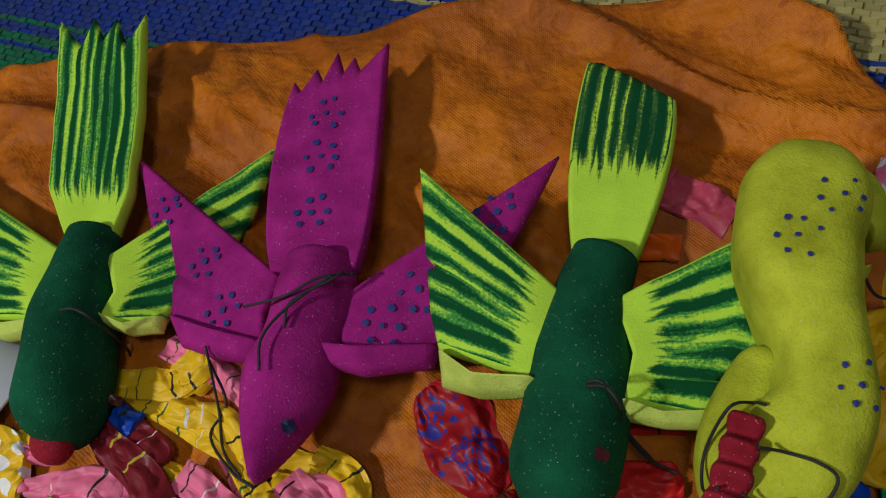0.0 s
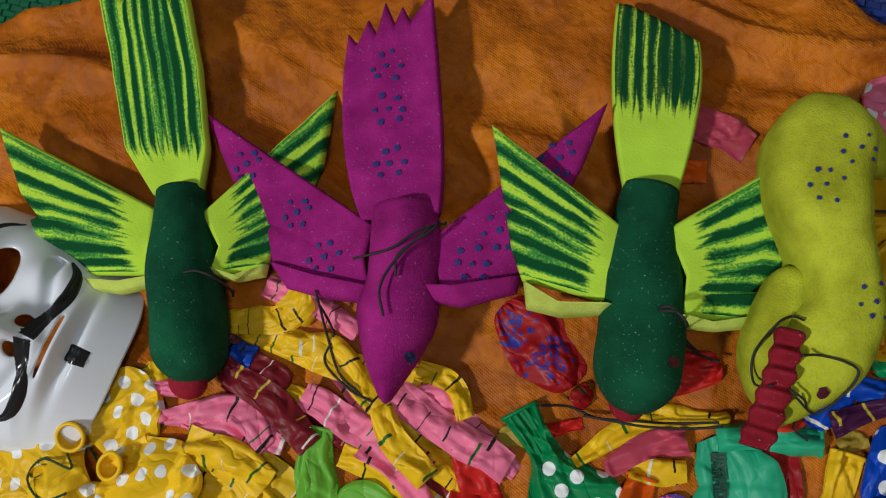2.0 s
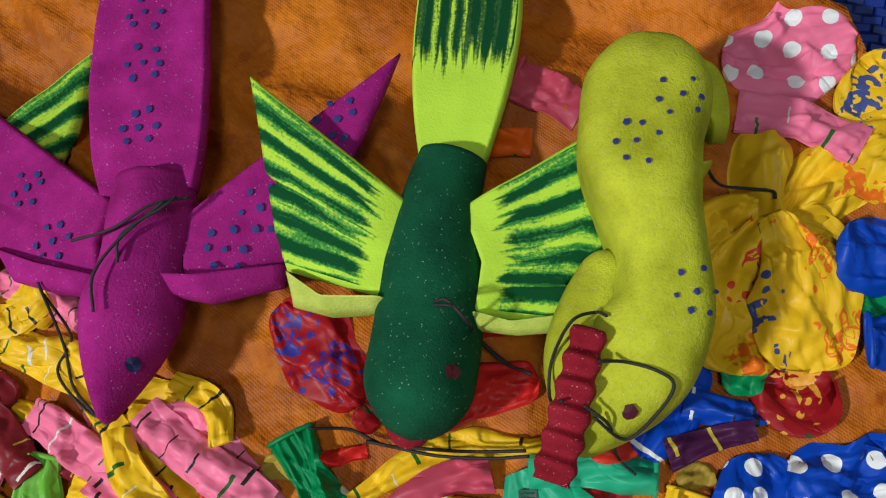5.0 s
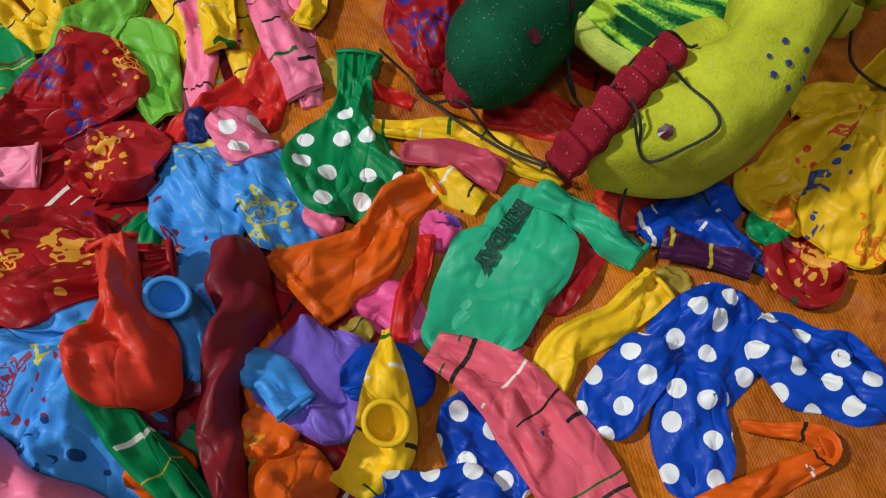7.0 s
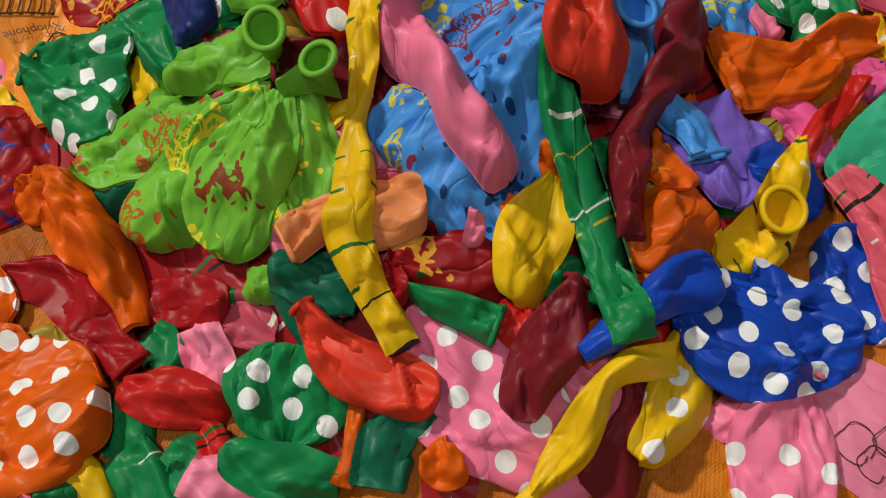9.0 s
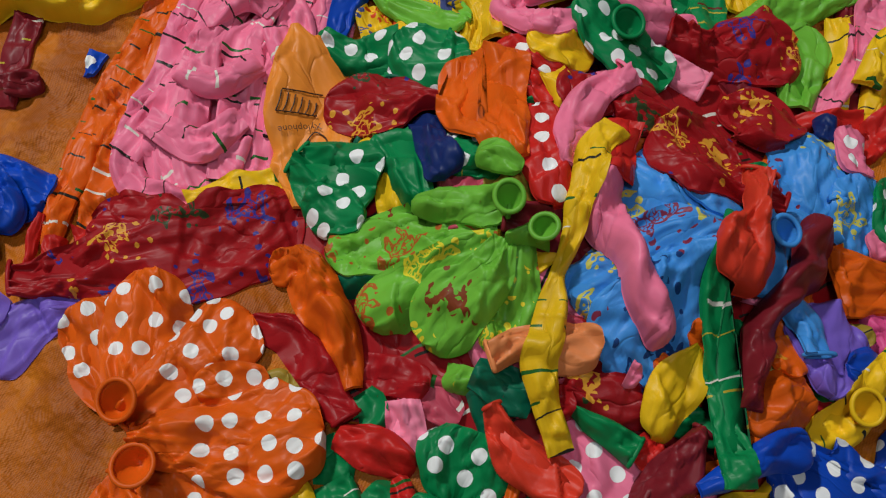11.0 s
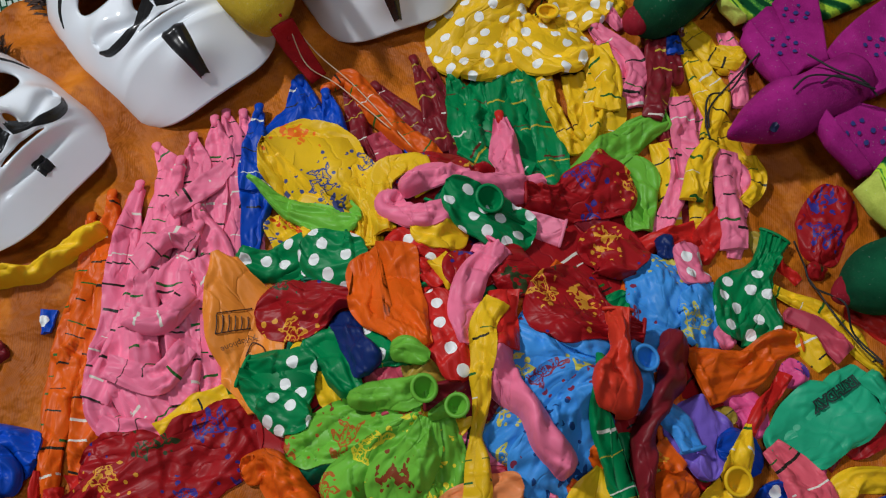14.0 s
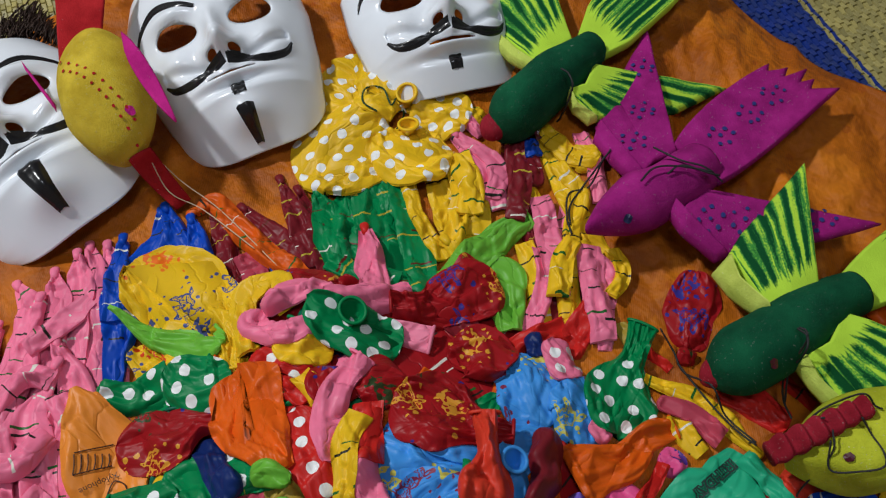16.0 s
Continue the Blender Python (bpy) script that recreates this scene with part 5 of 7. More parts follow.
balloon("green", "streak", "--", [(-0.028, -0.262), (-0.013, -0.262), (0.001, -0.265)], [0.019, 0.023, 0.022])
balloon("green", "plain", "-o", [(-0.019, -0.247), (-0.011, -0.244), (-0.001, -0.251)], [0.009, 0.016, 0.011])
balloon("red", "streak", "oo", [(-0.018, -0.232), (-0.006, -0.235), (0, -0.24)], [0.008, 0.012, 0.008])
balloon("palepink", "plain", "-o", [(-0.007, -0.246), (0.005, -0.24), (0.016, -0.236)], [0.014, 0.02, 0.02])
balloon("yellow", "plain", "oo", [(-0.04, -0.282), (-0.028, -0.278), (-0.008, -0.277)], [0.012, 0.014, 0.005])
balloon("olive", "plain", "-o", [(-0.043, -0.303), (-0.029, -0.298), (-0.018, -0.298)], [0.009, 0.016, 0.013])
balloon("green", "plain", "oo", [(-0.034, -0.289), (-0.019, -0.286)], [0.011, 0.014])
balloon("pink", "streak", "--", [(-0.039, -0.294), (-0.015, -0.292)], [0.006, 0.007])
balloon("darkred", "plain", "om", [(-0.115, -0.273), (-0.099, -0.256), (-0.074, -0.249), (-0.051, -0.246)], [0.013, 0.021, 0.021, 0.013], thick=0.006)
balloon("orange", "crumple", "o^", [(-0.134, -0.254), (-0.129, -0.239), (-0.109, -0.236), (-0.090, -0.234), (-0.062, -0.237)], [0.016, 0.022, 0.023, 0.019, 0.008], thick=0.009)
balloon("orange", "polka", "mo", [(-0.093, -0.337), (-0.124, -0.338), (-0.155, -0.338)], [0.016, 0.039, 0.035], where="in a knotted cluster")
balloon("orange", "polka", "mo", [(-0.093, -0.337), (-0.123, -0.321), (-0.154, -0.303)], [0.014, 0.042, 0.035], where="in a knotted cluster")
balloon("orange", "polka", "mo", [(-0.071, -0.343), (-0.052, -0.347), (-0.027, -0.346)], [0.019, 0.039, 0.038], where="in a knotted cluster")
balloon("orange", "polka", "mo", [(-0.066, -0.338), (-0.047, -0.322), (-0.02, -0.306)], [0.016, 0.029, 0.031], where="in a knotted cluster")
balloon("orange", "polka", "mo", [(-0.085, -0.337), (-0.097, -0.311), (-0.114, -0.278), (-0.118, -0.269)], [0.016, 0.036, 0.037, 0.023], thick=0.007, where="in a knotted cluster")
balloon("orange", "polka", "oo", [(-0.091, -0.305), (-0.087, -0.288), (-0.084, -0.271)], [0.014, 0.019, 0.011], where="in a knotted cluster")
balloon("orange", "polka", "mo", [(-0.077, -0.335), (-0.07, -0.312), (-0.057, -0.283), (-0.05, -0.256)], [0.016, 0.035, 0.055, 0.046], thick=0.009, where="in a knotted cluster", rings=[(-0.094, -0.334, 0.0090), (-0.064, -0.335, 0.0093)])
balloon("lime", "plain", "oo", [(-0.128, -0.148), (-0.123, -0.139), (-0.111, -0.133)], [0.009, 0.013, 0.009])
balloon("lime", "animal", "-o", [(-0.092, -0.153), (-0.103, -0.174), (-0.119, -0.202), (-0.129, -0.225)], [0.011, 0.022, 0.034, 0.028], thick=0.0045)
balloon("lime", "animal", "-o", [(-0.083, -0.146), (-0.068, -0.152), (-0.056, -0.163), (-0.048, -0.177)], [0.014, 0.02, 0.021, 0.014], thick=0.004)
balloon("lime", "animal", "-o", [(-0.049, -0.188), (-0.04, -0.196)], [0.017, 0.019])
balloon("lime", "animal", "-o", [(-0.09, -0.156), (-0.091, -0.184), (-0.09, -0.208), (-0.084, -0.22)], [0.01, 0.02, 0.028, 0.023], thick=0.005)
balloon("lime", "animal", "-o", [(-0.086, -0.151), (-0.076, -0.168), (-0.071, -0.187), (-0.065, -0.201)], [0.012, 0.026, 0.035, 0.031], thick=0.0055)
balloon("lime", "plain", "mo", [(-0.1, -0.144), (-0.108, -0.157), (-0.119, -0.171), (-0.127, -0.18)], [0.014, 0.017, 0.015, 0.009], thick=0.006, rings=[(-0.098, -0.146, 0.0066)])
balloon("lime", "plain", "-o", [(-0.083, -0.133), (-0.085, -0.142), (-0.087, -0.152)], [0.013, 0.01, 0.005], thick=0.005, rings=[(-0.081, -0.137, 0.0061)])
balloon("green", "polka", "mo", [(-0.184, -0.22), (-0.166, -0.208), (-0.146, -0.192)], [0.019, 0.043, 0.041], thick=0.007)
balloon("green", "polka", "oo", [(-0.163, -0.223), (-0.146, -0.214), (-0.134, -0.202)], [0.015, 0.024, 0.017])
balloon("skyblue", "animal", "-o", [(-0.052, -0.055), (-0.079, -0.07), (-0.102, -0.081)], [0.024, 0.052, 0.044], thick=0.006)
balloon("skyblue", "plain", "-o", [(-0.053, -0.038), (-0.072, -0.051), (-0.086, -0.063)], [0.021, 0.028, 0.021])
balloon("skyblue", "animal", "-o", [(-0.045, -0.063), (-0.056, -0.09), (-0.053, -0.113), (-0.053, -0.135)], [0.02, 0.035, 0.038, 0.03], thick=0.006)
balloon("skyblue", "animal", "-o", [(-0.043, -0.056), (-0.033, -0.098), (-0.023, -0.134)], [0.024, 0.046, 0.042], thick=0.006)
balloon("skyblue", "animal", "oo", [(-0.097, 0.017), (-0.071, 0.011), (-0.047, 0.002)], [0.03, 0.042, 0.037], thick=0.006)
balloon("skyblue", "animal", "oo", [(-0.061, 0.029), (-0.043, 0.025), (-0.032, 0.005)], [0.034, 0.042, 0.025], thick=0.005)
balloon("skyblue", "plain", "-o", [(-0.049, -0.045), (-0.049, -0.024), (-0.038, -0.004)], [0.021, 0.029, 0.022])
balloon("skyblue", "plain", "oo", [(-0.054, -0.032), (-0.035, -0.041), (-0.024, -0.054)], [0.014, 0.02, 0.013], thick=0.005, rings=[(-0.041, -0.035, 0.0068)])
balloon("navy", "plain", "oo", [(-0.098, 0.04), (-0.082, 0.031)], [0.012, 0.015], thick=0.007)
balloon("pink", "polka", "oo", [(-0.086, 0.046), (-0.058, 0.034)], [0.022, 0.027])
balloon("pink", "polka", "oo", [(-0.008, -0.156), (0.016, -0.152), (0.041, -0.149), (0.072, -0.131)], [0.018, 0.045, 0.047, 0.027])
balloon("pink", "plain", "oo", [(0.033, -0.123), (0.054, -0.12), (0.071, -0.126)], [0.012, 0.024, 0.018])
balloon("pink", "plain", "-o", [(0.076, -0.09), (0.089, -0.088)], [0.014, 0.016])
balloon("palepink", "plain", "oo", [(0.074, -0.072), (0.106, -0.056), (0.144, -0.048)], [0.022, 0.042, 0.039], text="loops")
balloon("pink", "polka", "mo", [(0.085, -0.06), (0.097, -0.076), (0.118, -0.098)], [0.014, 0.034, 0.035], thick=0.006)
balloon("maroon", "plain", "-o", [(0.048, -0.107), (0.065, -0.116), (0.077, -0.141)], [0.011, 0.013, 0.022])
balloon("darkred", "animal", "oo", [(-0.022, -0.153), (-0.008, -0.136), (0.006, -0.122)], [0.014, 0.021, 0.016])
balloon("red", "plain", "-o", [(0.011, -0.133), (0.021, -0.13), (0.019, -0.123)], [0.01, 0.014, 0.01])
balloon("pink", "plain", "-o", [(-0.014, -0.127), (-0.009, -0.123)], [0.01, 0.01])
balloon("orange", "animal", "oo", [(-0.011, -0.114), (-0.009, -0.106)], [0.012, 0.014])
balloon("darkgreen", "plain", "--", [(-0.037, -0.188), (-0.023, -0.187), (-0.014, -0.189)], [0.008, 0.012, 0.012])
balloon("darkgreen", "plain", "--", [(-0.043, -0.186), (-0.032, -0.177), (-0.021, -0.167)], [0.014, 0.02, 0.018])
balloon("green", "polka", "-o", [(-0.02, -0.194), (-0.009, -0.205), (0.004, -0.215)], [0.03, 0.046, 0.043], thick=0.0065)
balloon("green", "plain", "-o", [(0.022, -0.206), (0.010, -0.220), (-0.005, -0.234)], [0.012, 0.019, 0.016])
balloon("orange", "streak", "--", [(0.006, -0.188), (0.017, -0.197), (0.026, -0.207)], [0.006, 0.006, 0.007])
balloon("darkgreen", "plain", "--", [(0.022, -0.169), (0.023, -0.186), (0.034, -0.197)], [0.01, 0.018, 0.019])
balloon("orange", "plain", "oo", [(0.034, -0.181), (0.041, -0.175), (0.042, -0.169)], [0.012, 0.018, 0.012])
balloon("redorange", "plain", "mo", [(-0.026, -0.185), (-0.008, -0.184), (0.008, -0.175), (0.022, -0.164)], [0.007, 0.018, 0.023, 0.017], thick=0.006)
balloon("green", "plain", "^m", [(-0.013, -0.155), (0.001, -0.146), (0.016, -0.136)], [0.002, 0.01, 0.013], thick=0.0065)
balloon("darkred", "plain", "oo", [(-0.023, -0.157), (-0.015, -0.157), (-0.01, -0.153)], [0.008, 0.012, 0.008])
balloon("orange", "plain", "-o", [(0.02, -0.066), (0.023, -0.079), (0.043, -0.105)], [0.013, 0.013, 0.014])
balloon("orange", "plain", "oo", [(0.026, -0.09), (0.023, -0.068), (0.032, -0.055)], [0.019, 0.026, 0.019], thick=0.0065)
balloon("orange", "plain", "oo", [(-0.019, -0.093), (-0.015, -0.084), (-0.018, -0.074)], [0.013, 0.017, 0.013])
balloon("orange", "animal", "oo", [(-0.003, -0.055), (0.008, -0.054), (0.017, -0.055)], [0.015, 0.022, 0.015])
balloon("orange", "plain", "-o", [(0.039, -0.121), (0.039, -0.109), (0.046, -0.095)], [0.012, 0.014, 0.01])
balloon("pink", "plain", "oo", [(0.023, -0.119), (0.029, -0.127)], [0.008, 0.008])
balloon("yellow", "plain", "^o", [(-0.012, -0.092), (-0.001, -0.107), (0.013, -0.128)], [0.005, 0.024, 0.016], thick=0.006)
balloon("maroon", "plain", "mo", [(0.021, -0.106), (0.031, -0.126), (0.042, -0.15)], [0.008, 0.021, 0.014], thick=0.0065)
balloon("hotpink", "plain", "oo", [(-0.001, 0.008), (0.015, 0.01), (0.03, 0)], [0.017, 0.024, 0.014])
balloon("hotpink", "animal", "oo", [(0.007, 0.046), (0.017, 0.047), (0.022, 0.041)], [0.011, 0.017, 0.011])
balloon("olive", "streak", "oo", [(0.003, -0.006), (0.016, -0.008)], [0.013, 0.013])
balloon("darkred", "plain", "oo", [(0.072, 0.077), (0.068, 0.053), (0.067, 0.037)], [0.015, 0.024, 0.014])
balloon("hotpink", "plain", "oo", [(0.052, 0.01), (0.067, 0.021)], [0.014, 0.016])
balloon("maroon", "streak", "--", [(0.067, 0.021), (0.064, 0.043)], [0.007, 0.007])
balloon("pink", "plain", "oo", [(-0.033, 0.026), (-0.018, 0.026)], [0.012, 0.012])
balloon("violet", "plain", "^o", [(-0.007, -0.012), (0.006, -0.027), (0.03, -0.046)], [0.009, 0.043, 0.013])
balloon("skyblue", "plain", "om", [(-0.017, -0.04), (-0.003, -0.038), (0.012, -0.044)], [0.013, 0.015, 0.013], thick=0.007)
balloon("red", "plain", "-o", [(0.014, 0.042), (0.019, 0.018), (0.027, -0.007)], [0.007, 0.009, 0.006])
balloon("green", "polka", "mo", [(-0.055, 0.103), (-0.045, 0.078), (-0.034, 0.056), (-0.016, 0.033)], [0.019, 0.018, 0.048, 0.042], thick=0.007)
balloon("orange", "plain", "-m", [(-0.016, -0.007), (-0.011, 0.008), (-0.003, 0.026), (-0.004, 0.047), (0.003, 0.064)], [0.037, 0.03, 0.022, 0.018, 0.014], thick=0.0065)
balloon("yellow", "streak", "--", [(-0.002, 0.071), (0.011, 0.066), (0.025, 0.065)], [0.012, 0.014, 0.011])
balloon("yellow", "streak", "k-", [(0.044, 0.09), (0.018, 0.092), (-0.008, 0.086), (-0.031, 0.075)], [0.006, 0.014, 0.012, 0.006])
balloon("redpink", "plain", "o-", [(-0.015, 0.068), (0.005, 0.078), (0.027, 0.081)], [0.009, 0.014, 0.014], thick=0.006)
balloon("olive", "plain", "oo", [(0.099, 0.07), (0.113, 0.075)], [0.008, 0.011])
balloon("blue", "plain", "oo", [(0.019, -0.029), (0.03, -0.015), (0.046, -0.013)], [0.013, 0.025, 0.014])
balloon("yellow", "streak", "^-", [(0.021, -0.002), (0.032, -0.018), (0.042, -0.037), (0.042, -0.059)], [0.002, 0.015, 0.021, 0.018], thick=0.005, rings=[(0.04, -0.033, 0.0075)])
balloon("yellow", "plain", "mo", [(0.102, 0.067), (0.093, 0.046), (0.082, 0.025), (0.082, 0.007)], [0.015, 0.015, 0.016, 0.014], thick=0.007)
balloon("seagreen", "plain", "o-", [(0.042, 0.0), (0.046, 0.028), (0.047, 0.057), (0.040, 0.081)], [0.026, 0.046, 0.043, 0.016], text="BIRTHDAY")
balloon("seagreen", "plain", "-m", [(0.042, 0.08), (0.069, 0.078), (0.091, 0.074)], [0.015, 0.015, 0.014], thick=0.0065)
balloon("blue", "polka", "oo", [(0.128, 0.080), (0.128, 0.059), (0.121, 0.024)], [0.026, 0.042, 0.040], thick=0.006)
balloon("blue", "polka", "oo", [(0.128, 0.042), (0.138, 0.018), (0.148, 0.0)], [0.022, 0.028, 0.020])
balloon("blue", "polka", "oo", [(0.111, 0.045), (0.107, 0.024), (0.106, 0.004)], [0.020, 0.027, 0.026])
balloon("blue", "polka", "oo", [(0.140, 0.067), (0.171, 0.065), (0.198, 0.068)], [0.024, 0.036, 0.024], thick=0.005)
balloon("orange", "streak", "--", [(0.15, -0.003), (0.17, 0.021), (0.181, 0.037), (0.174, 0.04), (0.151, 0.031)], [0.009, 0.011, 0.007, 0.007, 0.004], where="on the orange cloth")
balloon("blue", "polka", "oo", [(0.052, -0.016), (0.071, -0.016), (0.093, -0.03)], [0.022, 0.037, 0.028])
balloon("yellow", "polka", "-o", [(0.053, -0.080), (0.066, -0.099), (0.077, -0.124)], [0.013, 0.022, 0.013], thick=0.0055)
balloon("yellow", "plain", "k-", [(0.064, -0.159), (0.060, -0.140), (0.052, -0.121), (0.052, -0.109), (0.059, -0.095)], [0.004, 0.014, 0.008, 0.010, 0.010], thick=0.004)
balloon("blue", "polka", "-o", [(0.043, -0.073), (0.060, -0.069), (0.073, -0.054), (0.086, -0.032)], [0.024, 0.044, 0.046, 0.034], thick=0.006)
balloon("blue", "plain", "^o", [(0.041, -0.122), (0.042, -0.105), (0.041, -0.082), (0.046, -0.066)], [0.006, 0.012, 0.016, 0.018], thick=0.005)
balloon("salmon", "streak", "-o", [(0.038, 0.002), (0.062, 0.002), (0.09, -0.006), (0.12, -0.023), (0.143, -0.041)], [0.014, 0.024, 0.032, 0.032, 0.023], thick=0.0055)
balloon("yellow", "streak", "--", [(-0.097, -0.095), (-0.109, -0.101)], [0.006, 0.006])
balloon("peach", "plain", "mo", [(-0.045, -0.178), (-0.043, -0.164), (-0.036, -0.149), (-0.027, -0.133)], [0.013, 0.014, 0.021, 0.019], thick=0.0065)
balloon("darkred", "animal", "mo", [(-0.056, -0.02), (-0.072, -0.034), (-0.092, -0.045), (-0.116, -0.057)], [0.013, 0.026, 0.058, 0.044], thick=0.0065)
balloon("darkred", "animal", "oo", [(-0.128, -0.003), (-0.108, 0.008), (-0.088, 0.006)], [0.03, 0.043, 0.03], thick=0.0055)
balloon("pink", "plain", "oo", [(-0.098, -0.094), (-0.081, -0.106), (-0.057, -0.106), (-0.039, -0.11), (-0.018, -0.106)], [0.013, 0.017, 0.016, 0.018, 0.015], thick=0.017, twist=0.07)
balloon("green", "streak", "--", [(-0.056, -0.054), (-0.04, -0.072), (-0.02, -0.081), (0.003, -0.089), (0.027, -0.098), (0.048, -0.106)], [0.007, 0.011, 0.014, 0.014, 0.014, 0.015], thick=0.004)
balloon("maroon", "plain", "o-", [(-0.045, -0.001), (-0.025, -0.025), (-0.013, -0.054), (0.003, -0.073), (0.021, -0.087)], [0.017, 0.019, 0.013, 0.014, 0.011], thick=0.01, twist=0.06)
balloon("redorange", "plain", "mo", [(-0.072, -0.027), (-0.054, -0.043), (-0.041, -0.055), (-0.028, -0.071)], [0.016, 0.013, 0.028, 0.027], thick=0.008)
balloon("red", "plain", "--", [(-0.121, -0.072), (-0.09, -0.096)], [0.018, 0.014])
balloon("yellow", "streak", "--", [(-0.117, -0.081), (-0.11, -0.097), (-0.099, -0.106), (-0.081, -0.121), (-0.065, -0.135), (-0.055, -0.143), (-0.04, -0.154), (-0.032, -0.16), (-0.015, -0.164), (0.004, -0.166)], [0.015, 0.015, 0.015, 0.011, 0.007, 0.013, 0.016, 0.016, 0.012, 0.012], thick=0.003)
balloon("darkred", "animal", "oo", [(-0.058, 0.16), (-0.045, 0.142), (-0.026, 0.113)], [0.021, 0.035, 0.025])
balloon("darkred", "animal", "oo", [(-0.027, 0.111), (-0.018, 0.104)], [0.014, 0.014])
balloon("red", "plain", "oo", [(0.005, 0.104), (0.026, 0.114), (0.05, 0.117)], [0.014, 0.024, 0.017], thick=0.0055)
balloon("red", "streak", "--", [(0.028, 0.14), (0.053, 0.139)], [0.007, 0.007])
balloon("orange", "streak", "--", [(0.034, 0.224), (0.058, 0.219)], [0.011, 0.012])
balloon("redpink", "plain", "m-", [(0.054, 0.246), (0.067, 0.239), (0.081, 0.228)], [0.021, 0.019, 0.016])
balloon("redorange", "plain", "oo", [(0.065, 0.086), (0.078, 0.091), (0.088, 0.099)], [0.014, 0.021, 0.016])
balloon("blue", "streak", "oo", [(0.086, 0.082), (0.102, 0.1), (0.114, 0.118)], [0.015, 0.023, 0.017])
balloon("blue", "streak", "-k", [(0.106, 0.102), (0.124, 0.096), (0.148, 0.095)], [0.013, 0.012, 0.005])
balloon("plum", "streak", "--", [(0.096, 0.082), (0.112, 0.085), (0.131, 0.088)], [0.013, 0.01, 0.008])
balloon("darkred", "animal", "oo", [(0.137, 0.115), (0.152, 0.103), (0.164, 0.105)], [0.024, 0.039, 0.026])
balloon("green", "plain", "oo", [(0.122, 0.112), (0.138, 0.108)], [0.014, 0.014])
balloon("green", "plain", "oo", [(0.177, 0.145), (0.187, 0.133), (0.198, 0.128)], [0.014, 0.014, 0.014])
balloon("pink", "polka", "oo", [(0.146, 0.253), (0.168, 0.245), (0.2, 0.247)], [0.024, 0.041, 0.032])
balloon("yellow", "animal", "oo", [(0.198, 0.236), (0.207, 0.222), (0.221, 0.208)], [0.032, 0.048, 0.033])
balloon("yellow", "plain", "-o", [(0.152, 0.173), (0.171, 0.175), (0.192, 0.186)], [0.010, 0.016, 0.020])
balloon("yellow", "animal", "-o", [(0.154, 0.172), (0.182, 0.190), (0.214, 0.192)], [0.012, 0.030, 0.040], thick=0.005)
balloon("yellow", "plain", "-o", [(0.150, 0.174), (0.150, 0.193), (0.156, 0.208)], [0.010, 0.024, 0.024])
balloon("yellow", "plain", "-o", [(0.146, 0.175), (0.131, 0.176), (0.121, 0.160)], [0.010, 0.020, 0.018])
balloon("yellow", "plain", "-o", [(0.154, 0.169), (0.167, 0.160), (0.178, 0.146)], [0.010, 0.024, 0.020])
balloon("yellow", "animal", "-o", [(0.149, 0.171), (0.136, 0.146), (0.126, 0.110)], [0.012, 0.035, 0.034], thick=0.006)
balloon("yellow", "animal", "-o", [(0.151, 0.170), (0.158, 0.142), (0.156, 0.108)], [0.012, 0.044, 0.040], thick=0.006)
balloon("pink", "streak", "--", [(0.145, 0.22), (0.17, 0.212), (0.191, 0.196)], [0.019, 0.019, 0.018])
balloon("blue", "plain", "oo", [(0.179, 0.165), (0.189, 0.153), (0.199, 0.141)], [0.026, 0.038, 0.03], thick=0.0065)
balloon("blue", "plain", "mo", [(0.179, 0.119), (0.19, 0.118), (0.207, 0.123)], [0.02, 0.023, 0.02], thick=0.007)
balloon("maroon", "streak", "oo", [(-0.227, 0.144), (-0.207, 0.145), (-0.179, 0.126)], [0.016, 0.019, 0.016])
balloon("blue", "streak", "--", [(-0.21, 0.151), (-0.197, 0.144)], [0.013, 0.013])
balloon("pink", "streak", "k-", [(-0.251, 0.117), (-0.209, 0.118), (-0.19, 0.096)], [0.008, 0.015, 0.013])
balloon("pink", "streak", "--", [(-0.188, 0.184), (-0.162, 0.171), (-0.138, 0.153)], [0.013, 0.013, 0.011])
balloon("yellow", "streak", "-o", [(-0.214, 0.167), (-0.184, 0.164), (-0.161, 0.174)], [0.013, 0.016, 0.019])
balloon("yellow", "streak", "--", [(-0.179, 0.151), (-0.15, 0.144), (-0.139, 0.122), (-0.124, 0.105)], [0.011, 0.014, 0.012, 0.012])
balloon("pink", "streak", "--", [(-0.17, 0.122), (-0.14, 0.101), (-0.105, 0.075)], [0.015, 0.018, 0.015])
balloon("maroon", "streak", "--", [(-0.215, 0.141), (-0.187, 0.12), (-0.166, 0.094)], [0.014, 0.017, 0.014])
balloon("pink", "streak", "--", [(-0.119, 0.116), (-0.094, 0.096), (-0.064, 0.074)], [0.018, 0.018, 0.017])
balloon("yellow", "streak", "--", [(-0.107, 0.13), (-0.089, 0.12), (-0.083, 0.101)], [0.011, 0.011, 0.009])
balloon("yellow", "streak", "--", [(-0.126, 0.111), (-0.121, 0.093), (-0.105, 0.072)], [0.012, 0.015, 0.015])
balloon("yellow", "streak", "--", [(-0.235, 0.103), (-0.209, 0.092), (-0.191, 0.076)], [0.019, 0.018, 0.018])
balloon("yellow", "streak", "oo", [(-0.259, 0.149), (-0.252, 0.133)], [0.013, 0.013])
balloon("pink", "plain", "k-", [(-0.254, 0.132), (-0.238, 0.132)], [0.008, 0.01])
balloon("yellow", "polka", "-o", [(-0.299, 0.095), (-0.334, 0.097), (-0.371, 0.096)], [0.032, 0.067, 0.052], where="in a tied cluster")
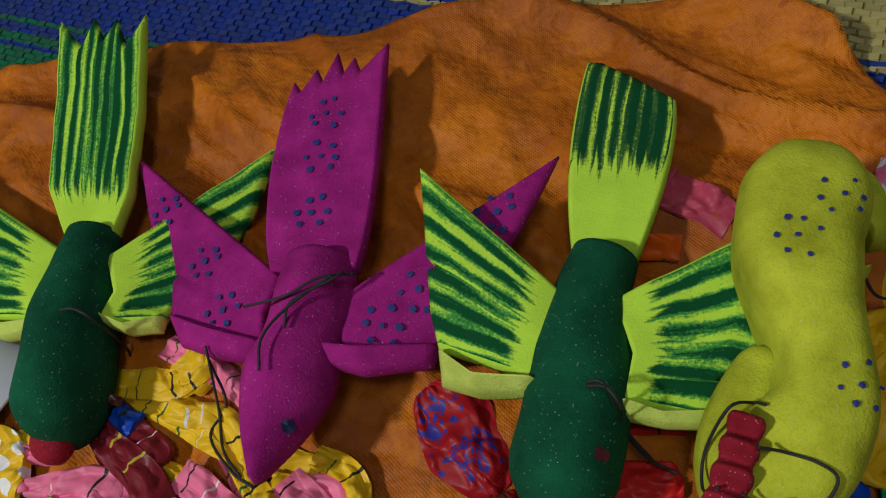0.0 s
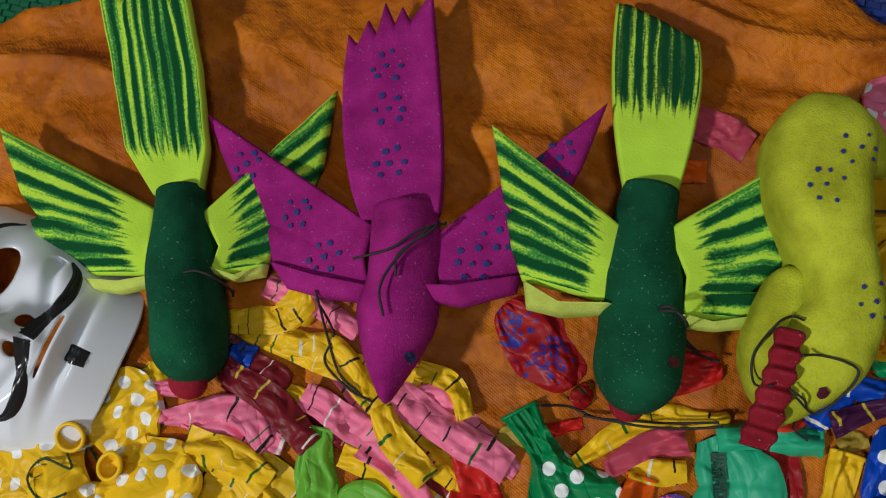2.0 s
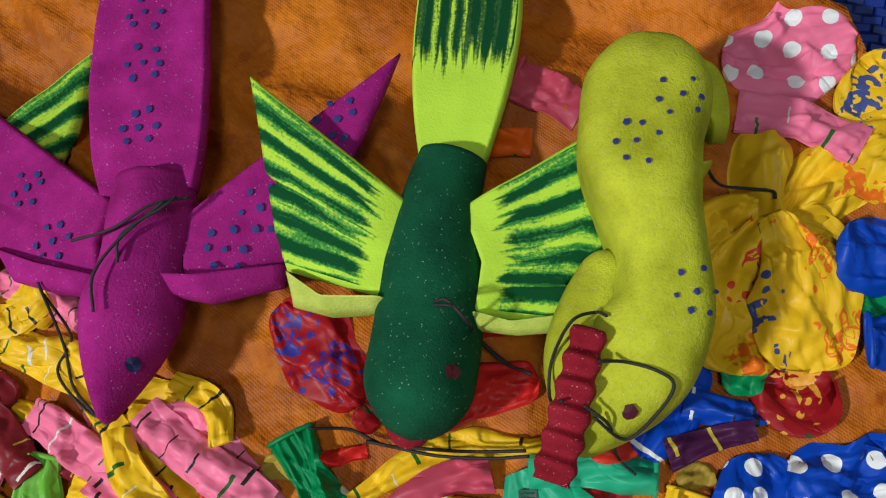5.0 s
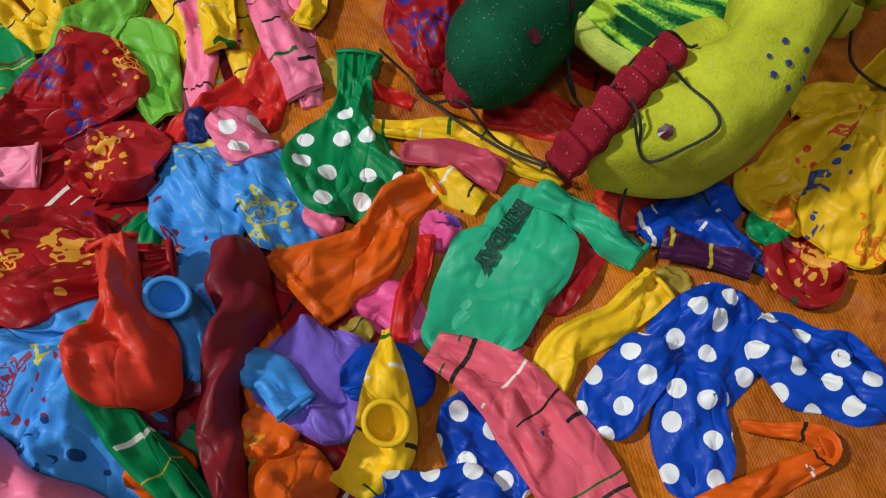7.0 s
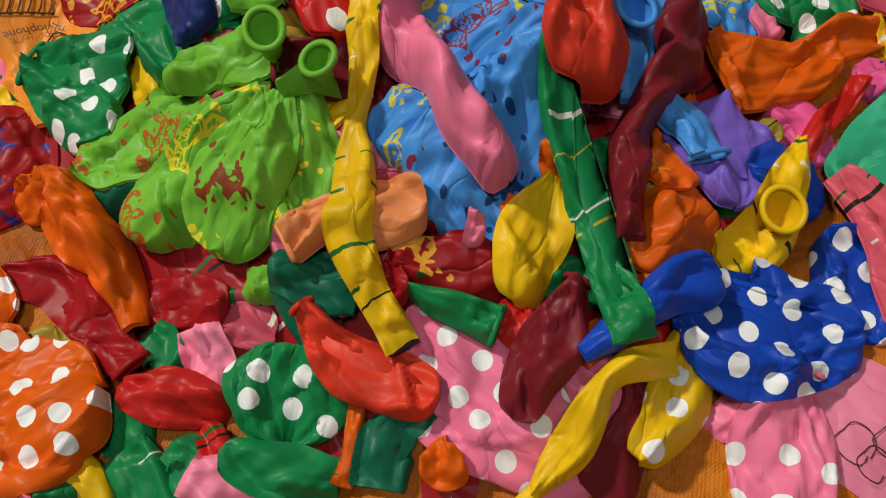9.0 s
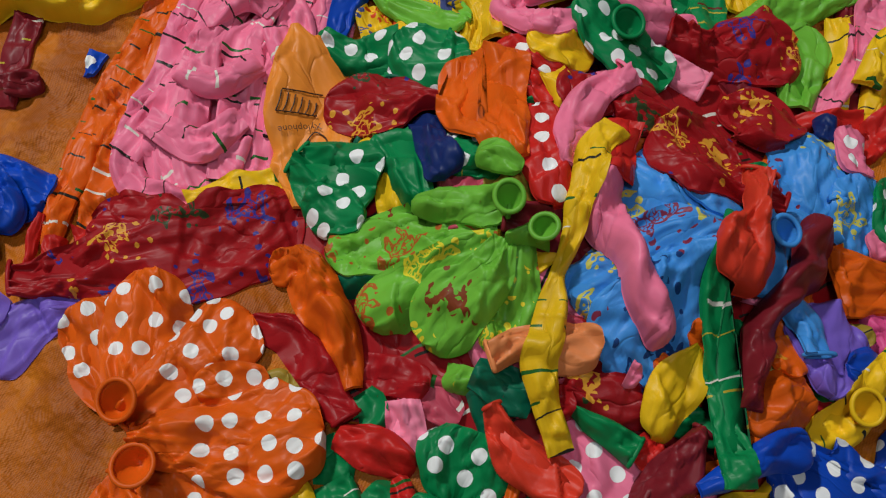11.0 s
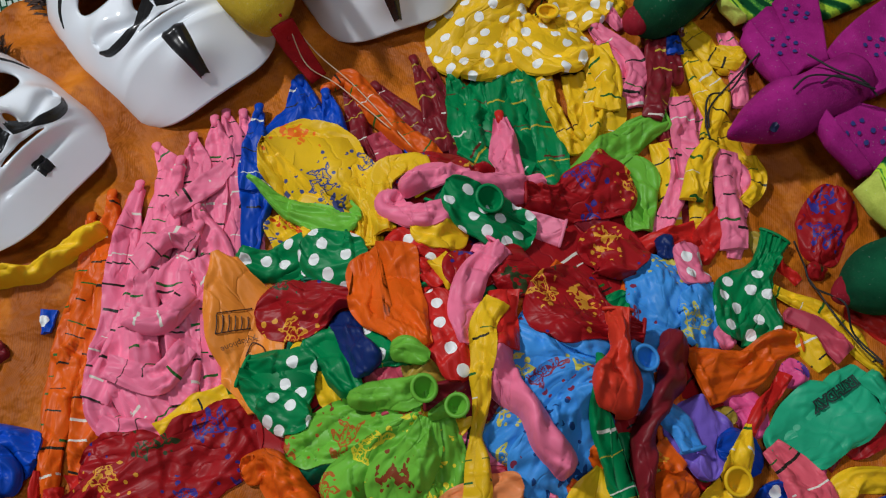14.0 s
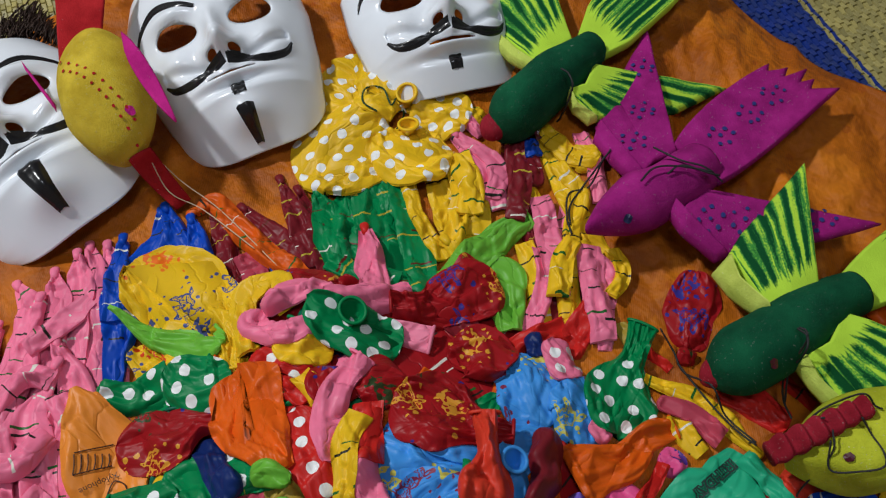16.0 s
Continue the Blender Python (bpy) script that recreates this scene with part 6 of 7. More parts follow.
balloon("yellow", "polka", "-o", [(-0.3, 0.102), (-0.311, 0.122), (-0.304, 0.139)], [0.026, 0.038, 0.032], where="in a tied cluster")
balloon("yellow", "polka", "-o", [(-0.303, 0.098), (-0.326, 0.115), (-0.353, 0.121)], [0.032, 0.054, 0.038], where="in a tied cluster")
balloon("yellow", "polka", "-o", [(-0.292, 0.111), (-0.272, 0.124), (-0.252, 0.131)], [0.032, 0.047, 0.031], where="in a tied cluster")
balloon("yellow", "plain", "-o", [(-0.305, 0.089), (-0.317, 0.067), (-0.325, 0.046)], [0.023, 0.037, 0.027], where="in a tied cluster")
balloon("yellow", "polka", "-o", [(-0.289, 0.086), (-0.296, 0.051), (-0.273, 0.013)], [0.036, 0.074, 0.054], thick=0.006, where="in a tied cluster")
balloon("yellow", "polka", "-o", [(-0.285, 0.083), (-0.255, 0.081), (-0.23, 0.094)], [0.036, 0.058, 0.035], thick=0.005, where="in a tied cluster", rings=[(-0.297, 0.11, 0.0076), (-0.276, 0.093, 0.0074)])
balloon("yellow", "plain", "-o", [(-0.292, 0.094), (-0.31, 0.087), (-0.321, 0.091)], [0.018, 0.023, 0.019], thick=0.006, where="in a tied cluster")


# ---- foam birds ----
def thing(name, label, category, at, group=""):
    ob = new(name)
    ob.empty_display_size = 0.02
    ob.location = at
    bpy.context.view_layer.update()
    return tagged(ob, label, category, group)


def green_bird_one():
    b = thing("foam_bird", "green foam bird with striped wings and spiked tail", "toy bird", (-0.2408, 0.1877, 0.005), "foam birds")
    panel("tail", [[(-0.245, 0.238, 0.036), (-0.217, 0.236, 0.036)], [(-0.2606, 0.2662, 0.039), (-0.2114, 0.2606, 0.039)], [(-0.2665, 0.3154, 0.044), (-0.2132, 0.309, 0.044)],
                   [(-0.2759, 0.3759, 0.05), (-0.2616, 0.3593, 0.05), (-0.2571, 0.3547, 0.05), (-0.2536, 0.3751, 0.05), (-0.245, 0.3577, 0.05), (-0.2397, 0.3727, 0.05), (-0.2291, 0.35, 0.05), (-0.2211, 0.3725, 0.05)]], M_TAIL, 0.009, b, "yellow-green tail with dark stripes and pointed tips", m=64)
    loft("body", [(-0.23, 0.239, 0.036), (-0.228, 0.219, 0.037), (-0.227, 0.194, 0.038), (-0.225, 0.17, 0.038), (-0.225, 0.147, 0.037), (-0.225, 0.131, 0.034)], [0.0257, 0.0327, 0.0375, 0.0381, 0.0381, 0.0316],
         [0.030, 0.040, 0.050, 0.054, 0.052, 0.044], M_GREENBODY, b, "dark green foam body", ends=(False, True), n=56, m=32)
    panel("wing", [[(-0.2414, 0.2282, 0.04), (-0.243, 0.209, 0.042), (-0.2388, 0.1901, 0.042)], [(-0.339, 0.2912, 0.04), (-0.3255, 0.2492, 0.036), (-0.3158, 0.2349, 0.034), (-0.3209, 0.2339, 0.034), (-0.3139, 0.2123, 0.03), (-0.293, 0.1983, 0.03)]], M_WING, 0.008, b, "striped yellow-green wing")
    panel("wing", [[(-0.2147, 0.2229, 0.04), (-0.2045, 0.2012, 0.042), (-0.2101, 0.1868, 0.042)], [(-0.1404, 0.292, 0.024), (-0.1455, 0.2691, 0.024), (-0.151, 0.2451, 0.024), (-0.1776, 0.2011, 0.03), (-0.1831, 0.188, 0.034)]], M_WING, 0.008, b, "striped yellow-green wing")
    panel("wing_edge", [[(-0.2906, 0.1958, 0.034), (-0.2624, 0.1894, 0.04), (-0.2372, 0.1898, 0.044)], [(-0.2844, 0.1892, 0.03), (-0.2644, 0.1835, 0.036), (-0.2397, 0.1853, 0.04)]], M_EDGE, 0.010, b, "pale curled wing edge", n=10, m=24)
    panel("wing_edge", [[(-0.2108, 0.1908, 0.044), (-0.1968, 0.1851, 0.04), (-0.1807, 0.1904, 0.036)], [(-0.21, 0.1872, 0.04), (-0.1983, 0.183, 0.036), (-0.1839, 0.1854, 0.032)]], M_EDGE, 0.010, b, "pale curled wing edge", n=10, m=24)
    loft("beak", [(-0.2282, 0.137, 0.032), (-0.2289, 0.1235, 0.03)], [0.0193, 0.0223], [0.022, 0.016], M_COMB, b, "dark red felt beak", ends=(False, True), n=14, m=14)
    dot(*(-0.2034, 0.1536, 0.05)[:2], 0.003, b, "eye", M_EYE)
    cord("string", [(-0.2153, 0.1838, 0.066), (-0.2074, 0.1833, 0.067), (-0.1998, 0.1795, 0.06), (-0.2071, 0.1809, 0.02), (-0.2127, 0.1733, 0.012)], 0.0007, M_STRING, b, "black cord")
    return b


def purple_bird():
    b = thing("foam_bird", "purple sponge foam bird with blue ink spots and ragged tail", "toy bird", (-0.118, 0.174, 0.005), "foam birds")
    panel("tail", [[(-0.1269, 0.2069, 0.042), (-0.0845, 0.2054, 0.042)], [(-0.134, 0.2569, 0.042), (-0.0793, 0.2493, 0.042)],
                   [(-0.1266, 0.3146, 0.046), (-0.1219, 0.3076, 0.046), (-0.1146, 0.3212, 0.046), (-0.1107, 0.3121, 0.046), (-0.1043, 0.3308, 0.046), (-0.1001, 0.3167, 0.046), (-0.095, 0.3264, 0.046), (-0.0912, 0.3167, 0.046), (-0.0778, 0.3335, 0.046)]], M_PURPLE, 0.009, b, "spotted purple tail with ragged end", m=64)
    loft("body", [(-0.1036, 0.2128, 0.04), (-0.1041, 0.1923, 0.042), (-0.1074, 0.1714, 0.042), (-0.1112, 0.1538, 0.043), (-0.1158, 0.1339, 0.043), (-0.1202, 0.1098, 0.045)], [0.0347, 0.038, 0.0382, 0.0425, 0.0299, 0.0034],
         [0.034, 0.042, 0.044, 0.046, 0.042, 0.010], M_PURPLE, b, "purple foam body with a pointed head", power=1.7, ends=(False, True))
    panel("wing", [[(-0.1203, 0.2036, 0.042), (-0.1262, 0.1852, 0.044), (-0.1242, 0.1684, 0.044)], [(-0.216, 0.2857, 0.035), (-0.1932, 0.2209, 0.03), (-0.1842, 0.2188, 0.03), (-0.1917, 0.2158, 0.03), (-0.1803, 0.189, 0.028)]], M_PURPLE, 0.008, b, "spotted purple wing")
    panel("wing", [[(-0.0904, 0.1922, 0.042), (-0.0882, 0.1748, 0.044), (-0.0863, 0.1627, 0.044)], [(0.0078, 0.2513, 0.05), (-0.0092, 0.2192, 0.046), (-0.0161, 0.21, 0.044), (-0.04, 0.1806, 0.034), (-0.0456, 0.1711, 0.032)]], M_PURPLE, 0.008, b, "spotted purple wing")
    panel("wing_edge", [[(-0.1811, 0.193, 0.032), (-0.1528, 0.1796, 0.042), (-0.1233, 0.1696, 0.048)], [(-0.1721, 0.1775, 0.03), (-0.1489, 0.1682, 0.036), (-0.1261, 0.1618, 0.044)]], M_PURPLE, 0.010, b, "curled purple wing edge", n=10, m=24)
    panel("wing_edge", [[(-0.1007, 0.1671, 0.052), (-0.081, 0.1644, 0.05), (-0.0465, 0.1688, 0.036)], [(-0.0922, 0.1582, 0.046), (-0.0768, 0.1543, 0.044), (-0.0495, 0.1606, 0.034)]], M_PURPLE, 0.010, b, "curled purple wing edge", n=10, m=24)
    for x, y in ((-0.1903, 0.2485, 0.036)[:2], (-0.1624, 0.2162, 0.036)[:2], (-0.148, 0.1894, 0.04)[:2], (-0.1068, 0.2913, 0.05)[:2], (-0.1072, 0.2663, 0.05)[:2], (-0.1092, 0.2358, 0.05)[:2], (-0.0703, 0.1757, 0.044)[:2], (-0.0201, 0.2248, 0.05)[:2], (-0.0545, 0.1913, 0.044)[:2]):
        spots(x, y, 0.0085, b)
    dot(*(-0.1039, 0.1303, 0.062)[:2], 0.0028, b, "eye", M_EYEB, 0.001)
    cord("string", [(-0.1281, 0.1817, 0.062), (-0.1083, 0.1836, 0.066), (-0.0936, 0.1912, 0.066), (-0.0799, 0.195, 0.06)], 0.0007, M_STRING, b, "black cord")
    cord("string", [(-0.1132, 0.1494, 0.07), (-0.114, 0.1634, 0.07), (-0.1056, 0.1771, 0.068), (-0.0878, 0.1922, 0.066)], 0.0007, M_STRING, b, "black cord")
    cord("string", [(-0.1065, 0.1691, 0.066), (-0.104, 0.1797, 0.068), (-0.088, 0.1899, 0.066), (-0.0837, 0.1943, 0.064)], 0.0007, M_STRING, b, "black cord")
    return b


def green_bird_two():
    b = thing("foam_bird", "green sponge foam bird with broad striped wings, lying on balloons", "toy bird", (0.0101, 0.1526, 0.01), "foam birds")
    panel("tail", [[(0.011, 0.206, 0.036), (0.039, 0.205, 0.036)], [(0.0117, 0.2588, 0.038), (0.0558, 0.2491, 0.038)], [(0.0222, 0.3175, 0.032), (0.0289, 0.3144, 0.034), (0.0439, 0.3009, 0.036), (0.0615, 0.2849, 0.036)]], M_TAILB, 0.010, b, "half-striped yellow-green tail")
    loft("body", [(0.025, 0.207, 0.036), (0.019, 0.189, 0.037), (0.014, 0.167, 0.038), (0.011, 0.145, 0.039), (0.007, 0.123, 0.04), (0.003, 0.108, 0.04), (-0.001, 0.094, 0.038)], [0.0289, 0.0327, 0.0397, 0.0418, 0.044, 0.0413, 0.03],
         [0.034, 0.040, 0.047, 0.050, 0.052, 0.050, 0.042], M_GREENBODY, b, "dark green foam body", ends=(False, True), n=56, m=32)
    panel("wing", [[(0.0098, 0.1832, 0.046), (0.0019, 0.1657, 0.048), (-0.0061, 0.1484, 0.046)], [(-0.0518, 0.2415, 0.066), (-0.0508, 0.2199, 0.058), (-0.0507, 0.2049, 0.052), (-0.0461, 0.1998, 0.05), (-0.0501, 0.1986, 0.05), (-0.0496, 0.1811, 0.044), (-0.0461, 0.1656, 0.04)]], M_WING, 0.008, b, "striped yellow-green wing")
    panel("wing", [[(0.0277, 0.1819, 0.046), (0.0339, 0.157, 0.048), (0.0292, 0.1382, 0.046)], [(0.0947, 0.2111, 0.05), (0.0873, 0.1827, 0.046), (0.0826, 0.1598, 0.042), (0.0651, 0.147, 0.038), (0.0735, 0.1461, 0.038), (0.0638, 0.1315, 0.034)]], M_WING, 0.008, b, "striped yellow-green wing")
    panel("wing_edge", [[(-0.0454, 0.1642, 0.044), (-0.0293, 0.1503, 0.05), (-0.0035, 0.146, 0.054)], [(-0.0457, 0.1519, 0.034), (-0.029, 0.145, 0.038), (-0.0086, 0.143, 0.044)]], M_EDGE, 0.011, b, "pale curled wing edge", n=10, m=24)
    panel("wing_edge", [[(0.0281, 0.1382, 0.05), (0.0426, 0.1334, 0.046), (0.0632, 0.135, 0.04)], [(0.0285, 0.1325, 0.044), (0.0443, 0.1298, 0.04), (0.063, 0.1304, 0.034)]], M_EDGE, 0.010, b, "pale curled wing edge", n=10, m=24)
    loft("beak", [(-0.0011, 0.1014, 0.034), (-0.0033, 0.0914, 0.03)], [0.019, 0.0164], [0.024, 0.018], M_COMB, b, "dark red felt beak", ends=(False, True), n=14, m=14)
    dot(*(0.0203, 0.115, 0.05)[:2], 0.0028, b, "eye", M_EYE)
    cord("string", [(0.0167, 0.1398, 0.068), (0.0216, 0.139, 0.07), (0.0282, 0.1307, 0.066), (0.0283, 0.1316, 0.03), (0.0365, 0.123, 0.022), (0.0477, 0.1172, 0.02)], 0.0007, M_STRING, b, "black cord")
    cord("string", [(0.0163, 0.1386, 0.068), (0.0242, 0.1361, 0.069), (0.0278, 0.1313, 0.04), (0.0385, 0.1218, 0.022)], 0.0007, M_STRING, b, "black cord")
    return b


def hen():
    b = thing("foam_hen", "thick yellow-green foam hen with dark red comb, on its side", "toy bird", (0.0982, 0.1649, 0.005), "foam birds")
    loft("body", [(0.108, 0.234, 0.056), (0.103, 0.213, 0.056), (0.097, 0.191, 0.057), (0.097, 0.169, 0.056), (0.099, 0.148, 0.055), (0.096, 0.128, 0.053), (0.085, 0.112, 0.05), (0.073, 0.098, 0.047), (0.06, 0.083, 0.043)],
         [0.0353, 0.0487, 0.0454, 0.0383, 0.0327, 0.0365, 0.0409, 0.0298, 0.0074], [0.058, 0.066, 0.068, 0.066, 0.06, 0.058, 0.054, 0.046, 0.024], M_HEN, b, "yellow-green foam body", power=3.4, ends=(True, True), n=72, m=36)
    panel("tail", [[(0.12, 0.224, 0.058), (0.115, 0.204, 0.058)], [(0.131, 0.216, 0.058), (0.12, 0.2025, 0.058)], [(0.13, 0.192, 0.058), (0.125, 0.193, 0.058)]], M_HEN, 0.02, b, "hooked foam tail", n=20, m=20)
    panel("feather", [[(0.115, 0.204, 0.05), (0.119, 0.18, 0.05)], [(0.116, 0.186, 0.05), (0.122, 0.183, 0.05)], [(0.125, 0.186, 0.05), (0.124, 0.185, 0.05)]], M_HEN, 0.02, b, "cut foam notch", n=12, m=14)
    loft("side_flap", [(0.082, 0.155, 0.047), (0.073, 0.134, 0.045), (0.066, 0.114, 0.042), (0.063, 0.091, 0.038)], [0.014, 0.025, 0.027, 0.013], [0.036, 0.046, 0.044, 0.026], M_HEN, b, "yellow-green foam side flap", power=2.6)
    loft("comb", [(0.07, 0.122, 0.076), (0.065, 0.109, 0.074), (0.059, 0.093, 0.066), (0.051, 0.074, 0.052)], [0.0115, 0.0125, 0.014, 0.0145], [0.012, 0.013, 0.013, 0.012], M_COMB, b, "pleated dark red felt comb", power=3.2, ends=(False, False), pleat=6, n=72)
    dot(0.08, 0.094, 0.0026, b, "eye", M_EYE, 0.001)
    for x, y in ((0.093, 0.183), (0.111, 0.198), (0.106, 0.13)):
        spots(x, y, 0.0078, b, size=0.0011)
    for line in ([(0.076, 0.126), (0.073, 0.129), (0.064, 0.125), (0.056, 0.115), (0.054, 0.102), (0.058, 0.099)],
                 [(0.071, 0.11), (0.08, 0.11), (0.09, 0.106), (0.095, 0.101), (0.089, 0.093), (0.078, 0.086), (0.068, 0.093)],
                 [(0.065, 0.097), (0.073, 0.09), (0.077, 0.082), (0.083, 0.075)]):
        cord("string", [(x, y, float(sample(HEAP, x, y)) + 0.0014) for x, y in line], 0.0006, M_STRING, b, "black cord")
    return b


def fish():
    b = thing("felt_fish", "stuffed yellow felt fish with magenta fins, resting on masks", "toy fish", (-0.4407, -0.0547, 0.03))
    panel("tail", [[(-0.4448, -0.0754, 0.075), (-0.4435, -0.0429, 0.075)], [(-0.5113, -0.0376, 0.085), (-0.4956, -0.0029, 0.085)]], M_REDFELT, 0.003, b, "dark red felt tail")
    loft("body", [(-0.4615, -0.0424, 0.066), (-0.4276, -0.056, 0.066), (-0.3942, -0.0691, 0.064), (-0.3604, -0.0824, 0.056)], [0.0299, 0.059, 0.0595, 0.0315], [0.03, 0.052, 0.054, 0.03], M_FISH, b, "yellow glittery felt body")
    panel("fin", [[(-0.4327, -0.0305, 0.085), (-0.4108, -0.0405, 0.085)], [(-0.3933, -0.0329, 0.088), (-0.373, -0.0469, 0.085)], [(-0.345, -0.0446, 0.08), (-0.345, -0.0459, 0.08)]], M_MAGENTA, 0.0025, b, "pointed magenta felt fin", n=20, m=14)
    panel("fin", [[(-0.4711, -0.0921, 0.07), (-0.4613, -0.0944, 0.07)], [(-0.4245, -0.0939, 0.066), (-0.4183, -0.0966, 0.066)]], M_MAGENTA, 0.0025, b, "magenta felt fin", n=12, m=8)
    panel("snout", [[(-0.3593, -0.0808, 0.055), (-0.3584, -0.0637, 0.055)], [(-0.3508, -0.078, 0.035), (-0.349, -0.0619, 0.035)], [(-0.3319, -0.0729, 0.018), (-0.3329, -0.0601, 0.018)]], M_REDFELT, 0.004, b, "dark red felt snout", n=16, m=10)
    dot(*(-0.3726, -0.0624, 0.088)[:2], 0.0032, b, "eye", M_MAGENTA, 0.001)
    for k in range(13):
        s = k / 12
        for pts in (((-0.4345, -0.0762, 0.08), (-0.3854, -0.0557, 0.095), (-0.35, -0.0667, 0.07)), ((-0.4258, -0.0787, 0.08), (-0.3841, -0.0628, 0.095), (-0.3472, -0.0741, 0.075))):
            p = Vector(pts[0]) * (1 - s) ** 2 + Vector(pts[1]) * 2 * s * (1 - s) + Vector(pts[2]) * s * s
            dot(p.x, p.y, 0.0011, b, "stitch_mark", M_REDFELT)
    cord("thread", [(-0.3609, -0.0651, 0.05), (-0.3415, -0.0591, 0.03), (-0.3099, -0.0508, 0.02), (-0.2425, -0.0507, 0.03)], 0.0004, M_THREAD, b, "pale thread")
    cord("thread", [(-0.3589, -0.0678, 0.05), (-0.3388, -0.0702, 0.03), (-0.3178, -0.0594, 0.02), (-0.2629, -0.054, 0.03)], 0.0004, M_THREAD, b, "pale thread")
    return b


def nest(owner, small, large):
    """Put each small part under the nearest large part that carries it."""
    def middle(ob):
        c = [v.co for v in ob.data.vertices]
        return sum(c, Vector()) / len(c)
    kind = lambda ob: ob.name.split(".")[0]
    carriers = [(ob, middle(ob)) for ob in owner.children if kind(ob) in large]
    for ob in list(owner.children):
        if kind(ob) in small:
            m = middle(ob)
            ob.parent = min(carriers, key=lambda c: (c[1] - m).length)[0]
            ob.matrix_parent_inverse = Matrix.Identity(4)


# ---- masks ----
CHIN = [-0.017]


def face_z(x, v):
    """The height of the mask at x metres from its middle line and v metres above its chin."""
    half = face_half(v)
    u = min(1.0, abs(x) / half)
    g = lambda cx, cv, sx, sv: math.exp(-((abs(x) - cx) / sx) ** 2 - ((v - cv) / sv) ** 2)
    z = 0.006 + 0.046 * (1 - u ** 2.4) ** 0.75 * min(1.0, 0.34 + (v - CHIN[0]) / 0.06) * (1 - 0.35 * max(0, (v - 0.12) / 0.05) ** 2)
    z += 0.020 * g(0, 0.063, 0.0085, 0.011) + 0.011 * g(0, 0.082, 0.007, 0.016)
    z += 0.006 * g(0.012, 0.061, 0.006, 0.006)
    z += 0.008 * g(0.040, 0.062, 0.014, 0.014) - 0.010 * g(0.030, 0.089, 0.013, 0.009)
    z += 0.006 * g(0.030, 0.105, 0.018, 0.007)
    z += 0.0045 * g(0.0, 0.0365, 0.030, 0.0035) + 0.003 * g(0.0, 0.045, 0.030, 0.004) - 0.005 * g(0.0, 0.031, 0.028, 0.0035)
    z += 0.010 * g(0.0, 0.006, 0.016, 0.011) * (CHIN[0] < 0)
    z -= 0.0045 * math.exp(-((v - 0.050 - 0.35 * (abs(x) - 0.02)) / 0.004) ** 2) * min(1, abs(x) / 0.015) * (abs(x) < 0.05)
    return max(0.004, z)


def face_half(v):
    pts = [(-0.017, 0.052), (-0.010, 0.055), (0.0, 0.058), (0.02, 0.061), (0.05, 0.068), (0.09, 0.074), (0.125, 0.073), (0.15, 0.062), (0.165, 0.036), (0.172, 0.018)]
    return float(np.interp(v, [p[0] for p in pts], [p[1] for p in pts]))


def on_face(name, line, widths, mat, parent, place, lift=0.0010, label=""):
    """A raised painted band that follows the mask along a line of (x, v)."""
    C = curve_through([(*p, w) for p, w in zip(line, widths)], 26)
    T = np.gradient(C[:, :2], axis=0)
    T /= np.linalg.norm(T, axis=1)[:, None] + 1e-9
    V, F = [], []
    m = 7
    for i in range(26):
        for j in range(m):
            s = (j / (m - 1) * 2 - 1)
            x, v = C[i, 0] - T[i, 1] * s * C[i, 2] / 2, C[i, 1] + T[i, 0] * s * C[i, 2] / 2
            V.append(place @ Vector((x, v, face_z(x, v) + (lift + 0.0007 * math.sin(j * 2.1)) * (1 - s * s * s * s) - 0.0002)))
    F = [(i * m + j, i * m + j + 1, (i + 1) * m + j + 1, (i + 1) * m + j) for i in range(25) for j in range(m - 1)]
    return link(name, grid_mesh(name, V, F, mat), parent, label)


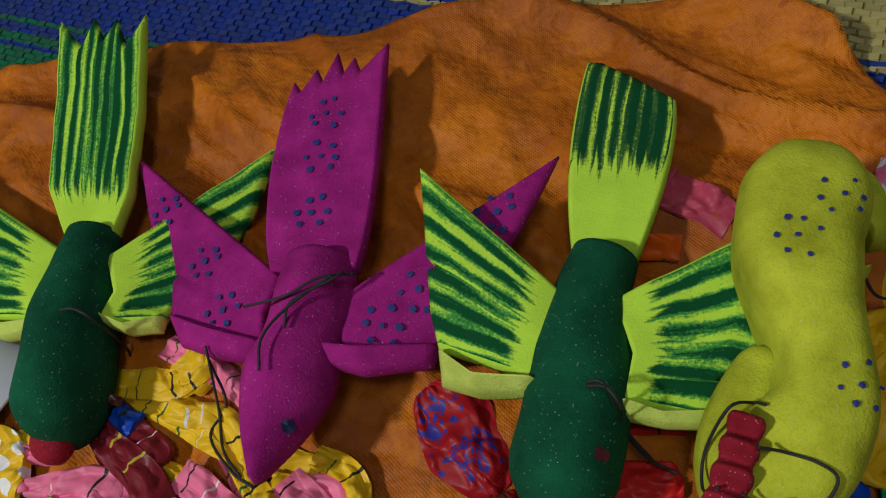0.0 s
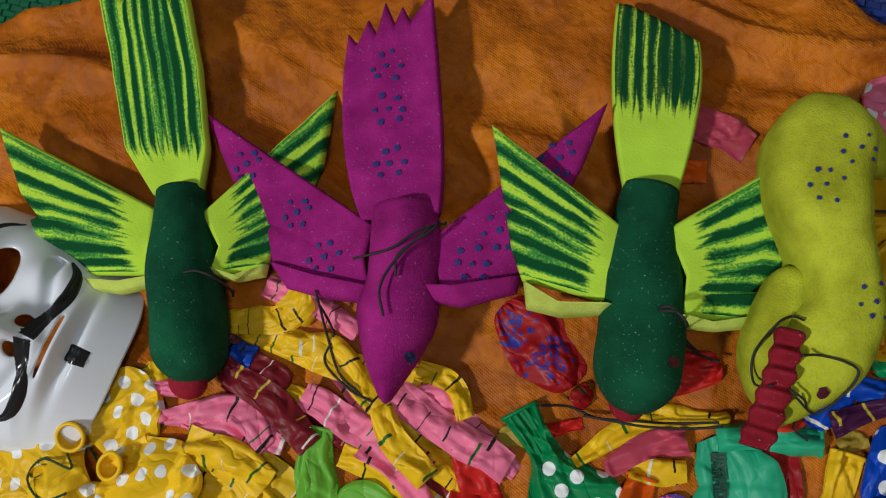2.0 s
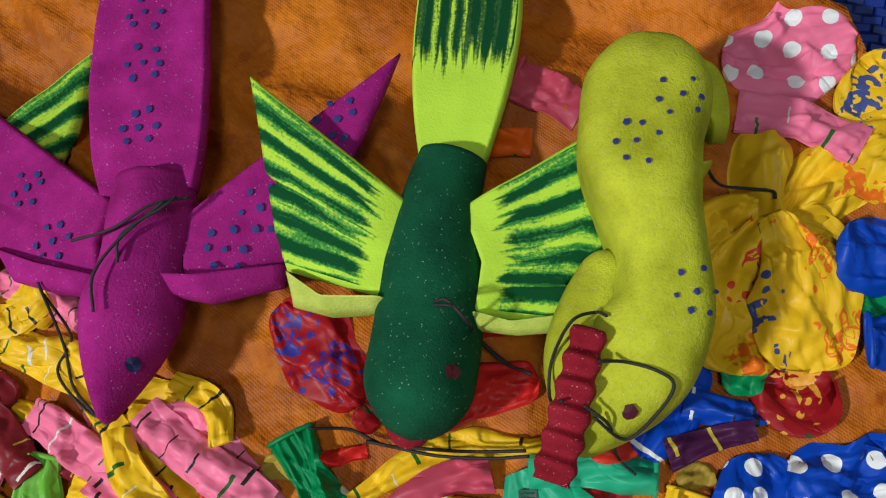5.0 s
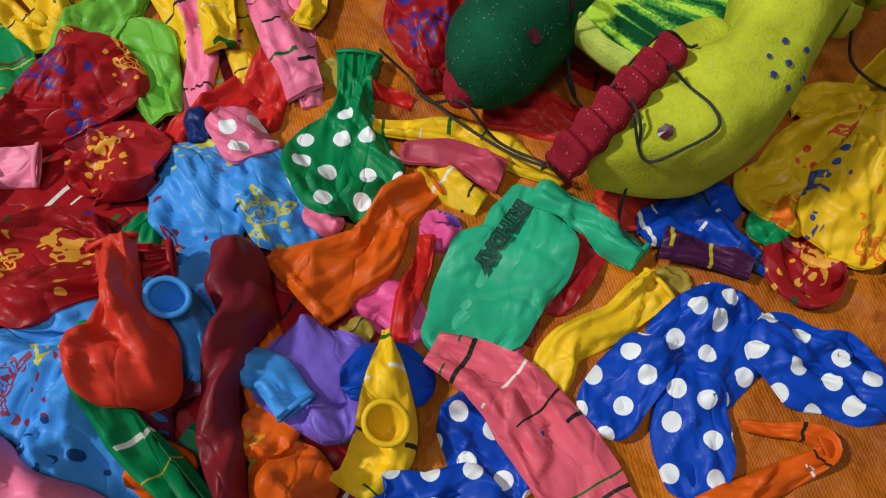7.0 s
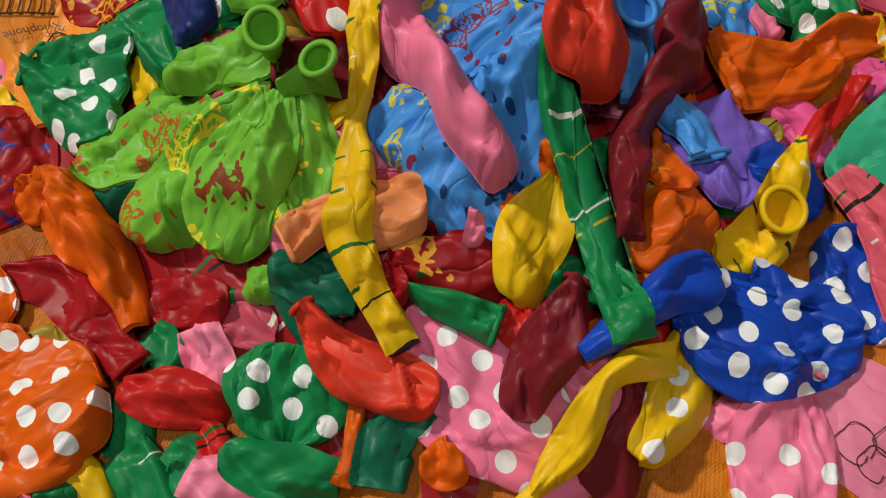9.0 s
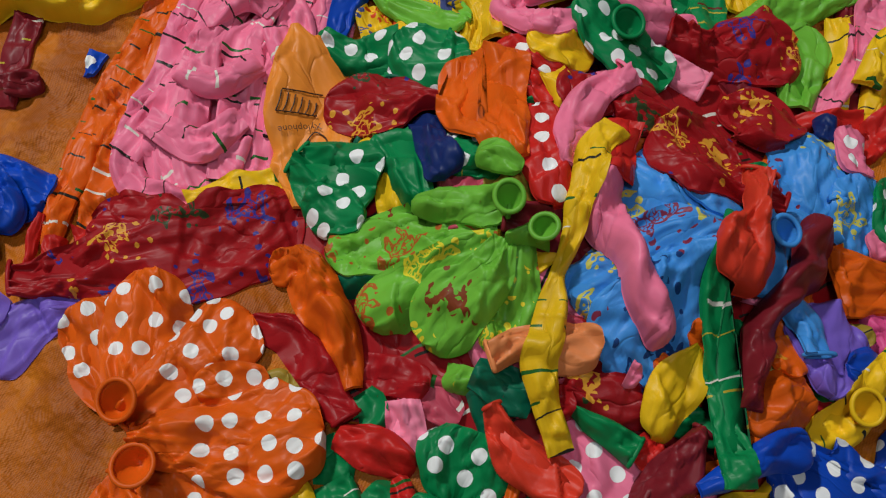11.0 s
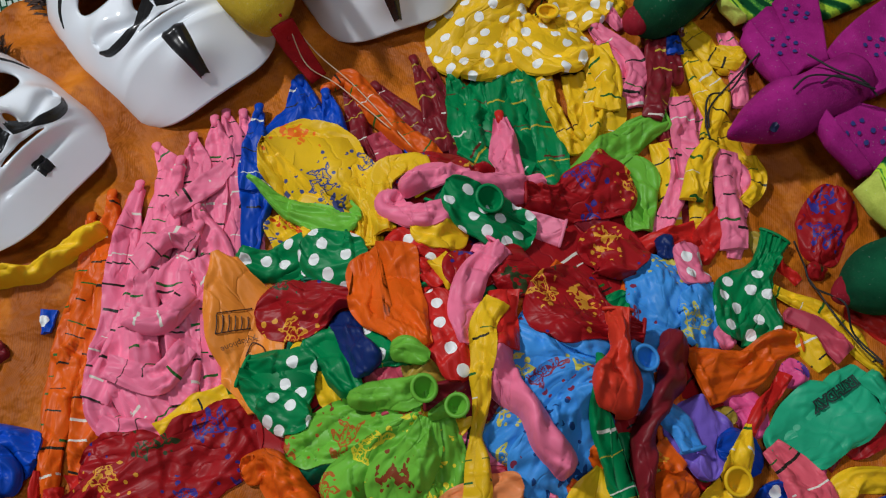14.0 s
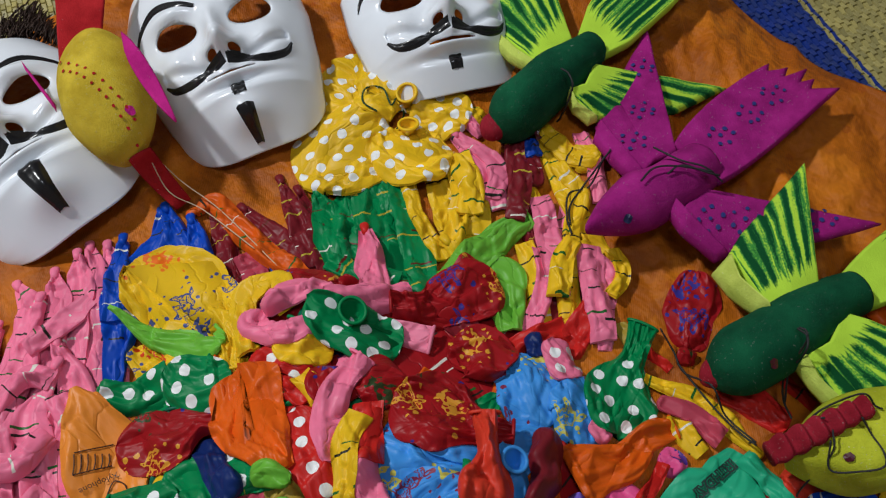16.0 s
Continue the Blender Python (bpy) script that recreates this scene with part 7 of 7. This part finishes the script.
def face_mask(chin, turn, z, tilt, lean, size, label, beard, fur=False):
    place = pose(chin[0], chin[1], z, 0, 0, turn) @ pose(0, 0, 0, tilt, 0, 0) @ pose(0, 0, 0, 0, lean, 0) @ Matrix.Scale(size, 4)
    b = thing("face_mask", label, "mask", (chin[0], chin[1], z), "white face masks")
    n, m = 150, 120
    CHIN[0] = 0.005 if beard == "tuft" else -0.017
    holes = [(k * 0.030, 0.088, 0.0170, 0.0105, k * 0.16) for k in (-1, 1)] + [(k * 0.0090, 0.0545, 0.0042, 0.0034, 0.0) for k in (-1, 1)] + [(0.0, 0.0390, 0.021, 0.0016, 0.0)]
    P, cut = [], {}
    for i in range(n):
        for j in range(m):
            v = CHIN[0] + (0.171 - CHIN[0]) * i / (n - 1)
            P.append([(j / (m - 1) * 2 - 1) * face_half(v), v])
            for h, (hx, hv, rx, rv, slope) in enumerate(holes):
                if math.hypot((P[-1][0] - hx) / rx, (P[-1][1] - hv - slope * (P[-1][0] - hx)) / rv) < 1:
                    cut[i * m + j] = h
    F = [(i * m + j, i * m + j + 1, (i + 1) * m + j + 1, (i + 1) * m + j) for i in range(n - 1) for j in range(m - 1)]
    rims = {k: cut[next(q for q in f if q in cut)] for f in F if any(q in cut for q in f) for k in f if k not in cut}
    F = [f for f in F if not any(q in cut for q in f)]
    for k, h in rims.items():
        hx, hv, rx, rv, slope = holes[h]
        ex, ev = (P[k][0] - hx) / rx, (P[k][1] - hv - slope * (P[k][0] - hx)) / rv
        d = math.hypot(ex, ev)
        P[k] = [hx + ex / d * rx, hv + slope * ex / d * rx + ev / d * rv]
    V = []
    for k, (x, v) in enumerate(P):
        fade = max(0.0, 1 - (k // m) / (0.26 * n)) ** 1.5
        V.append(place @ Vector((x, v + fade * 0.017 * (abs(x) / face_half(v)) ** 4, face_z(x, v))))
    shell = link("shell", grid_mesh("shell", V, F, M_WHITE), b, "glossy white plastic shell with cut-out eyes")
    sol = shell.modifiers.new("wall", "SOLIDIFY")
    sol.thickness, sol.offset = 0.0013, -1
    for k in (-1, 1):
        on_face("moustache", [(k * 0.001, 0.0495), (k * 0.014, 0.0475), (k * 0.030, 0.0430), (k * 0.044, 0.046), (k * 0.051, 0.054)], [0.0095, 0.0095, 0.008, 0.0055, 0.0015], M_BLACK, b, place, label="painted black moustache")
        on_face("eyebrow", [(k * 0.008, 0.104), (k * 0.022, 0.112), (k * 0.040, 0.117), (k * 0.058, 0.108), (k * 0.064, 0.098)], [0.004, 0.008, 0.008, 0.005, 0.001], M_BLACK, b, place, label="painted black eyebrow")
    if "tuft" in beard:
        on_face("chin_tuft", [(0, 0.0205), (0, 0.0315)], [0.0115, 0.0135], M_BLACK, b, place, label="painted black patch under the lip")
    if "long" in beard:
        on_face("goatee", [(0, 0.0275), (0, 0.012), (0, -0.006)], [0.0185, 0.0150, 0.0075], M_BLACK, b, place, 0.003, label="long painted black goatee")
    elif "goatee" in beard:
        on_face("goatee", [(0, 0.011), (0, 0.001), (0, -0.012)], [0.0145, 0.0115, 0.006], M_BLACK, b, place, 0.003, label="painted black goatee")
    if fur:
        r2 = random.Random(5)
        Vf, Ff = [], []
        for k in range(6000):
            s = r2.uniform(-1, 1)
            v = r2.uniform(0.118, 0.176)
            x = s * 0.070
            if face_half(min(v, 0.17)) * 0.97 > abs(x) and v < 0.166:
                continue
            p = place @ Vector((x, v - 0.002, 0.006 + r2.uniform(0, 0.022)))
            d = place.to_3x3() @ Vector((s * 0.9 + r2.uniform(-0.5, 0.5), 0.7 + r2.uniform(-0.5, 0.5), r2.uniform(-0.5, 0.3))).normalized() * r2.uniform(0.006, 0.014)
            w = d.cross(Vector((0, 0, 1))).normalized() * 0.00042
            k0 = len(Vf)
            Vf += [p - w, p + w, p + d * 0.6 + w * 0.8 + Vector((0, 0, 0.002)), p + d, p + Vector((0, 0, -0.001))]
            Ff += [(k0, k0 + 1, k0 + 2), (k0, k0 + 2, k0 + 3), (k0 + 4, k0 + 3, k0 + 2), (k0 + 4, k0 + 2, k0 + 1)]
        link("fur_trim", grid_mesh("fur_trim", Vf, Ff, M_HAIR), b, "dark brown fake fur trim")
    nest(b, ("moustache", "eyebrow", "chin_tuft", "goatee"), ("shell",))
    return b


face_mask((-0.3766, -0.1264), 88.5, 0.0038, 3.2, -7.9, 0.984, "glossy white moustached face mask lying face up on orange cloth", "long", True)
face_mask((-0.3482, 0.0109), 71.5, 0.0034, 12.5, -6.0, 0.94, "glossy white moustached face mask beside yellow dotted balloons", "tuft goatee")
face_mask((-0.2722, 0.1415), 64.5, 0.0031, 8.3, 3.5, 0.903, "glossy white moustached face mask beside a green foam bird", "tuft")
face_mask((-0.3483, -0.2482), 112.7, 0.0035, 5.7, 10.6, 0.953, "glossy white moustached face mask with brown fur trim", "tuft", True)

for bird in (green_bird_one(), purple_bird(), green_bird_two(), hen()):
    nest(bird, ("wing_edge",), ("wing",))
    nest(bird, ("eye", "beak", "comb"), ("body",))
    nest(bird, ("ink_spot",), ("wing", "tail", "body"))
nest(fish(), ("eye", "stitch_mark", "snout"), ("body",))

# ---- loose cords ----
def loose_cord(pts, mat, label, r=0.0007):
    tagged(cord("cord", [(x, y, max(z, float(sample(HEAP, x, y)) + r)) for x, y, z in pts], r, mat), label, "cord")


loose_cord([(-0.1549, 0.1688, 0.02), (-0.1509, 0.1527, 0.02), (-0.1564, 0.1379, 0.02), (-0.1433, 0.1215, 0.02), (-0.1315, 0.1139, 0.02)], M_STRING, "thin black cord lying across striped balloons")
loose_cord([(-0.1531, 0.1718, 0.02), (-0.1536, 0.1499, 0.02), (-0.1489, 0.1311, 0.02), (-0.1373, 0.118, 0.02)], M_STRING, "thin black cord lying across striped balloons")
loose_cord([(-0.0448, 0.1037, 0.022), (-0.0302, 0.1028, 0.012), (-0.0161, 0.0954, 0.014), (0.0029, 0.0909, 0.02), (0.0199, 0.0891, 0.02), (0.0423, 0.0873, 0.024)], M_STRING, "long black cord from green balloon to felt comb")
loose_cord([(-0.0228, 0.0973, 0.014), (-0.0133, 0.0944, 0.016), (0.0071, 0.0886, 0.02), (0.0285, 0.0857, 0.022), (0.0434, 0.0851, 0.026)], M_STRING, "long black cord across yellow balloon")
loose_cord([(0.1238, 0.1879, 0.04), (0.1308, 0.1847, 0.03), (0.142, 0.1838, 0.024), (0.1517, 0.1806, 0.026), (0.1523, 0.1773, 0.026)], M_STRING, "black cord tied round yellow printed balloons")
loose_cord([(-0.2963, 0.0807, 0), (-0.3092, 0.0783, 0), (-0.3202, 0.0902, 0), (-0.3127, 0.1, 0), (-0.2955, 0.0934, 0), (-0.3009, 0.1034, 0), (-0.2935, 0.1035, 0), (-0.2809, 0.0861, 0)], M_GREENCORD, "dark green cord tying yellow dotted balloons")

# ---- small brass pins along the cloth's edge ----
for x, y in ((-0.0597, 0.3676, 0.004)[:2], (-0.0267, 0.3742, 0.004)[:2], (-0.1084, 0.37, 0.004)[:2], (-0.3783, -0.3386, 0.004)[:2], (-0.1304, -0.4038, 0.004)[:2]):
    bead = loft("bead", [(x - 0.0016, y, 0.007), (x + 0.0016, y, 0.007)], [0.003, 0.003], [0.003, 0.003], plain("dull_brass", (0.35, 0.25, 0.12), 0.3, 0.9), n=10, m=10)
    tagged(bead, "tiny dull brass bead on the orange cloth", "bead")
